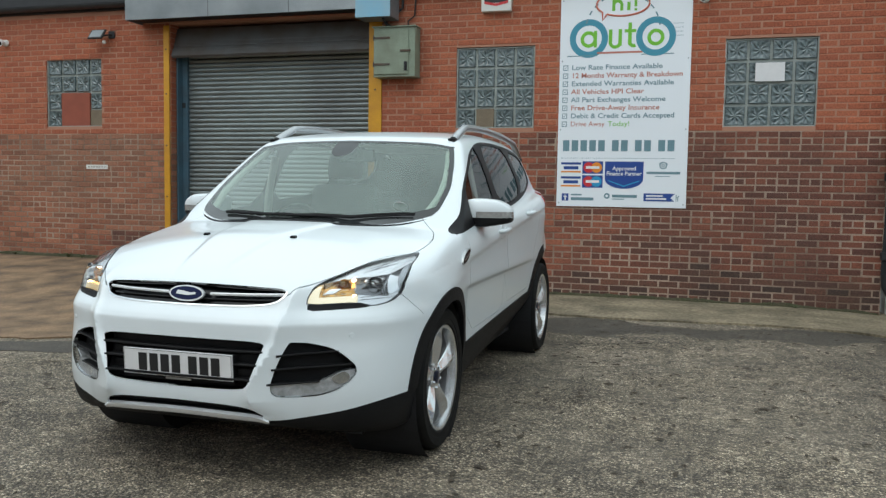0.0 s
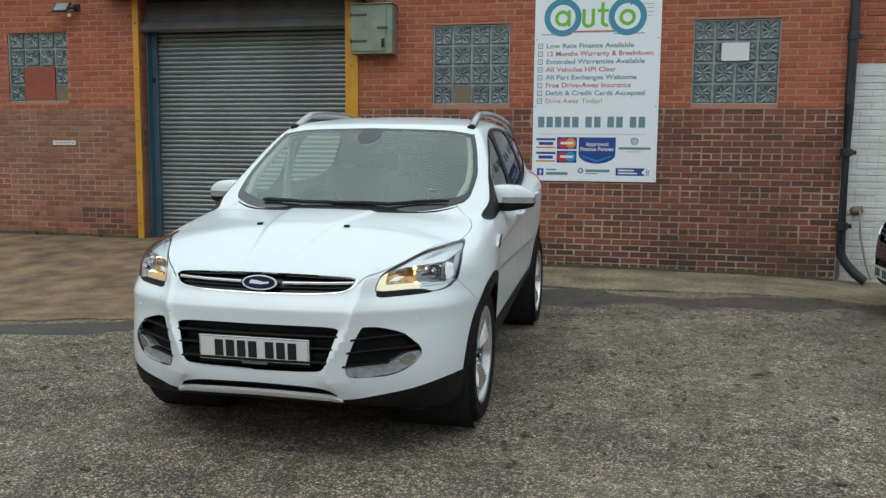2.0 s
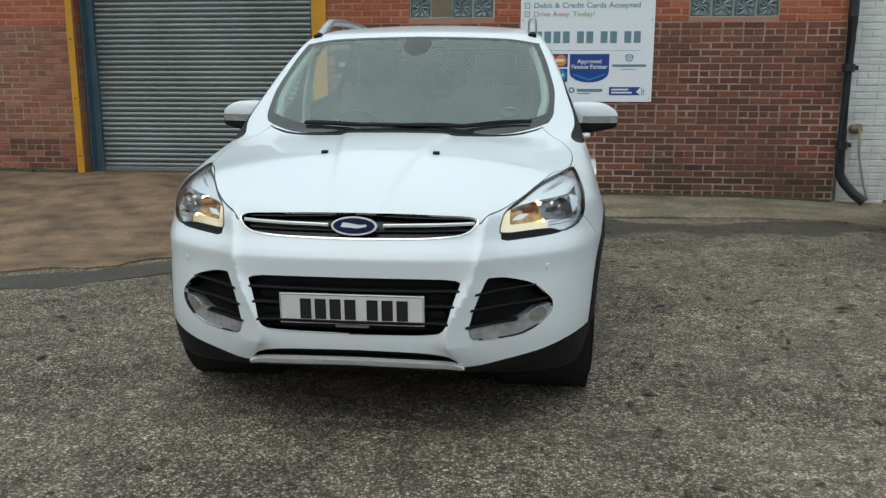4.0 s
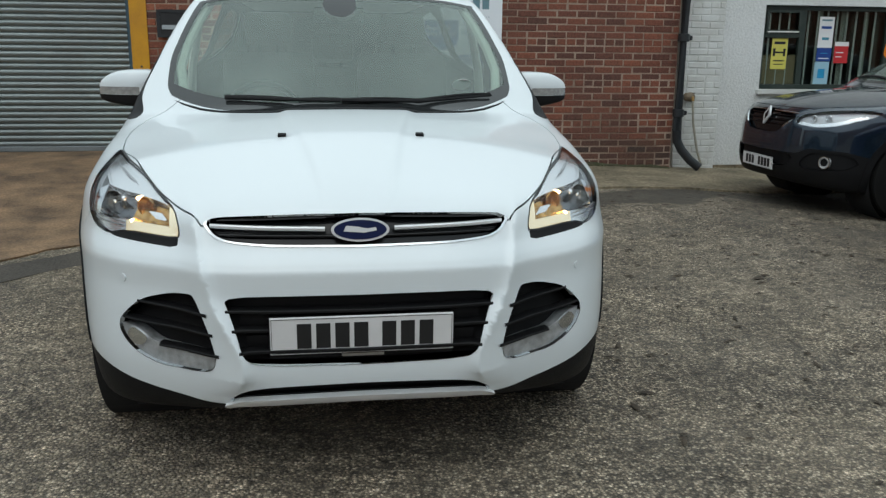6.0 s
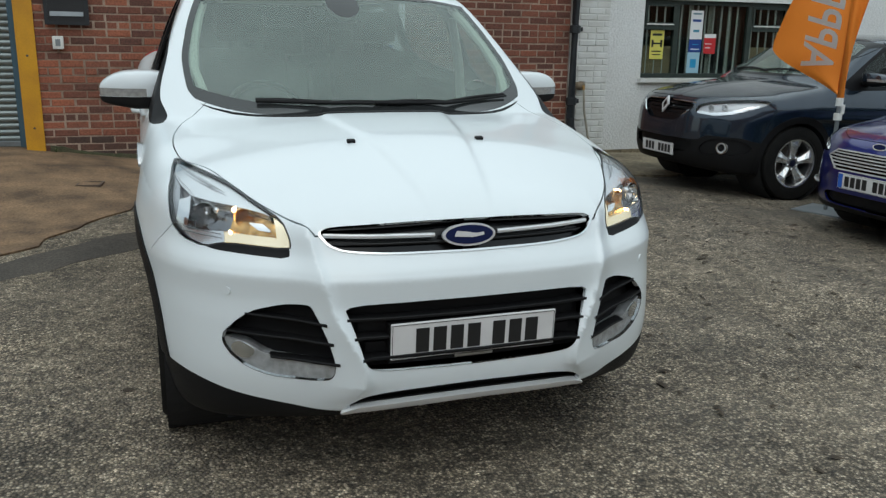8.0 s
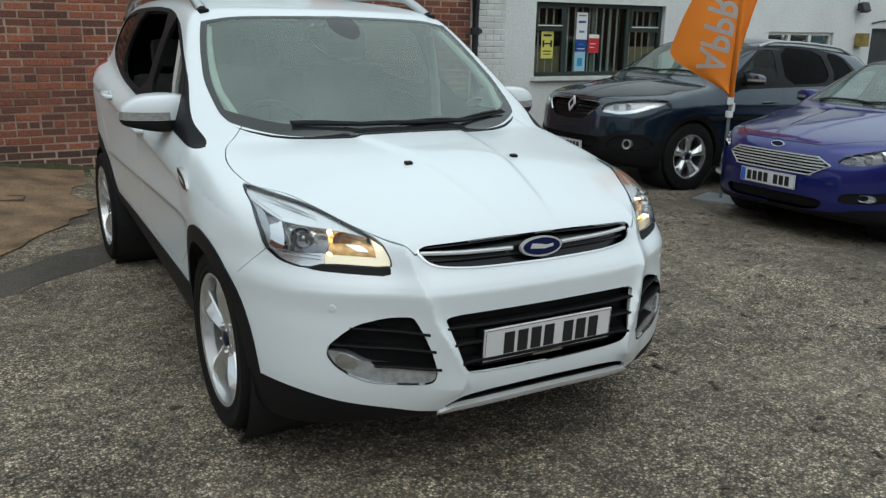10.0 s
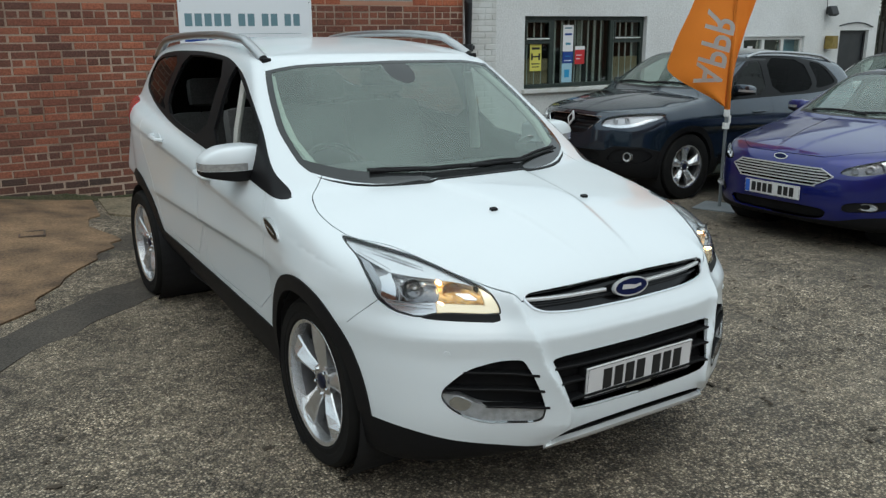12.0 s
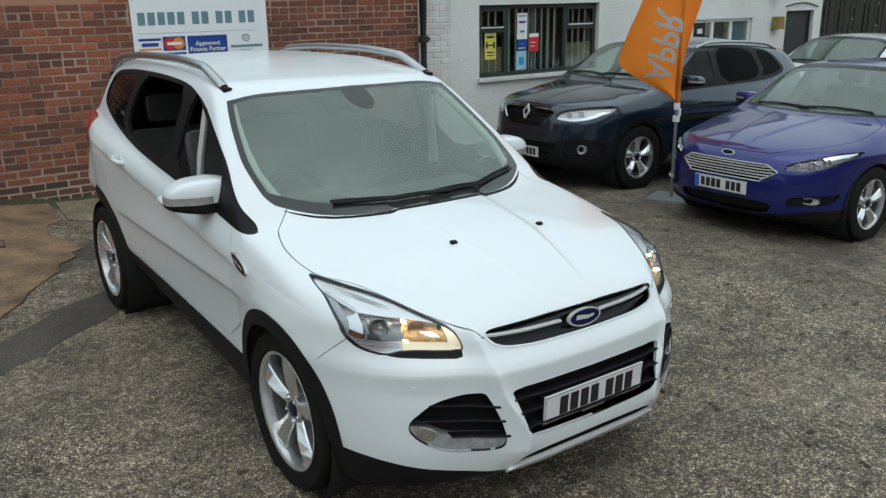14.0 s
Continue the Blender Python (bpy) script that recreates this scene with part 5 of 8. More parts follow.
    door_f = side_only([(1.345, 0.49), (1.345, 1.06), (1.66, 1.24), (2.02, 1.43), (2.29, 1.50), (2.29, 0.53), (2.20, 0.50)], 1)
    door_r = side_only([(2.29, 0.53), (2.29, 1.50), (3.40, 1.50), (3.38, 1.15), (3.36, 1.0), (3.20, 0.80), (3.12, 0.56), (3.05, 0.55)], 1)

    def bumper_line(x, y, z):
        line = y - (0.475 + 1.1 * (0.81 - z))
        return np.where((np.abs(x) > 0.6) & (z < 0.812) & (z > 0.70) & (y < 1.3), line, 9.0)
    lens_out = front_only(lamp, 0.95, 1)
    # name, where, material, lift, turned-in edge, hides what lies behind, label
    regions = [
        ("wheel_gap", lambda x, y, z: np.minimum(round_hole(0.93, 0.345, 0.382)(x, y, z), round_hole(3.62, 0.345, 0.408)(x, y, z)), None, 0, 0, False, ""),
        ("windscreen_edge", lambda x, y, z: np.maximum(screen_at(x, y, z), frit_at(x, y, z)), M_FRIT, 0.001, 0.006, True, "black printed windscreen border"),
        ("sensor_patch", lambda x, y, z: np.maximum(np.maximum(np.hypot(x / 0.075, (z - 1.505) / 0.060) - 1, y - 2.3) * 0.05, screen_at(x, y, z)), M_FRIT, 0.0, 0.0, True, "black sensor housing behind the glass"),
        ("windscreen", screen_at, M_GLASS, 0.0, 0.0, False, "clear windscreen reflecting grey sky"),
        ("open_window", lambda x, y, z: np.maximum(np.minimum(side_only(win_front, 1)(x, y, z), side_only(win_rear, 1)(x, y, z)), x), None, 0, 0, False, ""),
        ("front_window", side_only(win_front, 1), M_SIDEGLASS, -0.004, 0.0, False, "clear front door window"),
        ("rear_window", side_only(win_rear, 1), M_REARGLASS, -0.004, 0.0, False, "dark privacy glass"),
        ("quarter_window", side_only(win_quarter, 1), M_REARGLASS, -0.004, 0.0, False, "dark privacy glass"),
        ("window_trim", side_only(dlo, 2), M_PILLAR, 0.001, 0.012, True, "black window surround"),
        ("upper_grille", front_only(upper), None, 0, 0, False, ""),
        ("chrome_surround", front_only(frame_u), M_CHROME, 0.003, 0.016, True, "thin chrome surround"),
        ("lower_grille", front_only(lower), None, 0, 0, False, ""),
        ("fog_pocket", front_only(fog, 0.85, 1), None, 0, 0, False, ""),
        ("headlamp_lens", front_only(lamp, 0.95, 1), M_LENS, 0.002, 0.01, False, "clear headlamp lens"),
        ("headlamp_seal", lambda x, y, z: lens_out(x, y, z) - 0.0036, M_SEAL, -0.004, 0.012, True, "dark rubber lamp seal"),
        ("headlamp_foot", front_only(lamp_foot, 0.95, 1), M_TRIM, -0.002, 0.02, True, ""),
        ("lip_strip", front_only(lip), M_SILVERBAR, 0.010, 0.02, True, "satin silver skid strip"),
        ("lip_grille", front_only(lip_dark), M_TRIM, -0.030, 0.0, False, "black gap over the skid strip"),
        ("valance", valance, M_TRIM, 0.0, 0.014, True, "black textured lower bumper"),
        ("cladding", clad, M_TRIM, 0.006, 0.02, True, "black textured sill and arch cladding"),
        ("tail_lamp", side_only(tail_lamp, 1, 0.5), M_RED, 0.006, 0.02, True, "red tail lamp"),
        ("bonnet", bonnet_at, M_WHITE, 0.0, 0.014, True, "white bonnet"),
        ("front_door", door_f, M_WHITE, 0.0, 0.014, True, ""),
        ("rear_door", door_r, M_WHITE, 0.0, 0.014, True, ""),
    ]
    skin = build_shell(car, c, 0.022, regions, [bonnet_at, door_f, door_r, bumper_line], M_WHITE)
    field = skin.field

    def on_front(x, z, out=0.0):
        """Where the nose stands at a place across and up."""
        lo, hi = np.array([-0.2]), np.array([1.0])
        for _ in range(30):
            m = (lo + hi) / 2
            hit = field(np.array([x]), m, np.array([z])) < 0
            lo, hi = np.where(hit, lo, m), np.where(hit, m, hi)
        return float(hi[0]) - out

    def on_top(x, y):
        lo, hi = np.array([0.5]), np.array([2.0])
        for _ in range(30):
            m = (lo + hi) / 2
            hit = field(np.array([x]), np.array([y]), m) < 0
            lo, hi = np.where(hit, m, lo), np.where(hit, hi, m)
        return float(lo[0])

    def on_side(y, z):
        lo, hi = np.array([0.2]), np.array([1.2])
        for _ in range(30):
            m = (lo + hi) / 2
            hit = field(m, np.array([y]), np.array([z])) < 0
            lo, hi = np.where(hit, m, lo), np.where(hit, hi, m)
        return float(lo[0])

    def nose_sheet(name, region, deep, material, label="", rim=0.0):
        """A recessed copy of a part of the nose, with walls that reach forward to the body."""
        mid = skin.middle()
        pick = region(*mid) < 0
        sides = [pick] if np.abs(mid[0][pick]).min() < 0.06 else [pick & (mid[0] < 0), pick & (mid[0] > 0)]
        for some in sides:
            part(name, skin.patch(some, -deep, rim), material, car, label, smooth=True)

    # outlines of the lamp insides
    lens_in = front_only(lamp, 0.95, 1)

    def lamp_part(poly, corners=2):
        d = front_only(poly, 0.95, corners)
        return lambda x, y, z: np.maximum(d(x, y, z), lens_in(x, y, z) + 0.002)
    wing_in = lamp_part([(0.815, 0.950), (0.806, 0.935), (0.794, 0.917), (0.768, 0.896), (0.714, 0.889), (0.659, 0.884), (0.589, 0.873), (0.548, 0.862), (0.52, 0.868), (0.58, 0.91), (0.70, 0.97), (0.80, 0.98)], 0)
    side_in = lamp_part([(0.850, 0.950), (0.810, 0.938), (0.797, 0.917), (0.806, 0.880), (0.822, 0.822), (0.85, 0.82)], 0)
    box_in = lamp_part([(0.804, 0.881), (0.770, 0.893), (0.792, 0.806), (0.820, 0.823)], 0)
    dark_in = lamp_part([(0.767, 0.892), (0.660, 0.881), (0.690, 0.816), (0.790, 0.805)], 0)
    amber_in = lamp_part([(0.658, 0.881), (0.688, 0.813), (0.554, 0.807), (0.554, 0.862), (0.589, 0.871)], 0)
    glow_in = lamp_part([(0.690, 0.811), (0.552, 0.805), (0.552, 0.868), (0.52, 0.87), (0.50, 0.765), (0.692, 0.782)], 0)
    foot_in = lamp_part([(0.825, 0.822), (0.790, 0.803), (0.692, 0.814), (0.694, 0.775), (0.75, 0.755), (0.83, 0.785)], 0)
    chip_in = lamp_part([(0.628, 0.850), (0.585, 0.848), (0.566, 0.822), (0.604, 0.826)], 0)
    fog_all = front_only(fog, 0.85, 1)
    fog_clear = front_only([(0.76, 0.512), (0.700, 0.510), (0.656, 0.503), (0.605, 0.470), (0.52, 0.462), (0.38, 0.456), (0.38, 0.36), (0.76, 0.36)], 0.9, 1)
    fog_in = lambda x, y, z: np.maximum(fog_clear(x, y, z), fog_all(x, y, z) + 0.0015)
    fog_round = lambda x, y, z: np.maximum(np.hypot((np.abs(x) - 0.660) / 1.2, z - 0.478) - 0.026, fog_in(x, y, z) + 0.003)
    for d in (wing_in, side_in, box_in, dark_in, amber_in, foot_in, glow_in, chip_in, fog_in, fog_round):
        skin.cut(d)

    def nose_part(name, d, lift, rim, material, parent, side, label=""):
        mid = skin.middle()
        return part(name, skin.patch((d(*mid) < 0) & (mid[0] * side > 0), lift, rim), material, parent, label, smooth=True)
    # grilles: a black pocket, and the bars in it
    nose_sheet("upper_grille_pocket", front_only(upper), 0.035, M_GLOSSBLACK, "gloss black grille", -0.037)
    nose_sheet("lower_grille_pocket", front_only(lower), 0.055, M_TRIM, "black lower grille", -0.057)
    nose_sheet("fog_lamp_pocket", front_only(fog, 0.85, 1), 0.05, M_TRIM, "black fog lamp pocket", -0.052)

    def nose_bar(x0, x1, z0, z1, half, out, deep=0.012, n=12, side=1, taper=0.0):
        """A bar that follows the nose across from x0 to x1."""
        verts = []
        for k in range(n + 1):
            t = k / n
            x, z = x0 + (x1 - x0) * t, z0 + (z1 - z0) * t
            y = on_front(x, z) - out
            h = half * (1 - taper * t)
            verts += [(side * x, y + deep, z - h), (side * x, y + 0.002, z - h), (side * x, y, z - h * 0.5), (side * x, y, z + h * 0.5), (side * x, y + 0.002, z + h), (side * x, y + deep, z + h)]
        faces = []
        for k in range(n):
            for j in range(5):
                f = (k * 6 + j, k * 6 + 6 + j, k * 6 + 7 + j, k * 6 + 1 + j)
                faces.append(f if side < 0 else f[::-1])
        return verts, faces
    for side in (-1, 1):
        part("grille_bar", nose_bar(0.10, 0.425, 0.808, 0.815, 0.0060, -0.010, 0.014, side=side), M_SILVERBAR, car, "chrome grille bar", smooth=True)
        part("grille_header", nose_bar(0.0, 0.435, 0.848, 0.836, 0.009, -0.010, 0.03, side=side), M_GLOSSBLACK, car)
        part("grille_slat", nose_bar(0.0, 0.40, 0.785, 0.790, 0.004, -0.022, 0.014, side=side), M_GLOSSBLACK, car)
        for z in (0.588, 0.535, 0.475):
            part("lower_grille_slat", nose_bar(0.0, 0.386 - (0.60 - z) * 0.33, z, z + 0.002, 0.005, 0.001, 0.045, side=side), M_TRIM, car, smooth=True)
            part("lower_grille_slat", nose_bar(0.0, 0.365 - (0.60 - z) * 0.3, z + 0.022, z + 0.024, 0.016, -0.034, 0.01, side=side), M_TRIM, car, smooth=True)
        for z, x0, x1 in ((0.576, 0.436, 0.648), (0.520, 0.420, 0.698), (0.460, 0.404, 0.585)):
            part("fog_grille_slat", nose_bar(x0, x1, z, z + (0.012 if z > 0.5 else 0.006), 0.0045, 0.005, 0.045, side=side, taper=0.3), M_TRIM, car, smooth=True)
        # fog and turn lamp: a clear lens over a bright bowl
        nose_part("fog_lamp_bowl", fog_in, -0.009, 0.04, M_FACET, car, side)
        nose_part("fog_bulb_bowl", fog_round, -0.005, 0.006, M_CHROME, car, side)
        nose_part("fog_lamp_lens", fog_in, 0.001, 0.008, M_LENS, car, side, "clear fog lamp lens")
        # headlamp: bowl, wing, and the lit parts
        lampo = nose_part("headlamp", front_only(lamp, 0.95, 1), -0.040, -0.041, M_LAMPBLACK, car, side, "headlamp with lit amber corner")
        nose_part("lamp_wing", wing_in, -0.010, 0.03, M_LAMPWING, lampo, side, "bright silver reflector")
        for (x0, z0), (x1, z1) in (((0.700, 0.9130), (0.786, 0.9470)), ((0.685, 0.9080), (0.760, 0.9400)), ((0.668, 0.9030), (0.735, 0.9330)), ((0.762, 0.8975), (0.803, 0.9330))):
            part("wing_line", nose_bar(x0, x1, z0, z1, 0.0011, -0.0085, 0.004, 10, side), M_LAMPLINE, lampo)
        nose_part("side_reflector", side_in, -0.014, 0.02, M_LAMPGREY, lampo, side, "grey side reflector")
        nose_part("lamp_bezel", box_in, -0.008, 0.03, M_CHROME, lampo, side, "chrome bezel")
        nose_part("lamp_pocket", dark_in, -0.036, 0.006, M_CUTCHROME, lampo, side, "cut chrome lamp pocket")
        nose_part("sidelight_reflector", amber_in, -0.030, 0.006, M_WARMBOWL, lampo, side, "reflector with amber bulb glow in its colour")
        nose_part("sidelight_chip", chip_in, -0.024, 0.004, M_REFLECTOR, lampo, side, "bright reflector facet")
        nose_part("sidelight_strip", glow_in, -0.010, 0.024, M_GLOW, lampo, side, "glowing amber strip")
        nose_part("lamp_light_strip", foot_in, -0.012, 0.02, M_LAMPWING, lampo, side)
        for z0, z1 in ((0.8010, 0.8090), (0.7905, 0.7960)):
            part("strip_line", nose_bar(0.696, 0.800, z0, z1, 0.0012, -0.0105, 0.004, 10, side), M_LAMPLINE, lampo)
        # main reflector: flutes round a bulb
        for xb, zb, rr in ((0.728, 0.848, 0.037), (0.622, 0.846, 0.030)):
            warm = xb < 0.7
            yb = on_front(xb, zb) + 0.036
            bowl = part("lamp_bowl", moved(lathe([(-0.008, rr), (-0.010, rr * 0.96), (0.004, rr * 0.82), (0.022, rr * 0.5), (0.030, 0.0005)], 16, "y"), pose(side * xb, yb, zb, 0, 0, side * 26)), M_WARMBOWL if warm else M_BOWL, lampo, "bowl with amber bulb glow in its colour" if warm else "dark fluted chrome bowl")
        # second M_BULB bead is a bright spot on the reflector, made to glow
        for xb, zb, rr, m in ((0.728, 0.852, 0.008, M_CHROME), (0.652, 0.866, 0.007, M_BULB), (0.668, 0.806, 0.0055, M_BULB), (0.700, 0.862, 0.010, M_REFLECTOR), (0.752, 0.868, 0.006, M_REFLECTOR)):
            yb = on_front(xb, zb) + 0.018
            part("bulb", moved(lathe([(-0.010, 0.0005), (-0.007, rr * 0.7), (0.0, rr), (0.008, rr * 0.8), (0.02, rr * 0.6)], 14, "y"), pose(side * xb, yb, zb)), m, lampo, "glowing lamp spot" if m is M_BULB else "", smooth=True)
        # fender vent, handles, mirror, wiper, rail
        x = on_side(1.225, 0.915)
        leaf = [(-0.080, -0.006), (-0.060, 0.014), (-0.02, 0.026), (0.035, 0.029), (0.075, 0.022), (0.082, 0.010), (0.055, -0.012), (0.02, -0.024), (-0.03, -0.026), (-0.065, -0.020)]
        vent = part("fender_vent", moved(prism(rounded(leaf, 1).tolist(), -0.0105, 0.0105, "x"), pose(side * x, 1.225, 0.915, 16)), M_SATIN, car, "chrome-edged side vent")
        part("vent_mouth", moved(prism((0.86 * rounded(leaf, 1)).tolist(), -0.012, 0.012, "x"), pose(side * x, 1.225, 0.915, 16)), M_GLOSSBLACK, vent)
        part("vent_bar", moved(box(-0.0132, 0.0132, -0.042, 0.05, -0.004, 0.002, 0.001), pose(side * x, 1.225, 0.915, 16)), M_CHROME, vent)
        for y, z in ((2.13, 1.008), (2.98, 1.098)):
            x = on_side(y, z)
            bar = [(side * (x - 0.004), y - 0.10, z), (side * (x + 0.026), y - 0.07, z + 0.003), (side * (x + 0.030), y, z + 0.006), (side * (x + 0.026), y + 0.07, z + 0.010), (side * (x - 0.004), y + 0.10, z + 0.012)]
            part("door_handle", tube(bar, [0.012, 0.014, 0.014, 0.014, 0.012], 10), M_WHITE, car, smooth=True)
            part("handle_cup", moved(lathe([(-0.004, 0.045), (0.001, 0.043), (0.0015, 0.0005)], 20), pose(side * x, y - 0.02, z - 0.004, 0, 0, 0 if side > 0 else 180)), M_WHITE, car, smooth=True)
        build_mirror(car, side, M_WHITE, pose(side * 0.912, 1.655, 1.112), 1.30)
        rail_pts = []
        for t in np.linspace(0, 1, 17):
            y = 2.02 + 2.00 * t
            xr = 0.600 - 0.012 * t
            lift = 0.058 * min(1, math.sin(math.pi * min(max(t, 0.0), 1.0)) * 2.6) if 0 < t < 1 else 0.0
            rail_pts.append((side * xr, y, on_top(xr, y) + lift - 0.004))
        part("roof_rail", tube(rail_pts, [0.025] * 17, 10, 0.9), M_SATIN, car, "satin silver roof rail", smooth=True)
        for k in (0, -1):
            p = rail_pts[k]
            part("rail_foot", box(p[0] - 0.022, p[0] + 0.022, p[1] - 0.05, p[1] + 0.05, p[2] - 0.02, p[2] + 0.008, 0.006), M_TRIM, car)
        part("washer_jet", moved(box(-0.014, 0.014, -0.010, 0.012, -0.002, 0.010, 0.004), pose(side * 0.232, 0.625, on_top(0.232, 0.625), 12)), M_TRIM, car, "black washer jet")
        xs, zs = 0.690, 0.650
        part("parking_sensor", moved(lathe([(-0.003, 0.0005), (-0.003, 0.011), (0.004, 0.0125)], 18, "y"), pose(side * xs, on_front(xs, zs), zs, 0, 0, side * 42)), M_WHITE, car, smooth=True)
    # wipers lie along the foot of the screen
    for pts, n in (([(-0.47, 1.195), (-0.2, 1.115), (0.10, 1.095)], 1), ([(-0.02, 1.098), (0.30, 1.130), (0.61, 1.262)], 1)):
        rows = [(x, y, on_top(x, y) + 0.016) for x, y in pts]
        arm = part("wiper_arm", tube(rows, [0.009, 0.007, 0.005], 6), M_TRIM, car, smooth=True)
        blade = [(x, y + 0.022, on_top(x, y + 0.022) + 0.007) for x, y in [(pts[0][0] + (pts[-1][0] - pts[0][0]) * k / 8, np.interp(pts[0][0] + (pts[-1][0] - pts[0][0]) * k / 8, [p[0] for p in pts], [p[1] for p in pts])) for k in range(9)]]
        part("wiper_blade", tube([tuple(float(v) for v in b) for b in blade], 0.006, 6), M_LINER, arm)
    # scuttle below the glass
    cowl = [(x, 1.026 + 0.36 * x * x + 0.45 * x ** 4, on_top(x, 1.026 + 0.36 * x * x + 0.45 * x ** 4) - 0.004) for x in np.linspace(-0.70, 0.70, 21)]
    part("scuttle", tube([tuple(float(v) for v in p) for p in cowl], [0.016 - 0.013 * abs(k / 10 - 1) ** 4 for k in range(21)], 8, 0.6), M_TRIM, car, "black scuttle panel", smooth=True)
    number_plate(car, pose(0, on_front(0, 0.52) + 0.004, 0.5215, 4), ((-0.185, 4), (0.055, 3)))
    part("plate_holder", moved(box(-0.263, 0.263, 0.004, 0.05, -0.070, 0.052, 0.004), pose(0, on_front(0, 0.52) + 0.004, 0.5215, 4)), M_TRIM, car)
    part("dealer_strip", moved(box(-0.06, 0.06, 0.0, 0.006, -0.068, -0.060), pose(0, on_front(0, 0.52) + 0.003, 0.5215, 4)), M_SATIN, car)
    z = 0.810
    emblem = part("emblem", prism(oval(0.083, 0.034, 40), 0, 0.014), M_SILVERBAR, car, "blue oval emblem with chrome rim", at=pose(0, on_front(0, z) - 0.010, z, -12))
    part("emblem_field", prism(oval(0.075, 0.028, 40), -0.002, 0.006), M_BADGE, emblem)
    part("emblem_mark", prism([(-0.048, -0.004), (-0.040, 0.012), (-0.01, 0.009), (0.02, 0.003), (0.045, 0.006), (0.046, -0.003), (0.01, -0.009), (-0.025, -0.006)], -0.0035, 0.0), M_SILVERBAR, emblem)
    part("underside", box(-0.70, 0.70, 0.35, 4.3, 0.205, 0.23), M_LINER, car)
    for y in (0.93, 3.62):
        for side in (-1, 1):
            v, f = lathe([(side * 0.50, 0.02), (side * 0.50, 0.385), (side * 0.875, 0.385)], 40)
            part("wheel_arch_liner", moved((v, f), pose(0, y, 0.345)), M_LINER, car)
    add_wheels(car, (0.93, 3.62), 0.775, face=0.045)
    cabin_fittings(car, 1.62, 0.62, 0.66)
    for side in (-1, 1):
        rows = [(side * (float(post_at(z)) - 0.045), 1.075 + 0.45 * 0.4 + (z - 1.09) * 1.56 + 0.05, z) for z in (1.12, 1.22, 1.32, 1.42, 1.50)]
        part("pillar_trim", tube(rows, 0.020, 8), M_HEADLINE, car, "pale inner pillar trim", smooth=True)
        part("seat_belt", tube([(side * 0.735, 2.14, 1.02), (side * 0.715, 2.13, 1.22), (side * 0.665, 2.12, 1.46)], 0.034, 8, 0.5), M_HEADLINE, car, "pale belt and post trim", smooth=True)
    part("headlining", box(-0.52, 0.52, 2.05, 3.9, 1.555, 1.565, 0.004), M_HEADLINE, car)
    mirror = part("rear_view_mirror", moved(box(-0.12, 0.12, -0.02, 0.02, -0.04, 0.04, 0.018), pose(0, 1.93, 1.46, 10)), M_GLOSSBLACK, car, smooth=True)
    part("sensor_pod", box(-0.055, 0.055, 1.86, 1.96, 1.44, 1.515, 0.02), M_GLOSSBLACK, car)
    part("tax_disc", moved(lathe([(0, 0.0005), (0, 0.04), (0.002, 0.04)], 20, "y"), pose(0.50, 1.36, 1.165, 55)), M_PLATE, car)
    return car


def build_mirror(car, side, paint, m, scale=1.0):
    """A door mirror: painted cap, black foot, clear turn lamp; it points outwards along x."""
    def cap(x, y, z):
        x, y, z = side * x / scale, y / scale, z / scale
        tall = 0.080 - 0.06 * np.maximum(x + 0.02, 0) - 4.0 * np.maximum(x - 0.02, 0) ** 2 - 0.12 * np.maximum(-x - 0.05, 0)
        a = smax(z - tall, -z - 0.047 + 0.16 * np.maximum(x - 0.0, 0), 0.012)
        a = smax(a, y - 0.072, 0.010)
        a = smax(a, -y - 0.062 + 2.6 * (x + 0.03) ** 2 + np.where(z > 0.02, 3.5, 0.6) * (z - 0.02) ** 2, 0.014)
        return smax(a, np.abs(x + 0.005) - 0.116, 0.016) * scale
    skin = Skin(cap, (-0.24, -0.17, -0.15), (0.24, 0.17, 0.22), 0.009)
    foot = lambda x, y, z: z / scale + 0.004
    lamp = lambda x, y, z: np.maximum(np.abs(z / scale - 0.009) - 0.0125, np.maximum(-0.035 - side * x / scale, y / scale - 0.055))
    back = lambda x, y, z: 0.068 * scale - y
    for d in (foot, lamp, back):
        skin.cut(d)
    mid = skin.middle()
    is_back, is_lamp, is_foot = back(*mid) < 0, lamp(*mid) < 0, foot(*mid) < 0
    ob = new("door_mirror")
    ob.parent, ob.matrix_basis = car, m
    part("mirror_cap", skin.patch(~is_back & ~is_lamp & ~is_foot, 0, 0.01), paint, ob, smooth=True)
    part("turn_lamp", skin.patch(~is_back & is_lamp, -0.001, 0.0), M_LAMPLENS, ob, "clear turn lamp strip", smooth=True)
    part("mirror_base", skin.patch(~is_back & ~is_lamp & is_foot, 0, 0.01), M_TRIM, ob, "black mirror underside", smooth=True)
    part("mirror_glass", skin.patch(is_back, -0.006, 0.0), M_CHROME, ob, "mirror glass", smooth=True)
    part("mirror_arm", box(-side * 0.16 - 0.06, -side * 0.16 + 0.06, -0.045, 0.05, -0.055, -0.010, 0.012), M_TRIM, ob, smooth=True)


M_LAMPDARK = mat("dark_chrome", (0.16, 0.16, 0.17), 0.18, 0.8)
M_LAMPLENS = mat("pearl_lamp_lens", (0.36, 0.36, 0.36), 0.12, 0.4, coat=0.5, vary=0.6, scale=60, tint=(0.62, 0.62, 0.60))

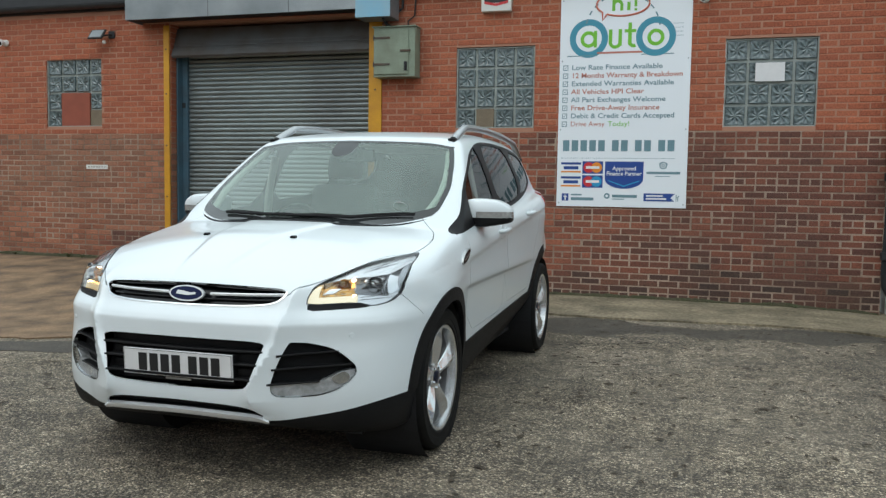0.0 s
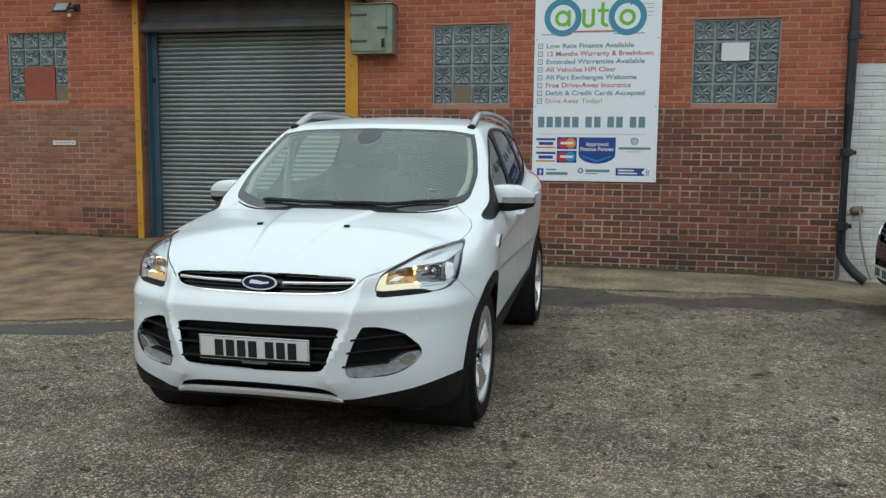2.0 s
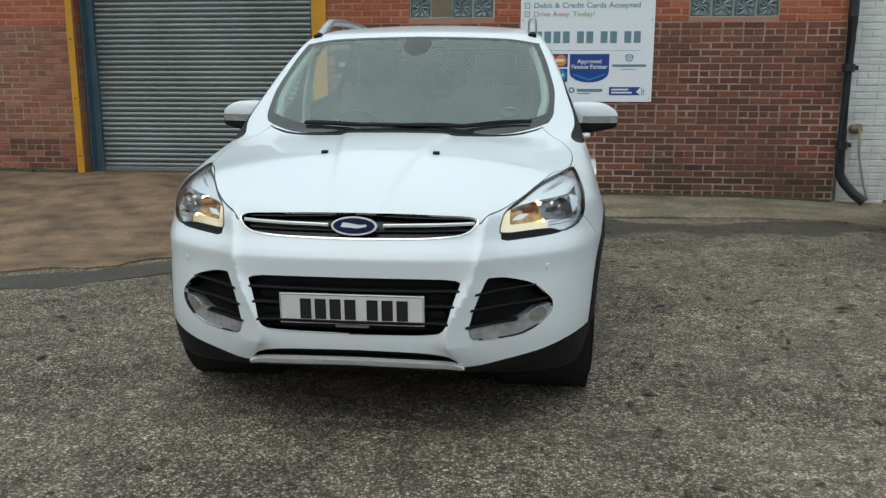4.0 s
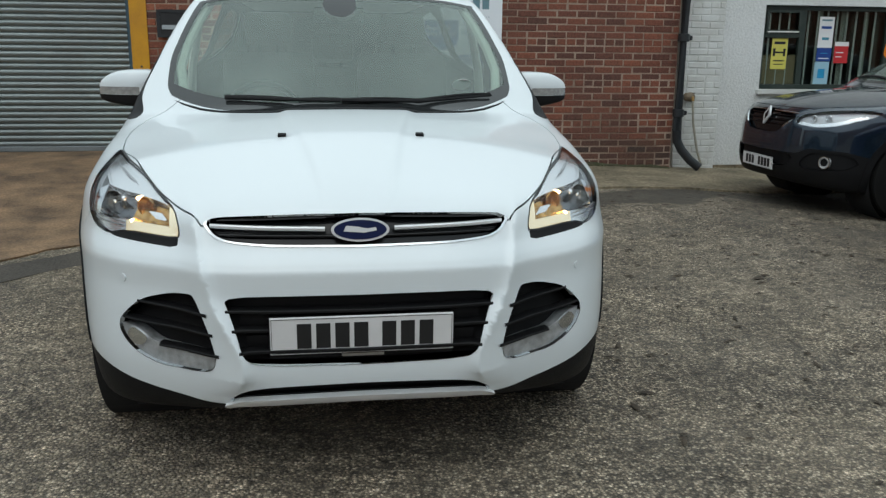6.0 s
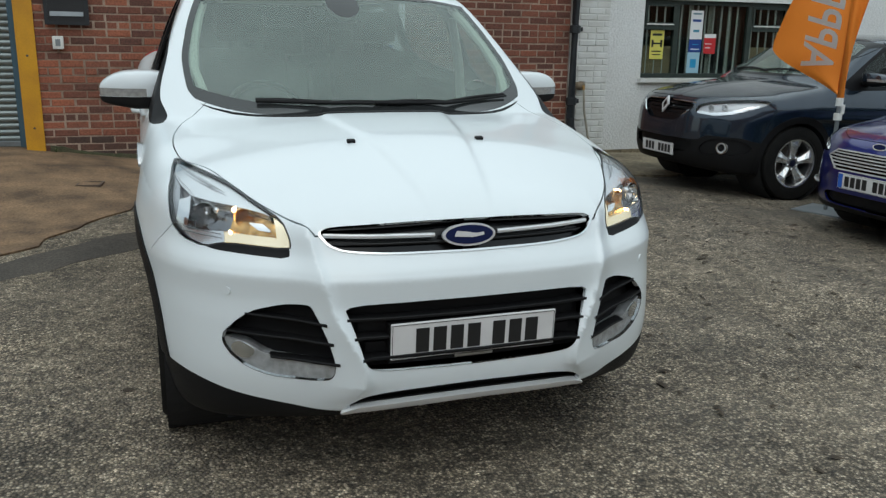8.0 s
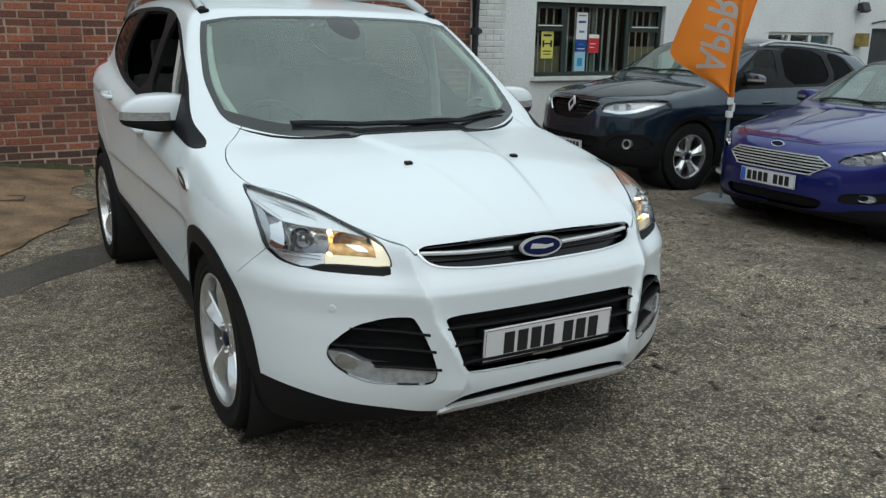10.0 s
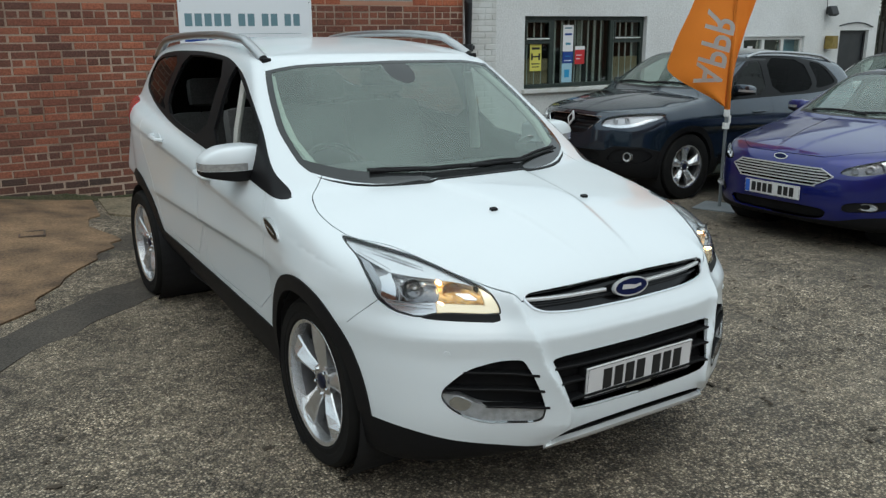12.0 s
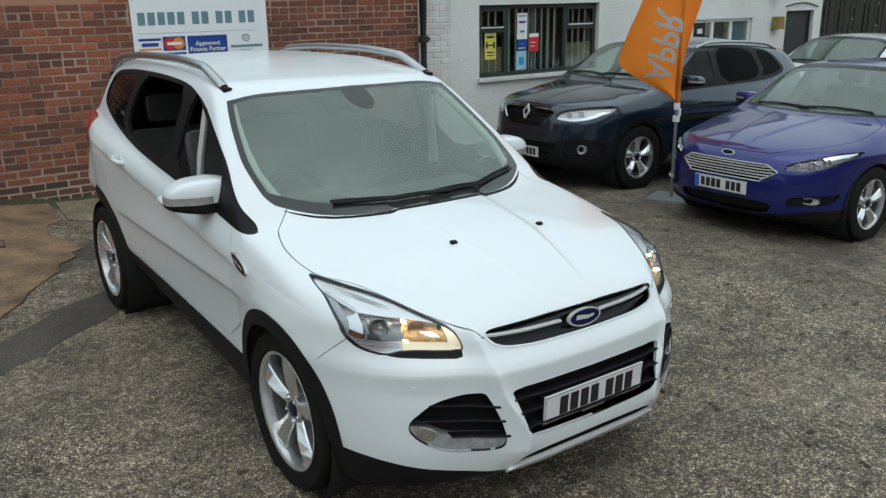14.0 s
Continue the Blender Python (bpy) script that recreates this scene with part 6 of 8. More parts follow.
CROSSOVER = dict(
    nose=[(0.18, 0.16), (0.28, 0.07), (0.40, 0.035), (0.55, 0.03), (0.70, 0.035), (0.82, 0.075), (0.90, 0.15), (0.98, 0.32)],
    sweep=[(0.0, 0.0), (0.3, 0.012), (0.5, 0.075), (0.65, 0.165), (0.75, 0.26), (0.83, 0.40), (0.89, 0.62), (0.93, 0.9)],
    bonnet=[(0.0, 0.83), (0.12, 0.905), (0.30, 0.965), (0.6, 1.03), (0.95, 1.075), (1.2, 1.09), (2.5, 1.09), (4.6, 1.10)], crown=0.14, edge=0.06, dome=0.006,
    plan=[(0.0, 0.82), (0.4, 0.87), (0.7, 0.905), (0.95, 0.918), (1.4, 0.90), (2.4, 0.90), (3.3, 0.912), (3.6, 0.918), (4.1, 0.89), (4.5, 0.84)],
    tuck=[(-0.72, 0.15), (-0.56, 0.06), (-0.40, 0.03), (-0.20, 0.03), (-0.05, 0.006), (0.0, 0.0), (0.06, 0.012), (0.14, 0.035), (0.22, 0.08), (0.30, 0.15)],
    crease=(0.84, 0.03), floor=0.21, lining=M_SEAT, fine=[((0.0, -0.1, 0.64), (0.90, 1.0, 0.925), 0.024, 0.014)],
    tail=[(0.2, 4.34), (0.35, 4.42), (0.6, 4.45), (0.9, 4.40), (1.1, 4.30), (1.35, 4.10), (1.52, 3.95), (1.65, 3.85)],
    roof=[(0.8, 1.30), (1.5, 1.47), (1.95, 1.555), (2.3, 1.590), (2.7, 1.60), (3.2, 1.585), (3.8, 1.53), (4.2, 1.47)], roof_crown=0.10,
    lean=[(0.9, 0.885), (1.05, 0.85), (1.3, 0.75), (1.48, 0.66), (1.56, 0.60), (1.66, 0.50)], taper=0.03,
    screen=[(0.7, 0.50), (1.08, 1.06), (1.3, 1.42), (1.5, 1.76), (1.65, 2.05)], screen_bow=0.36)

HATCHBACK = dict(
    nose=[(0.14, 0.14), (0.22, 0.06), (0.34, 0.03), (0.46, 0.025), (0.58, 0.035), (0.68, 0.065), (0.76, 0.13), (0.84, 0.30)],
    sweep=[(0.0, 0.0), (0.3, 0.015), (0.5, 0.085), (0.65, 0.18), (0.75, 0.29), (0.83, 0.44), (0.89, 0.68), (0.93, 0.95)],
    bonnet=[(0.0, 0.68), (0.10, 0.745), (0.22, 0.80), (0.5, 0.87), (0.85, 0.935), (1.15, 0.975), (2.5, 0.98), (4.5, 1.0)], crown=0.12, edge=0.06, dome=0.010,
    plan=[(0.0, 0.80), (0.4, 0.86), (0.7, 0.895), (0.95, 0.911), (1.4, 0.895), (2.4, 0.895), (3.3, 0.905), (3.6, 0.905), (4.0, 0.87), (4.4, 0.82)],
    tuck=[(-0.66, 0.15), (-0.50, 0.05), (-0.35, 0.03), (-0.18, 0.03), (-0.04, 0.006), (0.0, 0.0), (0.05, 0.012), (0.12, 0.04), (0.20, 0.09), (0.28, 0.16)],
    crease=(0.74, 0.05), floor=0.16, lining=M_SEAT, fine=[((0.0, -0.1, 0.48), (0.90, 1.0, 0.79), 0.024, 0.014)],
    tail=[(0.15, 4.24), (0.3, 4.33), (0.55, 4.36), (0.85, 4.32), (1.0, 4.25), (1.2, 4.05), (1.38, 3.86), (1.5, 3.72)],
    roof=[(0.7, 1.15), (1.4, 1.32), (1.95, 1.425), (2.3, 1.458), (2.7, 1.466), (3.2, 1.445), (3.7, 1.39), (4.1, 1.33)], roof_crown=0.09,
    lean=[(0.8, 0.875), (0.95, 0.84), (1.2, 0.735), (1.35, 0.655), (1.43, 0.59), (1.52, 0.50)], taper=0.035,
    screen=[(0.6, 0.48), (0.97, 1.06), (1.15, 1.40), (1.38, 1.82), (1.5, 2.06)], screen_bow=0.38)


def parked_car(name, label, c, paint, m, o):
    """A parked car from its body curves and a few outlines (o)."""
    car = thing(name, label, "car", m, group="parked cars")
    zb, zt, dash_y = o["belt"], o["head"], o["screen_y"]
    r = o["wheel"]
    y1, y2 = o["axles"]
    top = pchip([(0.0, zt - 0.015), (0.45, zt - 0.03), (0.62, zt - 0.07), (0.8, zt - 0.15)])

    def screen_at(x, y, z):
        a = np.abs(x)
        return np.maximum(np.maximum(dash_y + 0.42 * a * a - y, z - top(a)), np.maximum(a - (0.745 - 0.21 * (z - zb)), y - 2.35))

    def frit(x, y, z):
        s = screen_at(x, y, z)
        return np.maximum(s, -(s + 0.035))
    dlo = [(1.30, zb - 0.02), (2.3, zb + 0.03), (3.2, zb + 0.07), (3.62, zb + 0.14), (3.70, zb + 0.22), (3.45, zt - 0.10), (3.0, zt - 0.055), (2.4, zt - 0.035), (2.05, zt - 0.075), (1.7, zb + 0.24)]
    wf = [(1.66, zb + 0.03), (2.20, zb + 0.055), (2.22, zt - 0.06), (2.08, zt - 0.095), (1.75, zb + 0.24), (1.64, zb + 0.14)]
    wr = [(2.32, zb + 0.06), (3.0, zb + 0.09), (3.12, zb + 0.18), (3.02, zt - 0.075), (2.33, zt - 0.06)]
    wq = [(3.14, zb + 0.11), (3.56, zb + 0.17), (3.62, zb + 0.21), (3.42, zt - 0.12), (3.14, zt - 0.085), (3.22, zb + 0.2)]

    def hole(k):
        return lambda x, y, z: np.minimum(round_hole(y1, r, r + k)(x, y, z), round_hole(y2, r, r + k)(x, y, z))

    def clad(x, y, z):
        d = np.minimum(hole(0.09)(x, y, z), np.maximum(np.maximum(z - o["sill"], y1 - y), 0.5 - np.abs(x)))
        return np.maximum(d, 0.5 - np.abs(x))

    def bonnet_at(x, y, z):
        return np.maximum(inside(rounded(o["bonnet"], 2))(np.abs(x), y), o["bonnet_z"] - z)
    door_f = side_only([(1.38, o["sill"] + 0.03), (1.38, zb + 0.2), (2.27, zt), (2.27, o["sill"] + 0.03)], 1)
    door_r = side_only([(2.27, o["sill"] + 0.03), (2.27, zt), (3.35, zt), (3.28, 0.85), (3.1, 0.7), (3.02, o["sill"] + 0.03)], 1)
    lamp_at = front_only(o["lamp"], 1.0)
    regions = [
        ("wheel_gap", hole(0.03), None, 0, 0, False, ""),
        ("windscreen_edge", frit, M_GLOSSBLACK, 0.001, 0.005, True, "black windscreen border"),
        ("windscreen", screen_at, M_GLASS, 0, 0, False, "clear windscreen"),
        ("front_window", side_only(wf, 1), M_SIDEGLASS, -0.004, 0, False, "clear front window"),
        ("rear_window", side_only(wr, 1), M_PRIVACY, -0.004, 0, False, "dark rear window"),
        ("quarter_window", side_only(wq, 1), M_PRIVACY, -0.004, 0, False, "dark quarter window"),
        ("window_trim", side_only(dlo, 1), M_PILLAR, 0.001, 0.01, True, "black window surround"),
        ("headlamp_lens", lamp_at, M_LENS, 0.002, 0.01, False, "clear headlamp lens"),
        ("grille", front_only(o["grille"]), None, 0, 0, False, ""),
        ("lower_grille", front_only(o["lower"]), None, 0, 0, False, ""),
        ("fog_pocket", front_only(o["fog"]), M_TRIM, -0.012, -0.014, True, "black fog lamp pocket"),
    ]
    if o.get("clad"):
        regions.append(("cladding", clad, M_TRIM, 0.006, 0.02, True, "black arch and sill cladding"))
    chin = pchip(o["chin"])
    regions += [
        ("valance", lambda x, y, z: np.maximum(z - chin(np.abs(x)), y - y1), M_TRIM, 0.0, 0.012, True, "black lower bumper"),
        ("bonnet", bonnet_at, paint, 0, 0.012, True, ""),
        ("front_door", door_f, paint, 0, 0.012, True, ""),
        ("rear_door", door_r, paint, 0, 0.012, True, ""),
    ]
    skin = build_shell(car, c, 0.032, regions, [bonnet_at, door_f, door_r], paint)
    mid = skin.middle()

    def sheet(n, region, deep, material, lab="", side=0, rim=None):
        pick = region(*mid) < 0
        if side:
            pick &= mid[0] * side > 0
        return part(n, skin.patch(pick, -deep, -deep - 0.002 if rim is None else rim), material, car, lab, smooth=True)
    field = skin.field

    def front_y(x, z):
        lo, hi = -0.2, 1.1
        for _ in range(26):
            h = (lo + hi) / 2
            lo, hi = (lo, h) if field(np.array([x]), np.array([h]), np.array([z]))[0] < 0 else (h, hi)
        return hi

    def top_z(x, y):
        lo, hi = 0.4, 2.0
        for _ in range(26):
            h = (lo + hi) / 2
            lo, hi = (h, hi) if field(np.array([x]), np.array([y]), np.array([h]))[0] < 0 else (lo, h)
        return lo

    def side_x(y, z):
        lo, hi = 0.2, 1.2
        for _ in range(26):
            h = (lo + hi) / 2
            lo, hi = (h, hi) if field(np.array([h]), np.array([y]), np.array([z]))[0] < 0 else (lo, h)
        return lo

    def bar(x0, x1, z0, z1, half, out, material, lab="", deep=0.012):
        v, f, n = [], [], 14
        for k in range(n + 1):
            x, z = x0 + (x1 - x0) * k / n, z0 + (z1 - z0) * k / n
            y = front_y(abs(x), z) - out
            v += [(x, y + deep, z - half), (x, y, z - half * 0.6), (x, y, z + half * 0.6), (x, y + deep, z + half)]
        for k in range(n):
            for j in range(3):
                f.append((k * 4 + j, k * 4 + 4 + j, k * 4 + 5 + j, k * 4 + 1 + j))
        part("grille_bar", (v, f), material, car, lab, smooth=True)
    sheet("grille_pocket", front_only(o["grille"]), 0.03, M_GLOSSBLACK, "black grille")
    sheet("lower_grille_pocket", front_only(o["lower"]), 0.03, M_TRIM, "black lower grille")
    for b in o["bars"]:
        bar(*b)
    for side in (-1, 1):
        lamp = sheet("headlamp", lamp_at, 0.035, o.get("housing", M_LAMPBLACK), "clear headlamp with chrome bowls", side)
        for xb, zb2, rr in o["bowls"]:
            part("lamp_bowl", moved(lathe([(-0.012, rr), (-0.014, rr * 0.93), (0.0, rr * 0.8), (0.025, rr * 0.4), (0.028, 0.0005)], 22, "y"), pose(side * xb, front_y(xb, zb2) + 0.028, zb2, 0, 0, side * 28)), M_REFLECTOR, lamp, smooth=True)
        wing = inside(rounded(o["wing"], 1))
        pick = (lamp_at(*mid) < 0) & (mid[0] * side > 0) & (wing(np.abs(mid[0]), mid[2]) < 0)
        part("lamp_wing", skin.patch(pick, -0.012, 0.012), M_REFLECTOR, lamp, "bright lamp strip", smooth=True)
        fx, fz, fr = o["foglamp"]
        fy = front_y(fx, fz)
        part("fog_lamp", moved(lathe([(0.02, fr * 1.25), (-0.006, fr * 1.22), (-0.010, fr), (0.006, fr * 0.9), (0.016, fr * 0.5), (0.018, 0.0005)], 20, "y"), pose(side * fx, fy + 0.004, fz, 0, 0, side * 24) @ Matrix.Diagonal((o.get("fog_wide", 1.0), 1, 1 / o.get("fog_wide", 1.0) ** 0.4, 1))), M_FACET, car, "clear fog lamp", smooth=True)
        part("fog_ring", moved(lathe([(0.0, fr * 1.34), (-0.010, fr * 1.30), (-0.010, fr * 1.18), (0.0, fr * 1.16)], 24, "y"), pose(side * fx, fy + 0.002, fz, 0, 0, side * 24) @ Matrix.Diagonal((o.get("fog_wide", 1.0), 1, 1 / o.get("fog_wide", 1.0) ** 0.4, 1))), M_CHROME, car, "thin chrome ring", smooth=True)
        build_mirror(car, side, paint, pose(side * 0.95, o["mirror"][0], o["mirror"][1]))
        for y, z in ((2.02, zb - 0.13), (2.98, zb - 0.10)):
            x = side_x(y, z)
            part("door_handle", tube([(side * (x - 0.004), y - 0.10, z), (side * (x + 0.024), y - 0.07, z), (side * (x + 0.026), y + 0.07, z + 0.008), (side * (x - 0.004), y + 0.10, z + 0.01)], 0.013, 8), o.get("handle", paint), car, smooth=True)
        if o.get("rails"):
            pts = []
            for t in np.linspace(0, 1, 15):
                y = 2.05 + 1.65 * t
                lift = 0.045 * min(1, math.sin(math.pi * t) * 2.6) if 0 < t < 1 else 0
                pts.append((side * (0.62 - 0.04 * t), y, top_z(0.62 - 0.04 * t, y) + lift - 0.004))
            part("roof_rail", tube(pts, 0.016, 8), o["rails"], car, "roof rail", smooth=True)
        v, f = lathe([(side * 0.50, 0.02), (side * 0.50, r + 0.035), (side * 0.86, r + 0.035)], 32)
        for y in (y1, y2):
            part("wheel_arch_liner", moved((v, f), pose(0, y, r)), M_LINER, car)
    for pts in ([(-0.55, dash_y + 0.16), (0.05, dash_y + 0.05)], [(-0.05, dash_y + 0.055), (0.58, dash_y + 0.18)]):
        part("wiper", tube([(x, y, top_z(abs(x), y) + 0.014) for x, y in [(pts[0][0] + (pts[1][0] - pts[0][0]) * k / 6, pts[0][1] + (pts[1][1] - pts[0][1]) * k / 6) for k in range(7)]], 0.010, 6), M_LINER, car)
    pz = o["plate"]
    number_plate(car, pose(0, front_y(0.0, pz) - 0.010, pz, 4), o["plate_bars"], badge=o.get("band", False))
    ez, ea, eb = o["emblem"]
    em = part("emblem", prism(o.get("emblem_shape") or oval(ea, eb, 28), -0.006, 0.010), M_SILVERBAR, car, "chrome emblem", at=pose(0, front_y(0, ez) - 0.004, ez, -18))
    if o.get("emblem_shape"):
        part("emblem_field", prism([(0.55 * a, 0.55 * b) for a, b in o["emblem_shape"]], -0.008, 0.0), M_GLOSSBLACK, em)
    else:
        part("emblem_field", prism(oval(ea * 0.86, eb * 0.76, 28), -0.008, 0.0), M_BADGE, em)
    part("underside", box(-0.7, 0.7, 0.4, 4.0, c["floor"], c["floor"] + 0.02), M_LINER, car)
    add_wheels(car, (y1, y2), 0.775, r=r, rim=o["rim"], width=0.21, spokes=5, face=0.04)
    cabin_fittings(car, dash_y + 0.48, o["seat_z"], 0.64)
    return car


def build_parked_cars():
    tilt = math.degrees(math.atan(0.042))
    diamond = [(0.0, 0.085), (0.052, 0.0), (0.0, -0.085), (-0.052, 0.0)]
    crossover = dict(
        belt=1.04, head=1.555, screen_y=1.13, wheel=0.345, rim=0.222, axles=(0.95, 3.59), sill=0.42, clad=True,
        bonnet=[(-0.2, 0.06), (0.3, 0.08), (0.45, 0.18), (0.62, 0.36), (0.74, 0.60), (0.78, 0.90), (0.72, 1.30), (-0.2, 1.30)], bonnet_z=0.885,
        lamp=[(0.42, 0.755), (0.44, 0.835), (0.60, 0.878), (0.78, 0.908), (0.845, 0.90), (0.84, 0.845), (0.76, 0.772), (0.62, 0.735)],
        wing=[(0.44, 0.755), (0.62, 0.742), (0.76, 0.780), (0.835, 0.850), (0.815, 0.868), (0.73, 0.802), (0.60, 0.768), (0.46, 0.778)],
        bowls=((0.54, 0.812, 0.028), (0.64, 0.822, 0.030)),
        grille=[(-0.2, 0.865), (0.0, 0.865), (0.38, 0.838), (0.40, 0.79), (0.28, 0.705), (0.22, 0.66), (-0.2, 0.655)],
        lower=[(-0.2, 0.50), (0.42, 0.50), (0.47, 0.46), (0.38, 0.375), (-0.2, 0.375)], fog=[(0.60, 0.53), (0.80, 0.54), (0.84, 0.47), (0.80, 0.40), (0.55, 0.38), (0.52, 0.44)], foglamp=(0.70, 0.455, 0.040),
        chin=[(0.0, 0.50), (0.48, 0.51), (0.6, 0.56), (0.78, 0.56), (0.9, 0.48)],
        bars=[(-0.37, 0.37, 0.815, 0.815, 0.006, -0.012, M_GLOSSBLACK), (-0.34, 0.34, 0.775, 0.775, 0.006, -0.012, M_GLOSSBLACK), (-0.30, 0.30, 0.735, 0.735, 0.006, -0.012, M_GLOSSBLACK), (-0.40, -0.06, 0.842, 0.850, 0.007, 0.002, M_CHROME), (0.06, 0.40, 0.850, 0.842, 0.007, 0.002, M_CHROME),
              (-0.42, -0.30, 0.815, 0.715, 0.008, 0.004, M_CHROME), (0.30, 0.42, 0.715, 0.815, 0.008, 0.004, M_CHROME)],
        mirror=(1.66, 1.13), rails=M_SATIN, plate=0.385, plate_bars=((-0.20, 3), (0.02, 4)), emblem=(0.80, 0.06, 0.08), emblem_shape=diamond, seat_z=0.60)
    gz = ground_z(2.9, 8.1)
    parked_car("grey_crossover_car", "slate grey metallic crossover parked along the white wall", CROSSOVER, M_GREYCAR, pose(2.07, 8.15, gz + 0.042 * 0.85, -tilt, 0, -90), crossover)
    hatch = dict(
        belt=0.93, head=1.425, screen_y=1.10, wheel=0.318, rim=0.212, axles=(0.90, 3.55), sill=0.30, clad=False,
        bonnet=[(-0.2, 0.10), (0.3, 0.12), (0.45, 0.21), (0.62, 0.40), (0.72, 0.62), (0.77, 0.90), (0.72, 1.28), (-0.2, 1.28)], bonnet_z=0.735,
        lamp=[(0.50, 0.62), (0.53, 0.668), (0.66, 0.72), (0.80, 0.77), (0.86, 0.775), (0.845, 0.72), (0.76, 0.645), (0.62, 0.608)],
        wing=[(0.70, 0.735), (0.80, 0.765), (0.85, 0.768), (0.82, 0.735), (0.74, 0.705)], bowls=((0.585, 0.648, 0.030), (0.665, 0.665, 0.034), (0.745, 0.690, 0.030)),
        grille=[(-0.2, 0.652), (0.0, 0.652), (0.385, 0.649), (0.475, 0.594), (0.40, 0.530), (0.33, 0.512), (-0.2, 0.505)],
        lower=[(-0.2, 0.345), (0.42, 0.345), (0.46, 0.30), (0.40, 0.245), (-0.2, 0.245)], fog=[(0.56, 0.40), (0.76, 0.42), (0.83, 0.44), (0.80, 0.35), (0.55, 0.32)], foglamp=(0.70, 0.378, 0.030), fog_wide=1.9,
        chin=[(0.0, 0.24), (0.48, 0.245), (0.7, 0.29), (0.9, 0.31)],
        bars=[(-0.40, 0.40, 0.628, 0.628, 0.006, 0.002, M_SILVERBAR, "chrome grille bar"), (-0.43, 0.43, 0.606, 0.606, 0.006, 0.002, M_SILVERBAR, "chrome grille bar"), (-0.44, 0.44, 0.583, 0.583, 0.006, 0.002, M_SILVERBAR, "chrome grille bar"),
              (-0.41, 0.41, 0.560, 0.560, 0.006, 0.002, M_SILVERBAR, "chrome grille bar"), (-0.38, 0.38, 0.537, 0.537, 0.006, 0.002, M_SILVERBAR, "chrome grille bar"), (-0.36, 0.36, 0.510, 0.510, 0.006, 0.004, M_SILVERBAR, "chrome grille surround"),
              (-0.385, 0.385, 0.648, 0.648, 0.007, 0.005, M_SILVERBAR, "chrome grille surround"), (0.375, 0.475, 0.648, 0.592, 0.007, 0.005, M_SILVERBAR, "chrome grille surround"), (-0.475, -0.375, 0.592, 0.648, 0.007, 0.005, M_SILVERBAR, "chrome grille surround"),
              (0.34, 0.475, 0.512, 0.595, 0.006, 0.004, M_SILVERBAR, "chrome grille surround"), (-0.475, -0.34, 0.595, 0.512, 0.006, 0.004, M_SILVERBAR, "chrome grille surround")],
        housing=M_LAMPDARK, mirror=(1.60, 1.02), plate=0.435, plate_bars=((-0.195, 4), (0.06, 3)), band=True, emblem=(0.705, 0.062, 0.026), seat_z=0.50)
    gz = ground_z(2.9, 5.5)
    parked_car("blue_hatchback_car", "deep blue metallic hatchback with wet bonnet", HATCHBACK, M_BLUECAR, pose(2.08, 5.56, gz + 0.042 * 0.85, -tilt, 0, -90), hatch)
    third = dict(crossover)
    third.update(rails=M_TRIM, emblem_shape=None, emblem=(0.74, 0.06, 0.03), clad=False)
    parked_car("white_estate_car", "white car with black roof rails behind the hatchback", CROSSOVER, M_WHITECAR, pose(6.95, 8.35, ground_z(7.8, 7.9) + 0.10, -tilt, 0, -90), third)

build_white_suv()
build_parked_cars()

# ---- on the brick wall ----
M_TEAL = mat("teal_print", (0.045, 0.26, 0.36), 0.45)
M_GREEN = mat("green_print", (0.16, 0.48, 0.03), 0.45)
M_SALMON = mat("salmon_print", (0.62, 0.17, 0.11), 0.45)
M_GREYTEXT = mat("slate_print", (0.14, 0.25, 0.29), 0.45)
M_REDTEXT = mat("brick_red_print", (0.50, 0.18, 0.13), 0.45)
M_NAVY = mat("navy_print", (0.012, 0.055, 0.26), 0.4)
M_ORANGEPRINT = mat("orange_print", (0.75, 0.25, 0.02), 0.4)
M_REDPRINT = mat("red_print", (0.55, 0.025, 0.03), 0.4)
M_CYANPRINT = mat("cyan_print", (0.02, 0.28, 0.52), 0.4)
M_WHITEPRINT = mat("white_print", (0.78, 0.78, 0.78), 0.4)
M_YELLOWPRINT = mat("yellow_print", (0.66, 0.60, 0.12), 0.4)
M_FLAG = mat("orange_flag_cloth", (0.80, 0.225, 0.015), 0.75, vary=0.25, scale=4, tint=(0.68, 0.17, 0.012), fine=0.06, fine_scale=300)


LAYER = [0]


def ring(r0, r1, cx, cz, y, n=36, a0=0.0, a1=2 * math.pi):
    v, f = [], []
    LAYER[0] = (LAYER[0] + 1) % 5
    y = y - 0.00016 * LAYER[0]
    for k in range(n + 1):
        a = a0 + (a1 - a0) * k / n
        v += [(cx + r0 * math.cos(a), y, cz + r0 * math.sin(a)), (cx + r1 * math.cos(a), y, cz + r1 * math.sin(a))]
    for k in range(n):
        f.append((2 * k, 2 * k + 1, 2 * k + 3, 2 * k + 2))
    return v, f


def plate_xz(poly, y):
    LAYER[0] = (LAYER[0] + 1) % 5
    y = y - 0.00016 * LAYER[0]
    return [(x, y, z) for x, z in poly], [tuple(range(len(poly)))]


def rect(x0, x1, z0, z1, y):
    return plate_xz([(x0, z0), (x1, z0), (x1, z1), (x0, z1)], y)


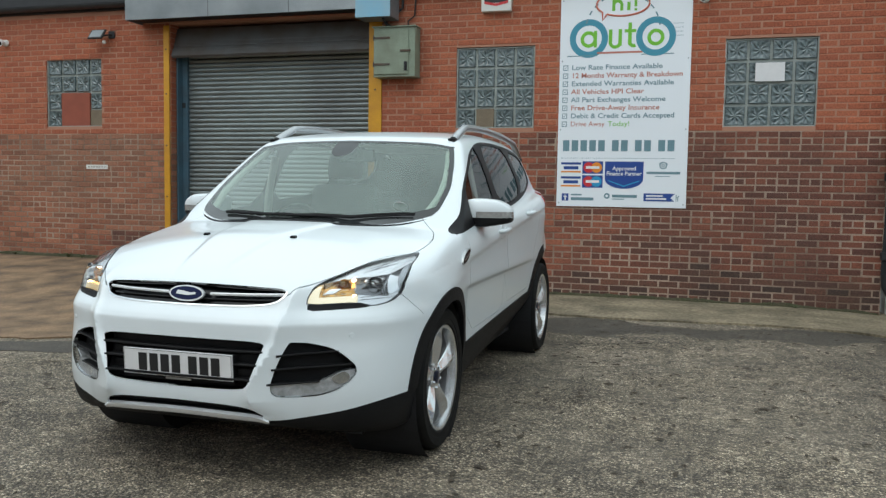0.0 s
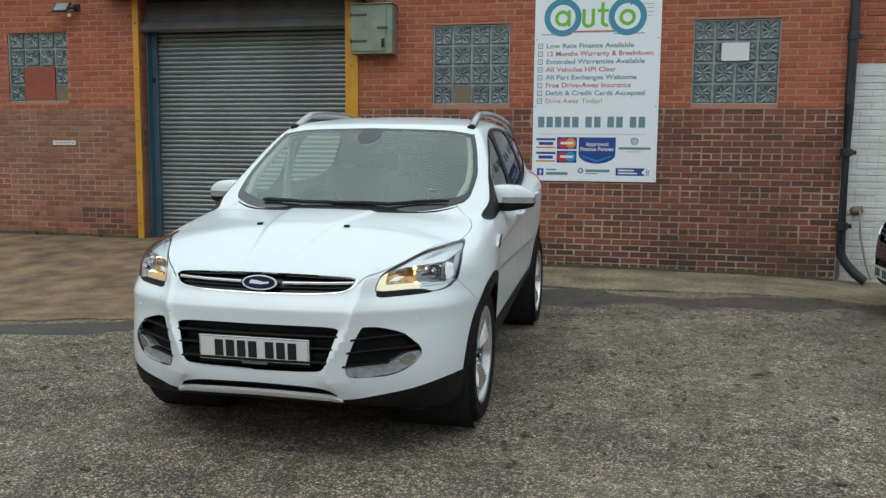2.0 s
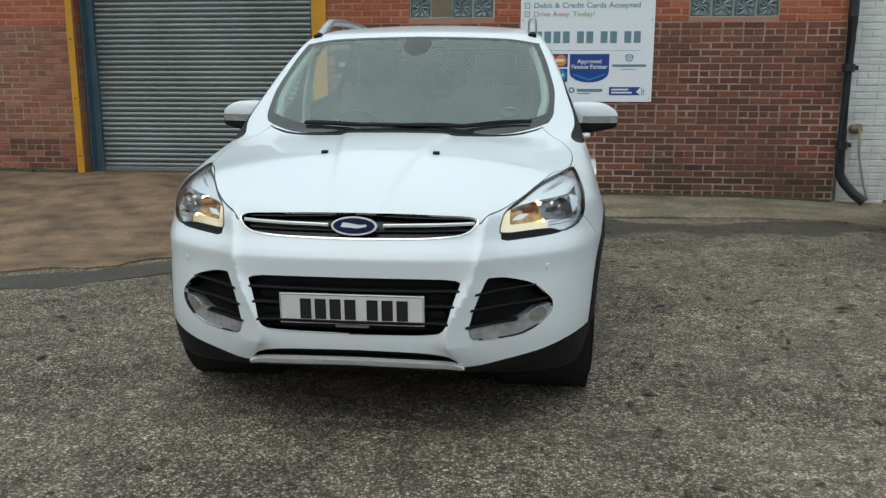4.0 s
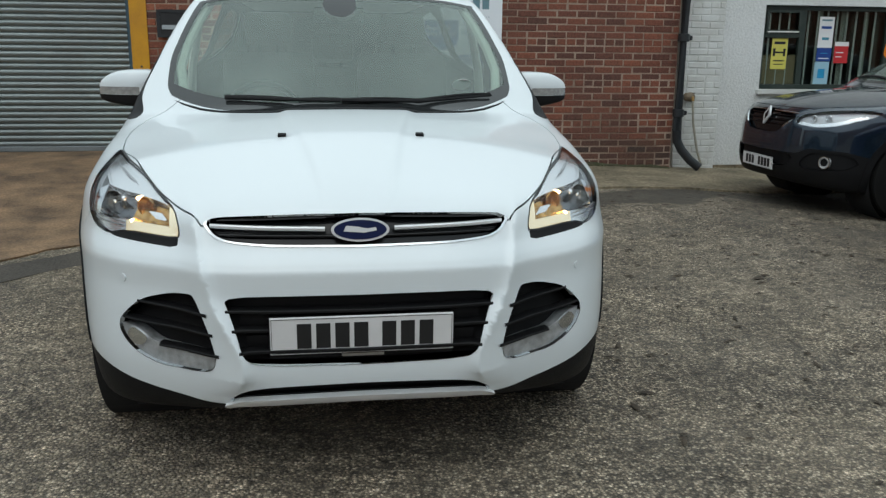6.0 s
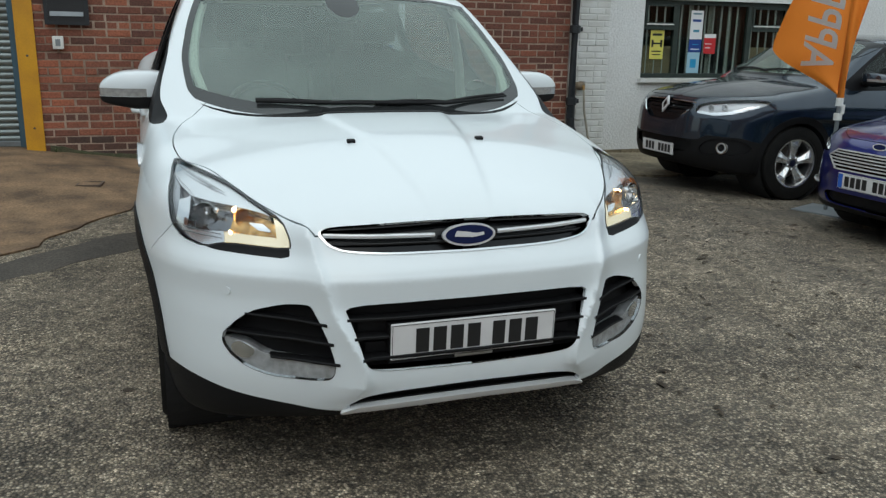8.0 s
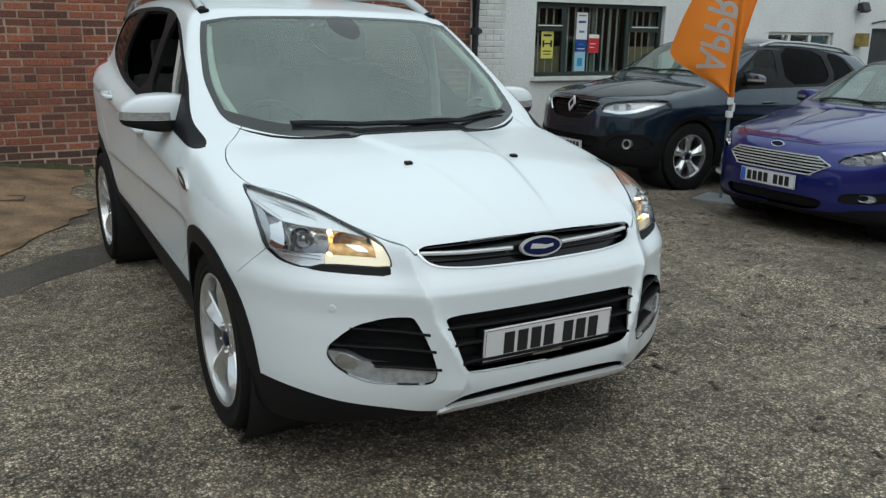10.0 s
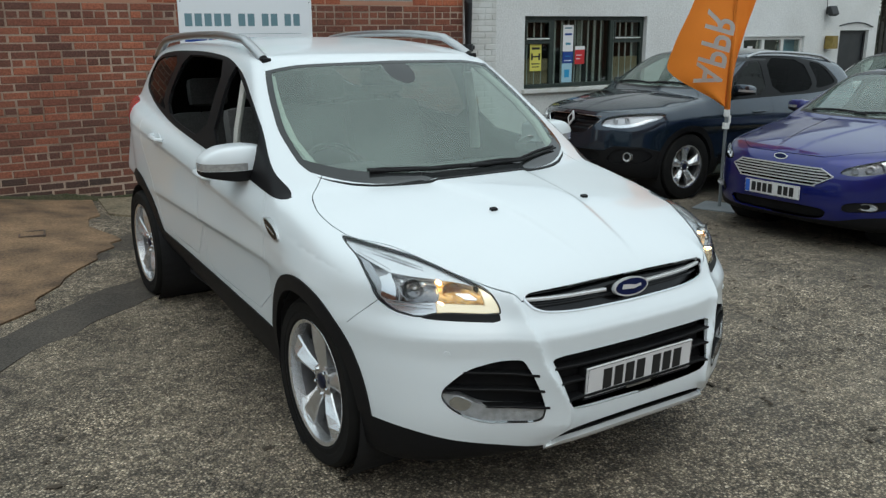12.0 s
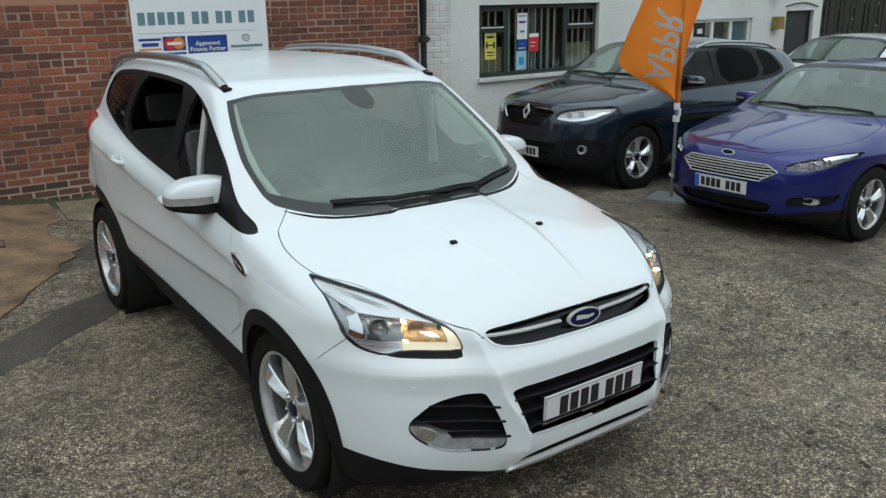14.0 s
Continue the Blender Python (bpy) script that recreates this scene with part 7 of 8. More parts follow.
def big_sign():
    """The tall printed panel; trade marks and the telephone number are plain shapes and bars."""
    x0, x1, z0, z1 = -1.345, 0.142, 1.083, 3.62
    s = thing("sign_board", "tall white printed sign board screwed to brickwork", "sign", pose(x0 - 0.062, WALL_Y - 0.012, z0))
    w, h = x1 - x0, z1 - z0
    part("panel", box(0.062, w + 0.062, -0.006, 0.010, 0, h, 0.002), M_SIGN, s)
    y = -0.0078

    def words(name, text, size, x, z, material, bold=0.0):
        return lettering(name, text, size, material, pose(x, y, z, 90), s, 0.0006, bold=bold)
    lines = [("Low Rate Finance Available", M_GREYTEXT), ("12 Months Warranty & Breakdown", M_REDTEXT), ("Extended Warranties Available", M_GREYTEXT), ("All Vehicles HPI Clear", M_REDTEXT),
             ("All Part Exchanges Welcome", M_GREYTEXT), ("Free Drive-Away Insurance", M_REDTEXT), ("Debit & Credit Cards Accepted", M_GREYTEXT)]
    ends = [1.04, 1.255, 1.17, 0.85, 1.09, 1.02, 1.185]
    for k, (text, m) in enumerate(lines):
        z = 1.592 - k * 0.0935
        t = words("sign_line", text, 0.080, 0.205, z + 0.004, m, 0.001)
        t.scale.x = (ends[k] - 0.01) / max(t.dimensions.x, 0.01)
    z = 1.592 - 7 * 0.0935
    t = words("sign_line", "Drive Away", 0.080, 0.205, z + 0.004, M_REDTEXT, 0.0)
    t.scale.x = 0.395 / max(t.dimensions.x, 0.01)
    t = words("sign_line", "Today!", 0.080, 0.64, z + 0.004, M_GREEN, 0.0)
    t.scale.x = 0.245 / max(t.dimensions.x, 0.01)
    for k in range(8):
        z = 1.590 - k * 0.0935
        a, b, c, d, e = 0.105, 0.165, z, z + 0.062, 0.008
        part("tick_box", join(rect(a, b, c, c + e, y), rect(a, b, d - e, d, y), rect(a, a + e, c, d, y), rect(b - e, b, c, d, y), plate_xz([(a + 0.014, c + 0.032), (a + 0.026, c + 0.018), (b - 0.012, d - 0.014), (a + 0.027, c + 0.030)], y - 0.0006)), M_GREYTEXT, s)
    # telephone number as bars
    x = 0.125
    for n in (5, 2, 2, 2):
        for k in range(n):
            part("number_bar", rect(x, x + 0.076, 0.650, 0.778, y), M_GREYTEXT, s)
            x += 0.1035
        x += 0.055
    for k in range(58):
        part("dash", rect(0.11 + k * 0.0225, 0.124 + k * 0.0225, 0.5655, 0.571, y), M_GREYTEXT, s)
    # trade marks, as plain shapes in their colours
    for z in (0.398, 0.232):
        part("card_mark", join(rect(0.11, 0.345, z + 0.094, z + 0.120, y)), M_NAVY, s)
        part("card_mark", rect(0.14, 0.315, z + 0.038, z + 0.074, y), M_NAVY, s)
        part("card_mark", rect(0.11, 0.345, z, z + 0.018, y), M_ORANGEPRINT, s)
    for z, a, b, bg in ((0.386, M_REDPRINT, M_ORANGEPRINT, M_REDPRINT), (0.222, M_REDPRINT, M_CYANPRINT, M_CYANPRINT)):
        part("card_panel", rect(0.362, 0.602, z, z + 0.145, y), M_NAVY, s)
        part("card_disc", plate_xz([(0.435 + 0.062 * math.cos(t), z + 0.073 + 0.062 * math.sin(t)) for t in np.linspace(0, 2 * math.pi, 25)[:-1]], y - 0.0006), a, s)
        part("card_disc", plate_xz([(0.528 + 0.062 * math.cos(t), z + 0.073 + 0.062 * math.sin(t)) for t in np.linspace(0, 2 * math.pi, 25)[:-1]], y - 0.0012), b, s)
        part("card_bar", rect(0.405, 0.560, z + 0.058, z + 0.088, y - 0.0018), M_WHITEPRINT, s)
    shield = [(0.625, 0.530), (1.065, 0.530), (1.065, 0.330)] + [(0.845 + 0.22 * math.cos(t), 0.330 - 0.115 * math.sin(t)) for t in np.linspace(0, math.pi, 15)[1:-1]] + [(0.625, 0.330)]
    part("finance_shield", plate_xz(shield[::-1], y), M_NAVY, s)
    for text, z in (("Approved", 0.428), ("Finance Partner", 0.368)):
        t = lettering("shield_line", text, 0.066, M_WHITEPRINT, pose(0.845, y - 0.0012, z, 90), s, 0.0004, "CENTER", 0.001)
        t.scale.x = (0.27 if text == "Approved" else 0.40) / max(t.dimensions.x, 0.01)
    part("shield_swoosh", plate_xz([(0.66, 0.315), (0.845, 0.252), (1.03, 0.315), (1.02, 0.300), (0.845, 0.236), (0.67, 0.300)], y - 0.001), M_CYANPRINT, s)
    part("eye_mark", join(ring(0.030, 0.042, 1.285, 0.487, y, 24), ring(0.010, 0.018, 1.285, 0.487, y, 16), ring(0.050, 0.058, 1.285, 0.470, y, 20, 0.5, 2.6)), M_GREYTEXT, s)
    part("warranty_bar", rect(1.10, 1.475, 0.388, 0.415, y), M_GREYTEXT, s)
    part("warranty_bar", rect(1.20, 1.36, 0.358, 0.365, y), M_GREYTEXT, s)
    part("social_square", rect(0.125, 0.205, 0.065, 0.150, y), M_NAVY, s)
    part("social_mark", join(rect(0.160, 0.174, 0.070, 0.135, y - 0.0006), rect(0.148, 0.190, 0.108, 0.120, y - 0.0006)), M_WHITEPRINT, s)
    part("social_bar", rect(0.235, 0.360, 0.128, 0.146, y), M_GREYTEXT, s)
    part("social_bar", rect(0.235, 0.500, 0.072, 0.106, y), M_GREYTEXT, s)
    part("bank_ring", ring(0.016, 0.034, 0.655, 0.128, y, 24), M_GREYTEXT, s)
    part("bank_bar", rect(0.715, 1.0, 0.112, 0.144, y), M_GREYTEXT, s)
    part("bank_bar", rect(0.715, 0.86, 0.088, 0.098, y), M_GREYTEXT, s)
    part("check_arrow", plate_xz([(1.075, 0.165), (1.425, 0.165), (1.375, 0.112), (1.425, 0.075), (1.075, 0.075)][::-1], y), M_NAVY, s)
    part("check_bar", join(rect(1.10, 1.29, 0.128, 0.146, y - 0.0008), rect(1.10, 1.33, 0.094, 0.112, y - 0.0008)), M_WHITEPRINT, s)
    part("check_mark", join(rect(1.435, 1.443, 0.075, 0.155, y), rect(1.455, 1.463, 0.075, 0.13, y), plate_xz([(1.44, 0.12), (1.475, 0.145), (1.475, 0.135), (1.44, 0.11)], y)), M_GREYTEXT, s)
    # the trader's mark: two wheels under an arched line, a speech bubble, plain bars
    for cx in (0.395, 1.155):
        part("mark_wheel", ring(0.150, 0.222, cx, 1.955, y, 48), M_TEAL, s)
        part("mark_letter", join(ring(0.055, 0.095, cx, 1.945, y - 0.0006, 30), rect(cx + 0.06, cx + 0.095, 1.85, 2.04, y - 0.0006) if cx < 1 else rect(cx - 0.01, cx - 0.005, 1.945, 1.95, y)), M_GREEN, s)
    part("mark_letter", join(rect(0.625, 0.665, 1.90, 2.05, y), rect(0.735, 0.775, 1.86, 2.05, y), ring(0.038, 0.076, 0.70, 1.905, y, 20, math.pi, 2 * math.pi)), M_GREEN, s)
    part("mark_letter", join(rect(0.845, 0.885, 1.87, 2.12, y), rect(0.805, 0.935, 2.01, 2.045, y), ring(0.025, 0.063, 0.91, 1.90, y, 14, math.pi, 1.5 * math.pi + 0.5)), M_GREEN, s)
    for k in range(12):
        a = 0.12 + k * (math.pi - 0.24) / 12
        part("mark_arch", ring(0.415, 0.432, 0.775, 2.03, y, 4, a, a + 0.13), M_GREYTEXT, s)
    bub = [(0.775 + 0.30 * math.cos(t), 2.335 + 0.135 * math.sin(t)) for t in np.linspace(-2.2, 2 * math.pi - 2.45, 40)]
    part("speech_bubble", tube([(x, y + 0.0002, z) for x, z in bub + [(0.55, 2.16), bub[0]]], 0.011, 4, 1.0), M_SALMON, s)
    part("mark_letter", join(rect(0.655, 0.690, 2.26, 2.44, y), rect(0.745, 0.780, 2.26, 2.34, y), ring(0.028, 0.063, 0.717, 2.325, y, 14, 0, math.pi), rect(0.825, 0.860, 2.26, 2.355, y), rect(0.825, 0.860, 2.385, 2.415, y), rect(0.905, 0.935, 2.30, 2.44, y), rect(0.905, 0.935, 2.255, 2.28, y)), M_GREEN, s)
    part("web_bar", rect(0.495, 1.01, 1.775, 1.797, y), M_REDTEXT, s)
    for k in range(4):
        part("speed_line", rect(1.30 + 0.02 * k, 1.46, 2.09 - k * 0.045, 2.094 - k * 0.045, y), M_GREYTEXT, s)
    part("base_line", join(rect(0.15, 0.50, 1.752, 1.762, y), rect(1.0, 1.36, 1.752, 1.762, y)), M_GREYTEXT, s)
    for x in (0.092, w + 0.032):
        for z in (0.04, 0.9, 1.7, 2.4):
            part("screw", moved(lathe([(0.002, 0.008), (-0.003, 0.007), (-0.004, 0.0005)], 8, "y"), pose(x, -0.006, z)), M_GALV, s)


big_sign()
alarm = thing("alarm_box", "white alarm box with red and black label", "alarm box", pose(-2.115, WALL_Y, 3.39))
part("case", box(-0.185, 0.185, -0.085, -0.002, 0.0, 0.30, 0.018), M_WHITEPLASTIC, alarm, smooth=True)
part("label_panel", box(-0.145, 0.145, -0.088, -0.0852, 0.10, 0.26), M_BLACK, alarm)
part("label_stripe", (lambda p: ([(x, -0.0892, z) for x, z in p], [tuple(range(len(p)))]))([(-0.145, 0.09), (0.0, 0.06), (0.145, 0.09), (0.145, 0.12), (0.0, 0.09), (-0.145, 0.12)]), M_REDPRINT, alarm)

flood = thing("floodlight", "small flat floodlight on a bracket with a dark frame", "floodlight", pose(-7.72, WALL_Y, 3.30))
head = part("lamp_head", moved(box(-0.115, 0.115, -0.012, 0.012, -0.085, 0.085, 0.005), pose(-0.04, -0.14, 0.02, -38)), M_DARKMETAL, flood)
part("lamp_glass", moved(box(-0.095, 0.095, -0.016, -0.0125, -0.066, 0.066), pose(-0.04, -0.14, 0.02, -38)), M_GALV, head)
part("bracket", join(tube([(0.10, -0.002, 0.03), (0.09, -0.07, 0.02), (0.05, -0.13, 0.0)], 0.012, 6), box(0.05, 0.15, -0.02, -0.001, -0.02, 0.08, 0.004)), M_DARKMETAL, flood)
part("sensor", moved(lathe([(-0.03, 0.004), (-0.022, 0.022), (0.0, 0.028), (0.02, 0.02)], 14, "z"), pose(0.06, -0.12, -0.085)), M_WHITEPLASTIC, flood, smooth=True)


def wall_camera(x, z, turn):
    c = thing("security_camera", "white bullet security camera on the brick wall", "camera", pose(x, WALL_Y, z), group="security cameras")
    part("base", lathe([(-0.002, 0.05), (-0.03, 0.045), (-0.04, 0.02), (-0.07, 0.018)], 18, "y"), M_WHITEPLASTIC, c, smooth=True)
    b = part("barrel", moved(lathe([(0.06, 0.0005), (0.06, 0.04), (-0.05, 0.045), (-0.075, 0.045), (-0.075, 0.036), (-0.06, 0.034)], 20, "y"), pose(0, -0.12, -0.01, 20, 0, turn)), M_WHITEPLASTIC, c, smooth=True)
    part("lens", moved(lathe([(-0.062, 0.034), (-0.070, 0.015), (-0.071, 0.0005)], 16, "y"), pose(0, -0.12, -0.01, 20, 0, turn)), M_GLOSSBLACK, b, smooth=True)


wall_camera(-9.45, 3.28, 30)
wall_camera(0.275, 3.44, -20)

letter = thing("letter_box", "black metal letter box with a hinged flap", "letter box", pose(-3.29, WALL_Y, 1.40))
part("box_body", box(-0.19, 0.19, -0.055, -0.001, 0.0, 0.27, 0.008), M_DARKMETAL, letter)
part("frame_edge", join(box(-0.20, 0.20, -0.062, -0.056, 0.245, 0.275), box(-0.20, 0.20, -0.062, -0.056, -0.005, 0.025), box(-0.20, -0.165, -0.062, -0.056, 0.025, 0.245), box(0.165, 0.20, -0.062, -0.056, 0.025, 0.245)), M_PIPE, letter)
part("flap", moved(box(-0.15, 0.15, -0.008, 0.0, 0.0, 0.045, 0.002), pose(0, -0.060, 0.075, -12)), M_GALV, letter)
sw = thing("switch_box", "small weathered white switch box on bricks", "switch box", pose(-3.39, WALL_Y, 1.165))
part("case", box(-0.05, 0.05, -0.055, -0.001, 0.0, 0.125, 0.010), M_WHITEPLASTIC, sw, smooth=True)
part("key_plate", box(-0.022, 0.022, -0.058, -0.055, 0.03, 0.095, 0.002), M_GALV, sw)
slot = thing("air_brick", "pale narrow vent slot set in the brickwork", "vent", pose(-7.90, WALL_Y, 1.475))
part("plate", box(-0.18, 0.18, -0.008, 0.004, -0.008, 0.053, 0.004), M_WHITEPLASTIC, slot)
for k in range(7):
    part("vent_hole", box(-0.145 + k * 0.045, -0.12 + k * 0.045, -0.0095, -0.008, 0.016, 0.028), M_RUST, slot)
cover = thing("drain_cover", "small rusty iron drain cover sunk in concrete", "drain cover", pose(-3.12, 8.70, ground_z(-3.12, 8.70) + 0.013, 0, 0, -8))
part("frame", join(box(-0.10, 0.10, -0.10, -0.085, -0.02, 0.008), box(-0.10, 0.10, 0.085, 0.10, -0.02, 0.008), box(-0.10, -0.085, -0.085, 0.085, -0.02, 0.008), box(0.085, 0.10, -0.085, 0.085, -0.02, 0.008)), M_RUST, cover)
part("lid", box(-0.083, 0.083, -0.083, 0.083, -0.02, 0.003, 0.002), M_CONCRETE, cover)

# rainwater pipe at the corner of the two buildings
PX = 2.225
pipe = thing("downpipe", "black cast-iron downpipe with a bent shoe", "pipe", pose(PX, WALL_Y - 0.075, 0))
part("pipe", tube([(0, 0, 3.70), (0, 0, 2.0), (0, 0, 0.42), (0.01, 0, 0.30), (0.06, -0.02, 0.20), (0.16, -0.06, 0.08), (0.26, -0.10, 0.0)], 0.052, 14), M_PIPE, pipe, smooth=True)
for z in (0.62, 1.46, 2.75):
    part("collar", join(moved(lathe([(-0.045, 0.054), (-0.04, 0.064), (0.04, 0.064), (0.045, 0.054)], 16, "z"), pose(0, 0, z)), box(-0.03, 0.11, 0.01, 0.06, z - 0.025, z + 0.025, 0.006)), M_PIPE, pipe)
part("top_bend", tube([(0, 0, 3.66), (0.0, -0.02, 3.74)], 0.06, 12), M_PIPE, pipe)

# ---- white building ----
WHITE_Y, WHITE_X1, WHITE_TOP, PAINT_TOP = 10.47, 11.62, 3.9, 2.472
WIN4 = (3.335, 5.63, 0.88, 1.85)
SMALLW = (7.86, 9.46, 1.02, 1.53)
DOOR = (10.47, 11.36, -0.42, 1.62)
wall_block("wall_4", 2.80, WHITE_X1, WHITE_Y, WHITE_Y + 0.30, -0.8, WHITE_TOP, [WIN4, SMALLW, DOOR], M_RENDER, "white roughcast rendered wall of the office")
pil = wall_block("wall_5", 2.27, 2.795, 10.385, WHITE_Y + 0.30, -0.4, PAINT_TOP, [], M_WHITEBRICK, "white painted brick pier")
pil_up = wall_block("wall_8", 2.27, 2.795, 10.385, WHITE_Y + 0.30, PAINT_TOP, WHITE_TOP, [], M_MORTAR_UP, "bare orange-red brick above the white paint")
base = part("trim", box(2.80, WHITE_X1, WHITE_Y - 0.012, WHITE_Y - 0.001, -0.8, -0.02), M_KERB)
tagged(base, "dark damp plinth band along the white wall", "plinth", kind="structure")
rf2 = part("roof_2", box(2.25, WHITE_X1 + 0.1, WHITE_Y - 0.15, WHITE_Y + 5.0, WHITE_TOP, WHITE_TOP + 0.12), M_DARKMETAL)
tagged(rf2, "dark flat roof edge of the office", "roof", kind="structure")


M_CARD = mat("brown_card", (0.42, 0.31, 0.19), 0.8, vary=0.3, scale=6)


def office_window():
    x0, x1, z0, z1 = WIN4
    w = thing("window_4", "dark green office window with barred panes and notices", "window", pose(x0, WHITE_Y + 0.10, z0), kind="structure")
    W, H = x1 - x0, z1 - z0
    c1, c2, tr = 0.53, 1.66, 0.64
    fr = lambda a, b, c, d, y0=-0.03, y1=0.03: box(a, b, y0, y1, c, d, 0.004)
    part("window_frame", join(fr(0.002, 0.055, 0.002, H - 0.002), fr(W - 0.055, W - 0.002, 0.002, H - 0.002), fr(0.055, W - 0.055, H - 0.055, H - 0.002), fr(0.055, W - 0.055, 0.002, 0.055)), M_WINFRAME, w)
    for x in (c1, c2):
        part("mullion", fr(x - 0.035, x + 0.035, 0.055, H - 0.055), M_WINFRAME, w)
    for a, b in ((0.055, c1 - 0.035), (c2 + 0.035, W - 0.055)):
        part("transom", fr(a, b, tr - 0.04, tr + 0.01), M_WINFRAME, w)
        part("vent_sash", join(fr(a, b, tr + 0.015, tr + 0.05, -0.045, -0.031), fr(a, b, H - 0.085, H - 0.056, -0.045, -0.031), fr(a, a + 0.03, tr + 0.05, H - 0.085, -0.045, -0.031), fr(b - 0.03, b, tr + 0.05, H - 0.085, -0.045, -0.031)), M_WINFRAME, w)
        part("sash_bar", fr(a + 0.02, b - 0.02, tr + 0.02, tr + 0.036, -0.052, -0.046), M_WHITEPLASTIC, w)
        part("pane", box(a, b, 0.0, 0.004, tr + 0.012, H - 0.056), M_PANE, w)
        part("pane", box(a, b, 0.0, 0.004, 0.056, tr - 0.041), M_PANE, w)
    part("pane", box(c1 + 0.036, c2 - 0.036, 0.0, 0.004, 0.056, H - 0.056), M_PANE, w)
    part("window_sill", box(-0.04, W + 0.04, -0.17, -0.032, -0.055, 0.0, 0.008), M_WHITEBRICK, w, "flaking white sill")
    for k in range(17):
        x = 0.13 + k * 0.1235
        if min(abs(x - c1), abs(x - c2)) > 0.05:
            part("security_bar", tube([(x, 0.020, 0.03), (x, 0.020, H - 0.03)], 0.013, 6), M_WHITEPLASTIC, w)
    part("curtain", box(0.06, 0.50, 0.010, 0.014, 0.06, 0.40), M_CARD, w, "brown card behind the glass")
    part("curtain", box(1.70, 2.23, 0.010, 0.014, 0.06, 0.40), M_CARD, w, "brown card behind the glass")
    rnd = random.Random(4)
    for k in range(7):
        x = 0.62 + k * 0.15
        z = 0.2 + 0.3 * rnd.random()
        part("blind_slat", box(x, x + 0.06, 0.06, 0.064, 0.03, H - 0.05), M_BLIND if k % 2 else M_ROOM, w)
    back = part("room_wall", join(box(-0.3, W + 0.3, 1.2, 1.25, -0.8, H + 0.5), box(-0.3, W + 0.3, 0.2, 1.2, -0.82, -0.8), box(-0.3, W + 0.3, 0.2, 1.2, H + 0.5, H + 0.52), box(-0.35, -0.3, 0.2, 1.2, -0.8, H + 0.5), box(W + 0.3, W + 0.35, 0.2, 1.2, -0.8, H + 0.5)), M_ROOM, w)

    def notice(name, label, x, z, a, b, marks):
        n = thing(name, label, "notice", pose(x0 + x, WHITE_Y + 0.096, z0 + z), group="window notices")
        part("sheet", box(0, a, -0.0015, 0.0, 0, b), marks[0], n)
        for c, d, e, f, m in marks[1:]:
            part("print_bar", box(c, d, -0.0028, -0.0016, e, f), m, n)
    notice("notice", "yellow distancing notice with black bars in a window", 0.17, 0.235, 0.20, 0.36, [M_YELLOWPRINT, (0.03, 0.17, 0.29, 0.32, M_BLACK), (0.02, 0.05, 0.15, 0.24, M_BLACK), (0.15, 0.18, 0.15, 0.24, M_BLACK), (0.05, 0.15, 0.185, 0.205, M_BLACK), (0.03, 0.17, 0.09, 0.105, M_BLACK), (0.04, 0.16, 0.05, 0.062, M_BLACK)])
    notice("notice", "white notice with teal print in the window", 0.755, 0.49, 0.19, 0.36, [M_WHITEPRINT, (0.03, 0.16, 0.22, 0.25, M_NAVY), (0.05, 0.14, 0.09, 0.12, M_TEAL), (0.03, 0.16, 0.31, 0.33, M_GREYTEXT)])
    notice("notice", "dark blue notice in the window", 0.755, 0.33, 0.19, 0.155, [M_NAVY, (0.03, 0.16, 0.03, 0.04, M_WHITEPRINT), (0.05, 0.14, 0.09, 0.10, M_CYANPRINT)])
    notice("notice", "pale blue notice with a droplet shape", 0.745, 0.06, 0.19, 0.265, [mat("pale_blue_print", (0.32, 0.52, 0.62), 0.5), (0.05, 0.14, 0.07, 0.18, M_CYANPRINT)])
    notice("notice", "red and white notice in the window", 0.985, 0.31, 0.18, 0.25, [M_REDPRINT, (0.0, 0.18, 0.20, 0.25, M_WHITEPRINT), (0.02, 0.12, 0.12, 0.13, M_WHITEPRINT), (0.02, 0.10, 0.07, 0.08, M_WHITEPRINT)])


office_window()
sw4 = thing("window_5", "small white-framed window in the rendered wall", "window", pose(SMALLW[0], WHITE_Y + 0.08, SMALLW[2]), kind="structure")
SWW, SWH = SMALLW[1] - SMALLW[0], SMALLW[3] - SMALLW[2]
part("window_frame", join(box(0.002, SWW - 0.002, -0.03, 0.03, SWH - 0.05, SWH - 0.002), box(0.002, SWW - 0.002, -0.03, 0.03, 0.002, 0.05), box(0.002, 0.05, -0.03, 0.03, 0.05, SWH - 0.05), box(SWW - 0.05, SWW - 0.002, -0.03, 0.03, 0.05, SWH - 0.05)), M_WHITEPLASTIC, sw4)
for x in (0.55, 1.06):
    part("mullion", box(x - 0.035, x + 0.035, -0.035, 0.03, 0.05, SWH - 0.05), M_WHITEPLASTIC, sw4)
for a, b in ((0.05, 0.515), (0.585, 1.025), (1.095, SWW - 0.05)):
    part("pane", box(a, b, 0.0, 0.004, 0.05, SWH - 0.05), M_PANE, sw4)
    part("blind", box(a, b, 0.08, 0.085, 0.04, SWH - 0.04), M_ROOM if a < 1 else M_SKYBLUE, sw4)
part("sticker", box(0.20, 0.33, -0.002, -0.0005, 0.28, 0.36), M_WHITEPRINT, sw4)
dr = thing("door_1", "black painted door in the white wall", "door", pose(DOOR[0], WHITE_Y + 0.10, DOOR[2]), kind="structure")
part("leaf", box(0.05, 0.84, -0.02, 0.02, 0.02, 1.98, 0.004), M_PIPE, dr)
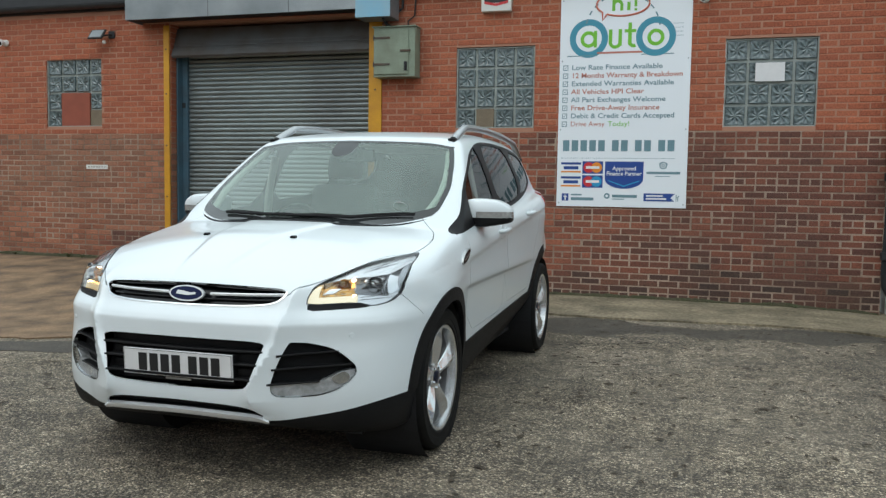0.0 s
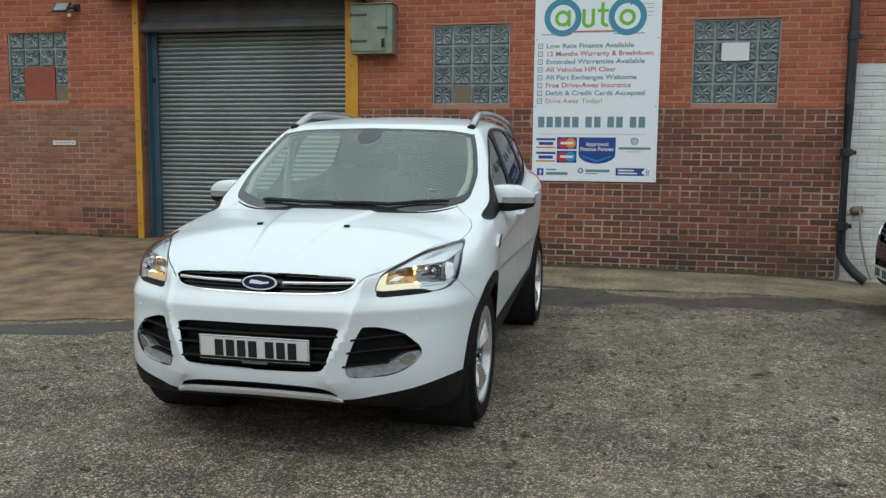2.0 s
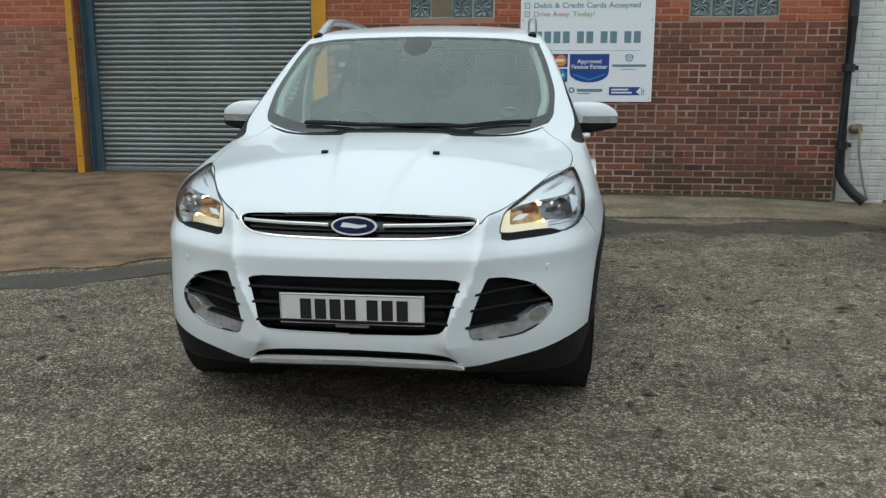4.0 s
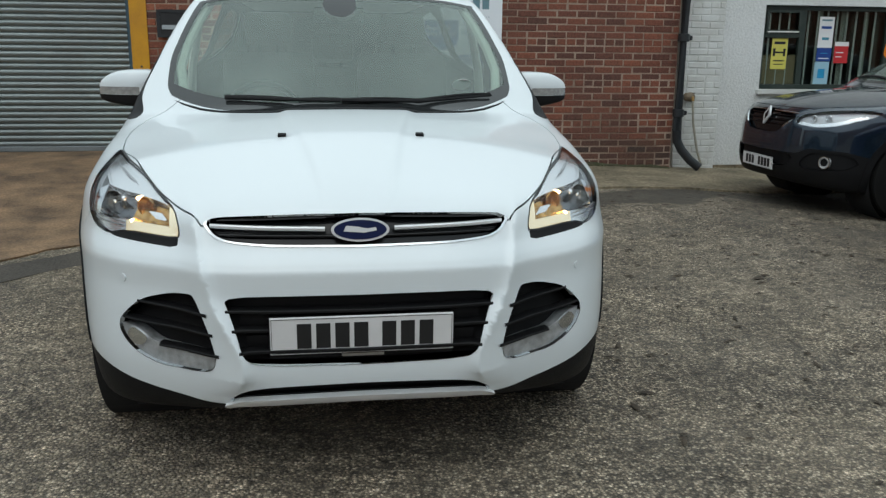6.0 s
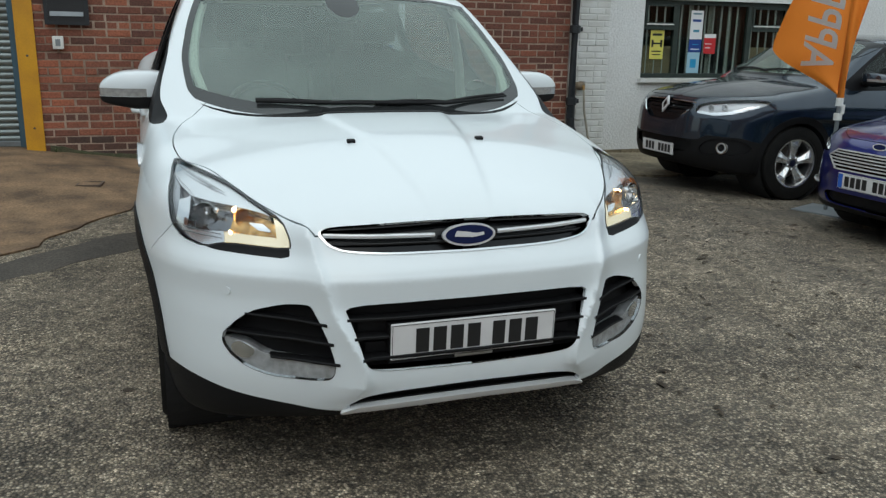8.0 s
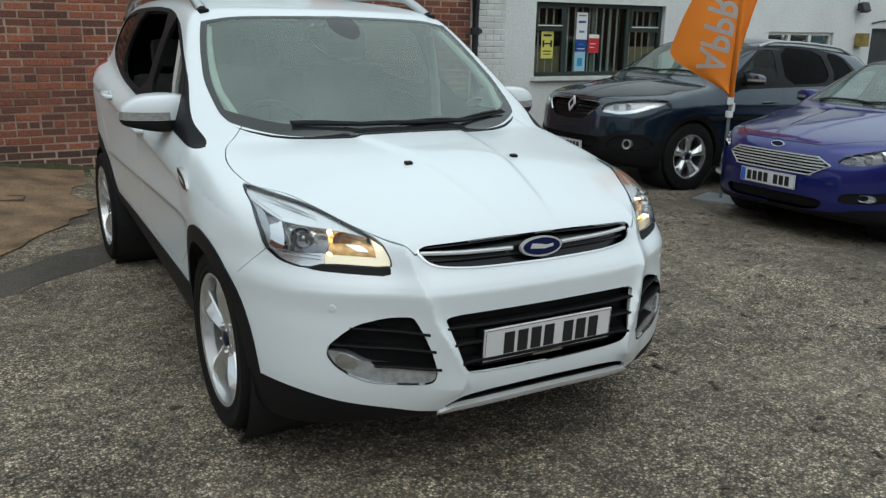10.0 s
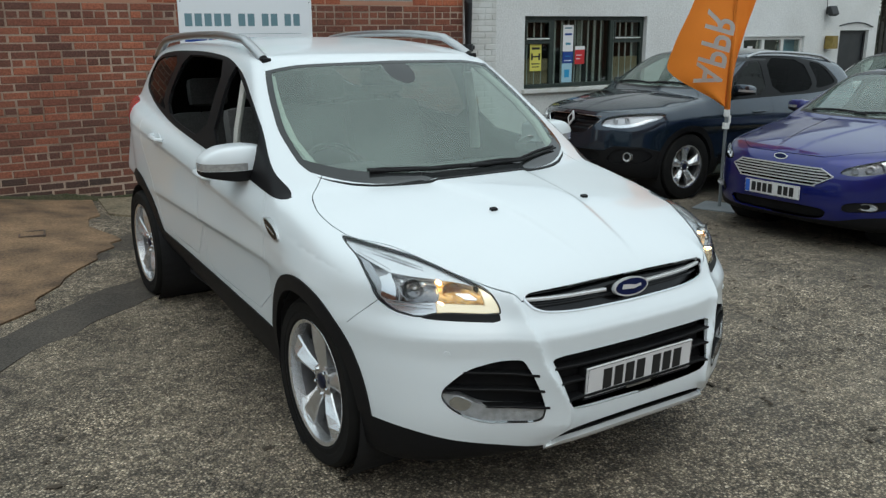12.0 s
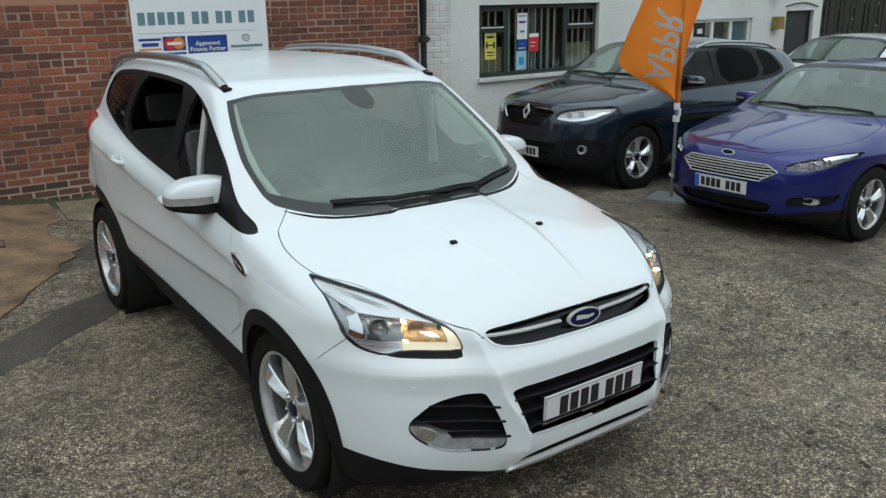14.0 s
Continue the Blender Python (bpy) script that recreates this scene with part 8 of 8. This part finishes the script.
part("door_frame", join(box(0.002, 0.05, -0.04, 0.05, 0.0, 2.035), box(0.84, 0.888, -0.04, 0.05, 0.0, 2.035), box(0.05, 0.84, -0.04, 0.05, 1.98, 2.035)), M_DARKMETAL, dr)
part("door_handle", tube([(0.76, -0.02, 0.98), (0.76, -0.06, 0.98), (0.66, -0.06, 0.98)], 0.010, 8), M_CHROME, dr)
drip = part("trim_2", tube([(DOOR[0] - 0.05, WHITE_Y - 0.02, 1.70), (DOOR[0] + 0.2, WHITE_Y - 0.02, 1.74), (DOOR[0] + 0.45, WHITE_Y - 0.02, 1.76), (DOOR[0] + 0.7, WHITE_Y - 0.02, 1.74), (DOOR[1] + 0.08, WHITE_Y - 0.02, 1.68)], 0.012, 6), M_PIPE)
tagged(drip, "thin dark cable looped over the door", "cable", kind="structure")
lan = thing("wall_lantern", "weathered brass wall lantern by a black door", "wall lamp", pose(10.10, WHITE_Y, 1.36))
part("back_plate", box(-0.06, 0.06, -0.02, -0.001, -0.06, 0.16, 0.006), M_RUST, lan)
part("shade", prism([(-0.09, -0.05), (0.09, -0.05), (0.07, 0.17), (-0.07, 0.17)], -0.17, -0.02), mat("aged_brass", (0.34, 0.25, 0.08), 0.45, 0.6, vary=0.5, scale=14), lan)
spot = thing("security_light", "small dark security light with a dangling cable", "wall lamp", pose(10.02, WHITE_Y, 1.93))
part("lamp_head", moved(box(-0.10, 0.10, -0.09, 0.0, -0.08, 0.08, 0.015), pose(0, -0.07, 0, -25)), M_DARKMETAL, spot)
part("bracket", box(-0.03, 0.03, -0.06, -0.001, -0.03, 0.09, 0.005), M_DARKMETAL, spot)
part("cable", tube([(-0.06, -0.01, 1.2), (-0.08, -0.01, 0.7), (-0.06, -0.01, 0.3), (-0.02, -0.02, 0.05)], 0.006, 5), M_DARKMETAL, spot)

# tap and hose pipe on the pier
tap = thing("garden_tap", "weathered brass tap wrapped in brown tape", "tap", pose(2.43, 10.385, 0.80))
part("body", tube([(0, -0.001, 0), (0, -0.06, 0), (0, -0.10, -0.01), (0, -0.11, -0.05)], 0.018, 10), mat("tap_brass", (0.36, 0.22, 0.08), 0.45, 0.8, vary=0.5, scale=30), tap, smooth=True)
part("lagging", moved(lathe([(-0.07, 0.02), (-0.05, 0.045), (0.02, 0.055), (0.06, 0.03)], 14, "x"), pose(-0.02, -0.045, -0.005)), M_BROWNBOARD, tap, smooth=True)
part("tap_handle", box(-0.04, 0.04, -0.07, -0.055, 0.035, 0.045, 0.004), M_RUST, tap)
part("hose", tube([(0.0, -0.11, -0.05), (0.02, -0.115, -0.30), (0.10, -0.10, -0.62), (0.16, -0.12, -0.80)], 0.014, 8), mat("pale_hose", (0.36, 0.34, 0.27), 0.6, vary=0.4, scale=20), tap, smooth=True)

# ---- flag ----
FX, FY = 2.93, 6.73
flag = thing("feather_flag", "orange feather flag with white letters on a grey pole", "flag", pose(FX, FY, ground_z(FX, FY)))
part("base_plate", moved(box(-0.21, 0.21, -0.21, 0.21, 0.0, 0.018, 0.004), pose(0, 0, 0.004, 0, 0, 22)), M_GALV, flag, "flat steel base plate")
part("spindle", tube([(0, 0, 0.02), (0, 0, 0.96)], 0.017, 10), M_GALV, flag, smooth=True)
part("collar", join(lathe([(0.80, 0.018), (0.80, 0.034), (0.86, 0.034), (0.86, 0.020)], 14, "z"), lathe([(0.92, 0.018), (0.92, 0.030), (0.99, 0.030), (0.99, 0.018)], 14, "z"), box(0.02, 0.055, -0.014, 0.014, 0.85, 0.93, 0.005)), M_WHITEPLASTIC, flag)
part("pole", tube([(0, 0, 0.9), (0, 0, 2.6), (0.02, -0.05, 3.4)], 0.014, 10), M_DARKMETAL, flag)
LEFTX, LEFTY = -0.62, 0.785
left_w = pchip([(0.99, 0.0), (1.06, 0.10), (1.345, 0.58), (1.38, 0.60), (1.6, 0.54), (2.1, 0.36), (2.7, 0.30), (3.3, 0.25)])
right_w = pchip([(0.99, 0.02), (1.3, 0.03), (1.7, 0.10), (2.1, 0.20), (2.7, 0.28), (3.3, 0.20)])


def cloth(width, sign, bow, z0=1.0, z1=3.25):
    v, f, rows, cols = [], [], 60, 12
    for i in range(rows + 1):
        z = z0 + (z1 - z0) * i / rows
        w = max(float(width(z)), 0.005)
        for j in range(cols + 1):
            t = j / cols
            d = sign * w * t
            ripple = bow * t * math.sin(3.0 * z + 4 * t) + 0.012 * t * math.sin(9 * z + 2)
            v.append((LEFTX * d + LEFTY * ripple, LEFTY * d - LEFTX * ripple, z))
    for i in range(rows):
        for j in range(cols):
            a = i * (cols + 1) + j
            f.append((a, a + 1, a + cols + 2, a + cols + 1))
    return v, f


part("cloth", cloth(left_w, 1, 0.03), M_FLAG, flag, smooth=True)
part("cloth_fold", cloth(right_w, -1, 0.05), M_FLAG, flag, smooth=True)
part("sleeve", tube([(0, 0, 0.985), (0, 0, 2.6), (0.02, -0.05, 3.3)], 0.030, 10), M_FLAG, flag, "orange pole sleeve", smooth=True)
across = Matrix(((0, -LEFTX, 0, LEFTX * 0.34 - 0.028 * LEFTY), (0, -LEFTY, 0, LEFTY * 0.34 + 0.028 * LEFTX), (1, 0, 0, 1.25), (0, 0, 0, 1)))
face = Matrix.Translation((-0.024, -0.030, 0))
lettering("flag_letters", "APPR", 0.375, M_WHITEPRINT, face @ across, flag, 0.001, bold=0.006)

# ---- beyond the white building: close-boarded railings and dark trees ----
M_FENCE = mat("dark_stained_timber", (0.022, 0.020, 0.017), 0.85, vary=0.5, scale=6, tint=(0.05, 0.045, 0.035))
M_BARK = mat("dark_bark", (0.06, 0.048, 0.036), 0.9, vary=0.5, scale=9, bump=0.01, bump_scale=30)
M_LEAF = mat("dark_evergreen_leaf", (0.028, 0.042, 0.020), 0.6, vary=0.6, scale=3, tint=(0.055, 0.070, 0.030))


def fence():
    f = thing("fence", "tall dark timber slatted fence", "fence", pose(WHITE_X1 + 0.1, WHITE_Y + 0.2, -0.5))
    slat = mesh_of("slat", *box(-0.05, 0.05, -0.012, 0.012, 0, 2.3, 0.003), M_FENCE)
    for k in range(46):
        part("slat", slat, M_FENCE, f, at=pose(0.1 + k * 0.135, 0.02 * math.sin(k * 1.7), 0.03 * math.sin(k * 2.3)))
    post = mesh_of("post", *box(-0.05, 0.05, -0.05, 0.05, 0, 2.2, 0.005), M_FENCE)
    for k in range(4):
        part("post", post, M_FENCE, f, at=pose(0.1 + k * 1.9, 0.07, 0))
    for z in (0.4, 1.2, 2.0):
        part("rail", box(0, 6.3, 0.02, 0.05, z, z + 0.09, 0.003), M_FENCE, f)


def tree(x, y, high, spread, seed):
    rnd = random.Random(seed)
    t = thing("tree", "dark evergreen tree behind the fence", "tree", pose(x, y, -0.6), group="trees")
    trunk = [tube([(0, 0, 0), (0.05, 0.02, high * 0.3), (-0.04, 0.05, high * 0.6), (0.02, 0.0, high * 0.9)], [0.20, 0.16, 0.10, 0.03], 10)]
    tips = []
    for k in range(26):
        z = high * (0.18 + 0.75 * rnd.random())
        a = rnd.uniform(0, 2 * math.pi)
        r = spread * (1.1 - 0.6 * z / high) * rnd.uniform(0.6, 1.1)
        end = (r * math.cos(a), r * math.sin(a), z + rnd.uniform(0.1, 0.6))
        trunk.append(tube([(0, 0, z - 0.2), (end[0] * 0.5, end[1] * 0.5, z + 0.1), end], [0.05, 0.03, 0.008], 5))
        tips.append(((end[0] * 0.45, end[1] * 0.45, z), 0.7))
        tips.append((end, 0.55))
    part("trunk", join(*trunk), M_BARK, t)
    v, f = [], []
    for (cx, cy, cz), size in tips:
        for _ in range(150):
            d = Vector((rnd.gauss(0, 1), rnd.gauss(0, 1), rnd.gauss(0, 0.8))) * size * 0.5
            p = Vector((cx, cy, cz)) + d
            a = Vector((rnd.uniform(-1, 1), rnd.uniform(-1, 1), rnd.uniform(-1, 1))).normalized() * 0.055
            b = a.cross(Vector((rnd.uniform(-1, 1), rnd.uniform(-1, 1), rnd.uniform(-1, 1)))).normalized() * 0.028
            k = len(v)
            v += [tuple(p - a), tuple(p + b), tuple(p + a), tuple(p - b)]
            f.append((k, k + 1, k + 2, k + 3))
    tagged(part("crown", (v, f), M_LEAF, t), kind="stuff")


fence()
for x, y, h, s, k in ((13.2, 12.6, 5.5, 1.5, 1), (15.2, 12.4, 6.2, 1.7, 2), (17.4, 12.0, 5.6, 1.6, 3), (19.8, 11.4, 6.0, 1.7, 4)):
    tree(x, y, h, s, k)


# ---- leaf litter and grit on the yard ----
def yard_litter(count, seed):
    rnd = random.Random(seed)
    v, f = [], []
    while count:
        x, y = rnd.uniform(-6.5, 5.5), rnd.uniform(-1.5, 8.5)
        if rnd.random() > 0.30 + 0.5 * (x > -0.8) + 0.35 * noise.noise((x * 0.7, y * 0.7, 2.0)) or (abs(x + 1.77) < 1.0 and 3.1 < y < 7.8) or (x < -2.3 and y > 5.3):
            continue
        count -= 1
        a, long = rnd.uniform(-0.5, 0.5) + (1.57 if rnd.random() < 0.25 else 0), rnd.choice((0.010, 0.014, 0.02, 0.03, 0.042))
        wide, bend = rnd.uniform(0.10, 0.34) * long + 0.003, rnd.uniform(-0.5, 0.5)
        c, s, k = math.cos(a), math.sin(a), len(v)
        g = ground_z(x, y) + 0.006
        for u, w, h in ((-1, 0, 0.0), (-0.3, 1, 0.002), (0.4, 0.8, 0.003), (1, bend, 0.001), (0.3, -0.9, 0.001), (-0.4, -0.8, 0.001), (0.05, 0.1, 0.008)):
            p, q = u * long, w * wide + bend * 0.4 * long * u * u
            v.append((x + p * c - q * s, y + p * s + q * c, g + h))
        f += [(k + i, k + (i + 1) % 6, k + 6) for i in range(6)]
    tagged(part("leaf_litter", (v, f), M_LITTER), "scattered dark leaf scraps and twigs on tarmac", "leaf litter", kind="stuff")


M_LITTER = mat("rotting_leaf", (0.040, 0.031, 0.022), 0.85, vary=0.7, scale=14, tint=(0.085, 0.062, 0.040))
yard_litter(1500, 21)

# ---- bricks, last ----
BRICKS = {}


def brick_mesh(w, material):
    k = (round(w, 3), material.name)
    if k not in BRICKS:
        BRICKS[k] = mesh_of("brick", *brick_shape(k[0], BH - JOINT), material)
    return BRICKS[k]


def lay(wall, rows, y, pick_material, near, limit=300):
    """The bricks of one wall: those in the near stretch as parts, the rest joined."""
    rest = {}
    count = 0
    for x, z, w, out in rows:
        m = pick_material(x, z)
        if count < limit and near(x, z):
            part("brick", brick_mesh(w, m), m, wall, at=pose(x, y + out, z))
            count += 1
        else:
            v, f = rest.setdefault(m.name, (m, [], []))[1:]
            k = len(v)
            bv, bf = brick_shape(w, BH - JOINT)
            v += [(a + x, b + y + out, c + z) for a, b, c in bv]
            f += [tuple(i + k for i in q) for q in bf]
    for m, v, f in rest.values():
        tagged(part("brickwork", (v, f), m, wall), kind="stuff")


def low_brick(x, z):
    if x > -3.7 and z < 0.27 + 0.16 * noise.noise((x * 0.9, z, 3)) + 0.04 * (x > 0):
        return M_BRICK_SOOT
    # brightness set in the brick colour: darker right of about x -0.7, brighter left
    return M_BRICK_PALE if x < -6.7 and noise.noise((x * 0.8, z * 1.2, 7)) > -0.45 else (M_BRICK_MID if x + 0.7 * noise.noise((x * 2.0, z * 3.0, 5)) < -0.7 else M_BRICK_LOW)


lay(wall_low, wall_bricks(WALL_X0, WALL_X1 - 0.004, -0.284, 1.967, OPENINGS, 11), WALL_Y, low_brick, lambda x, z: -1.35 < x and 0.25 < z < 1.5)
lay(wall_up, wall_bricks(WALL_X0, WALL_X1 - 0.004, 1.966, WALL_TOP, OPENINGS, 12), WALL_Y, lambda x, z: M_BRICK_UP, lambda x, z: -3.2 < x and 1.9 < z < 3.3)
lay(pil, wall_bricks(2.275, 2.79, -0.3, PAINT_TOP, [], 13), 10.378, lambda x, z: M_WHITEBRICK, lambda x, z: True)
lay(pil_up, wall_bricks(2.275, 2.79, PAINT_TOP, WHITE_TOP, [], 14), 10.378, lambda x, z: M_BRICK_UP, lambda x, z: True)
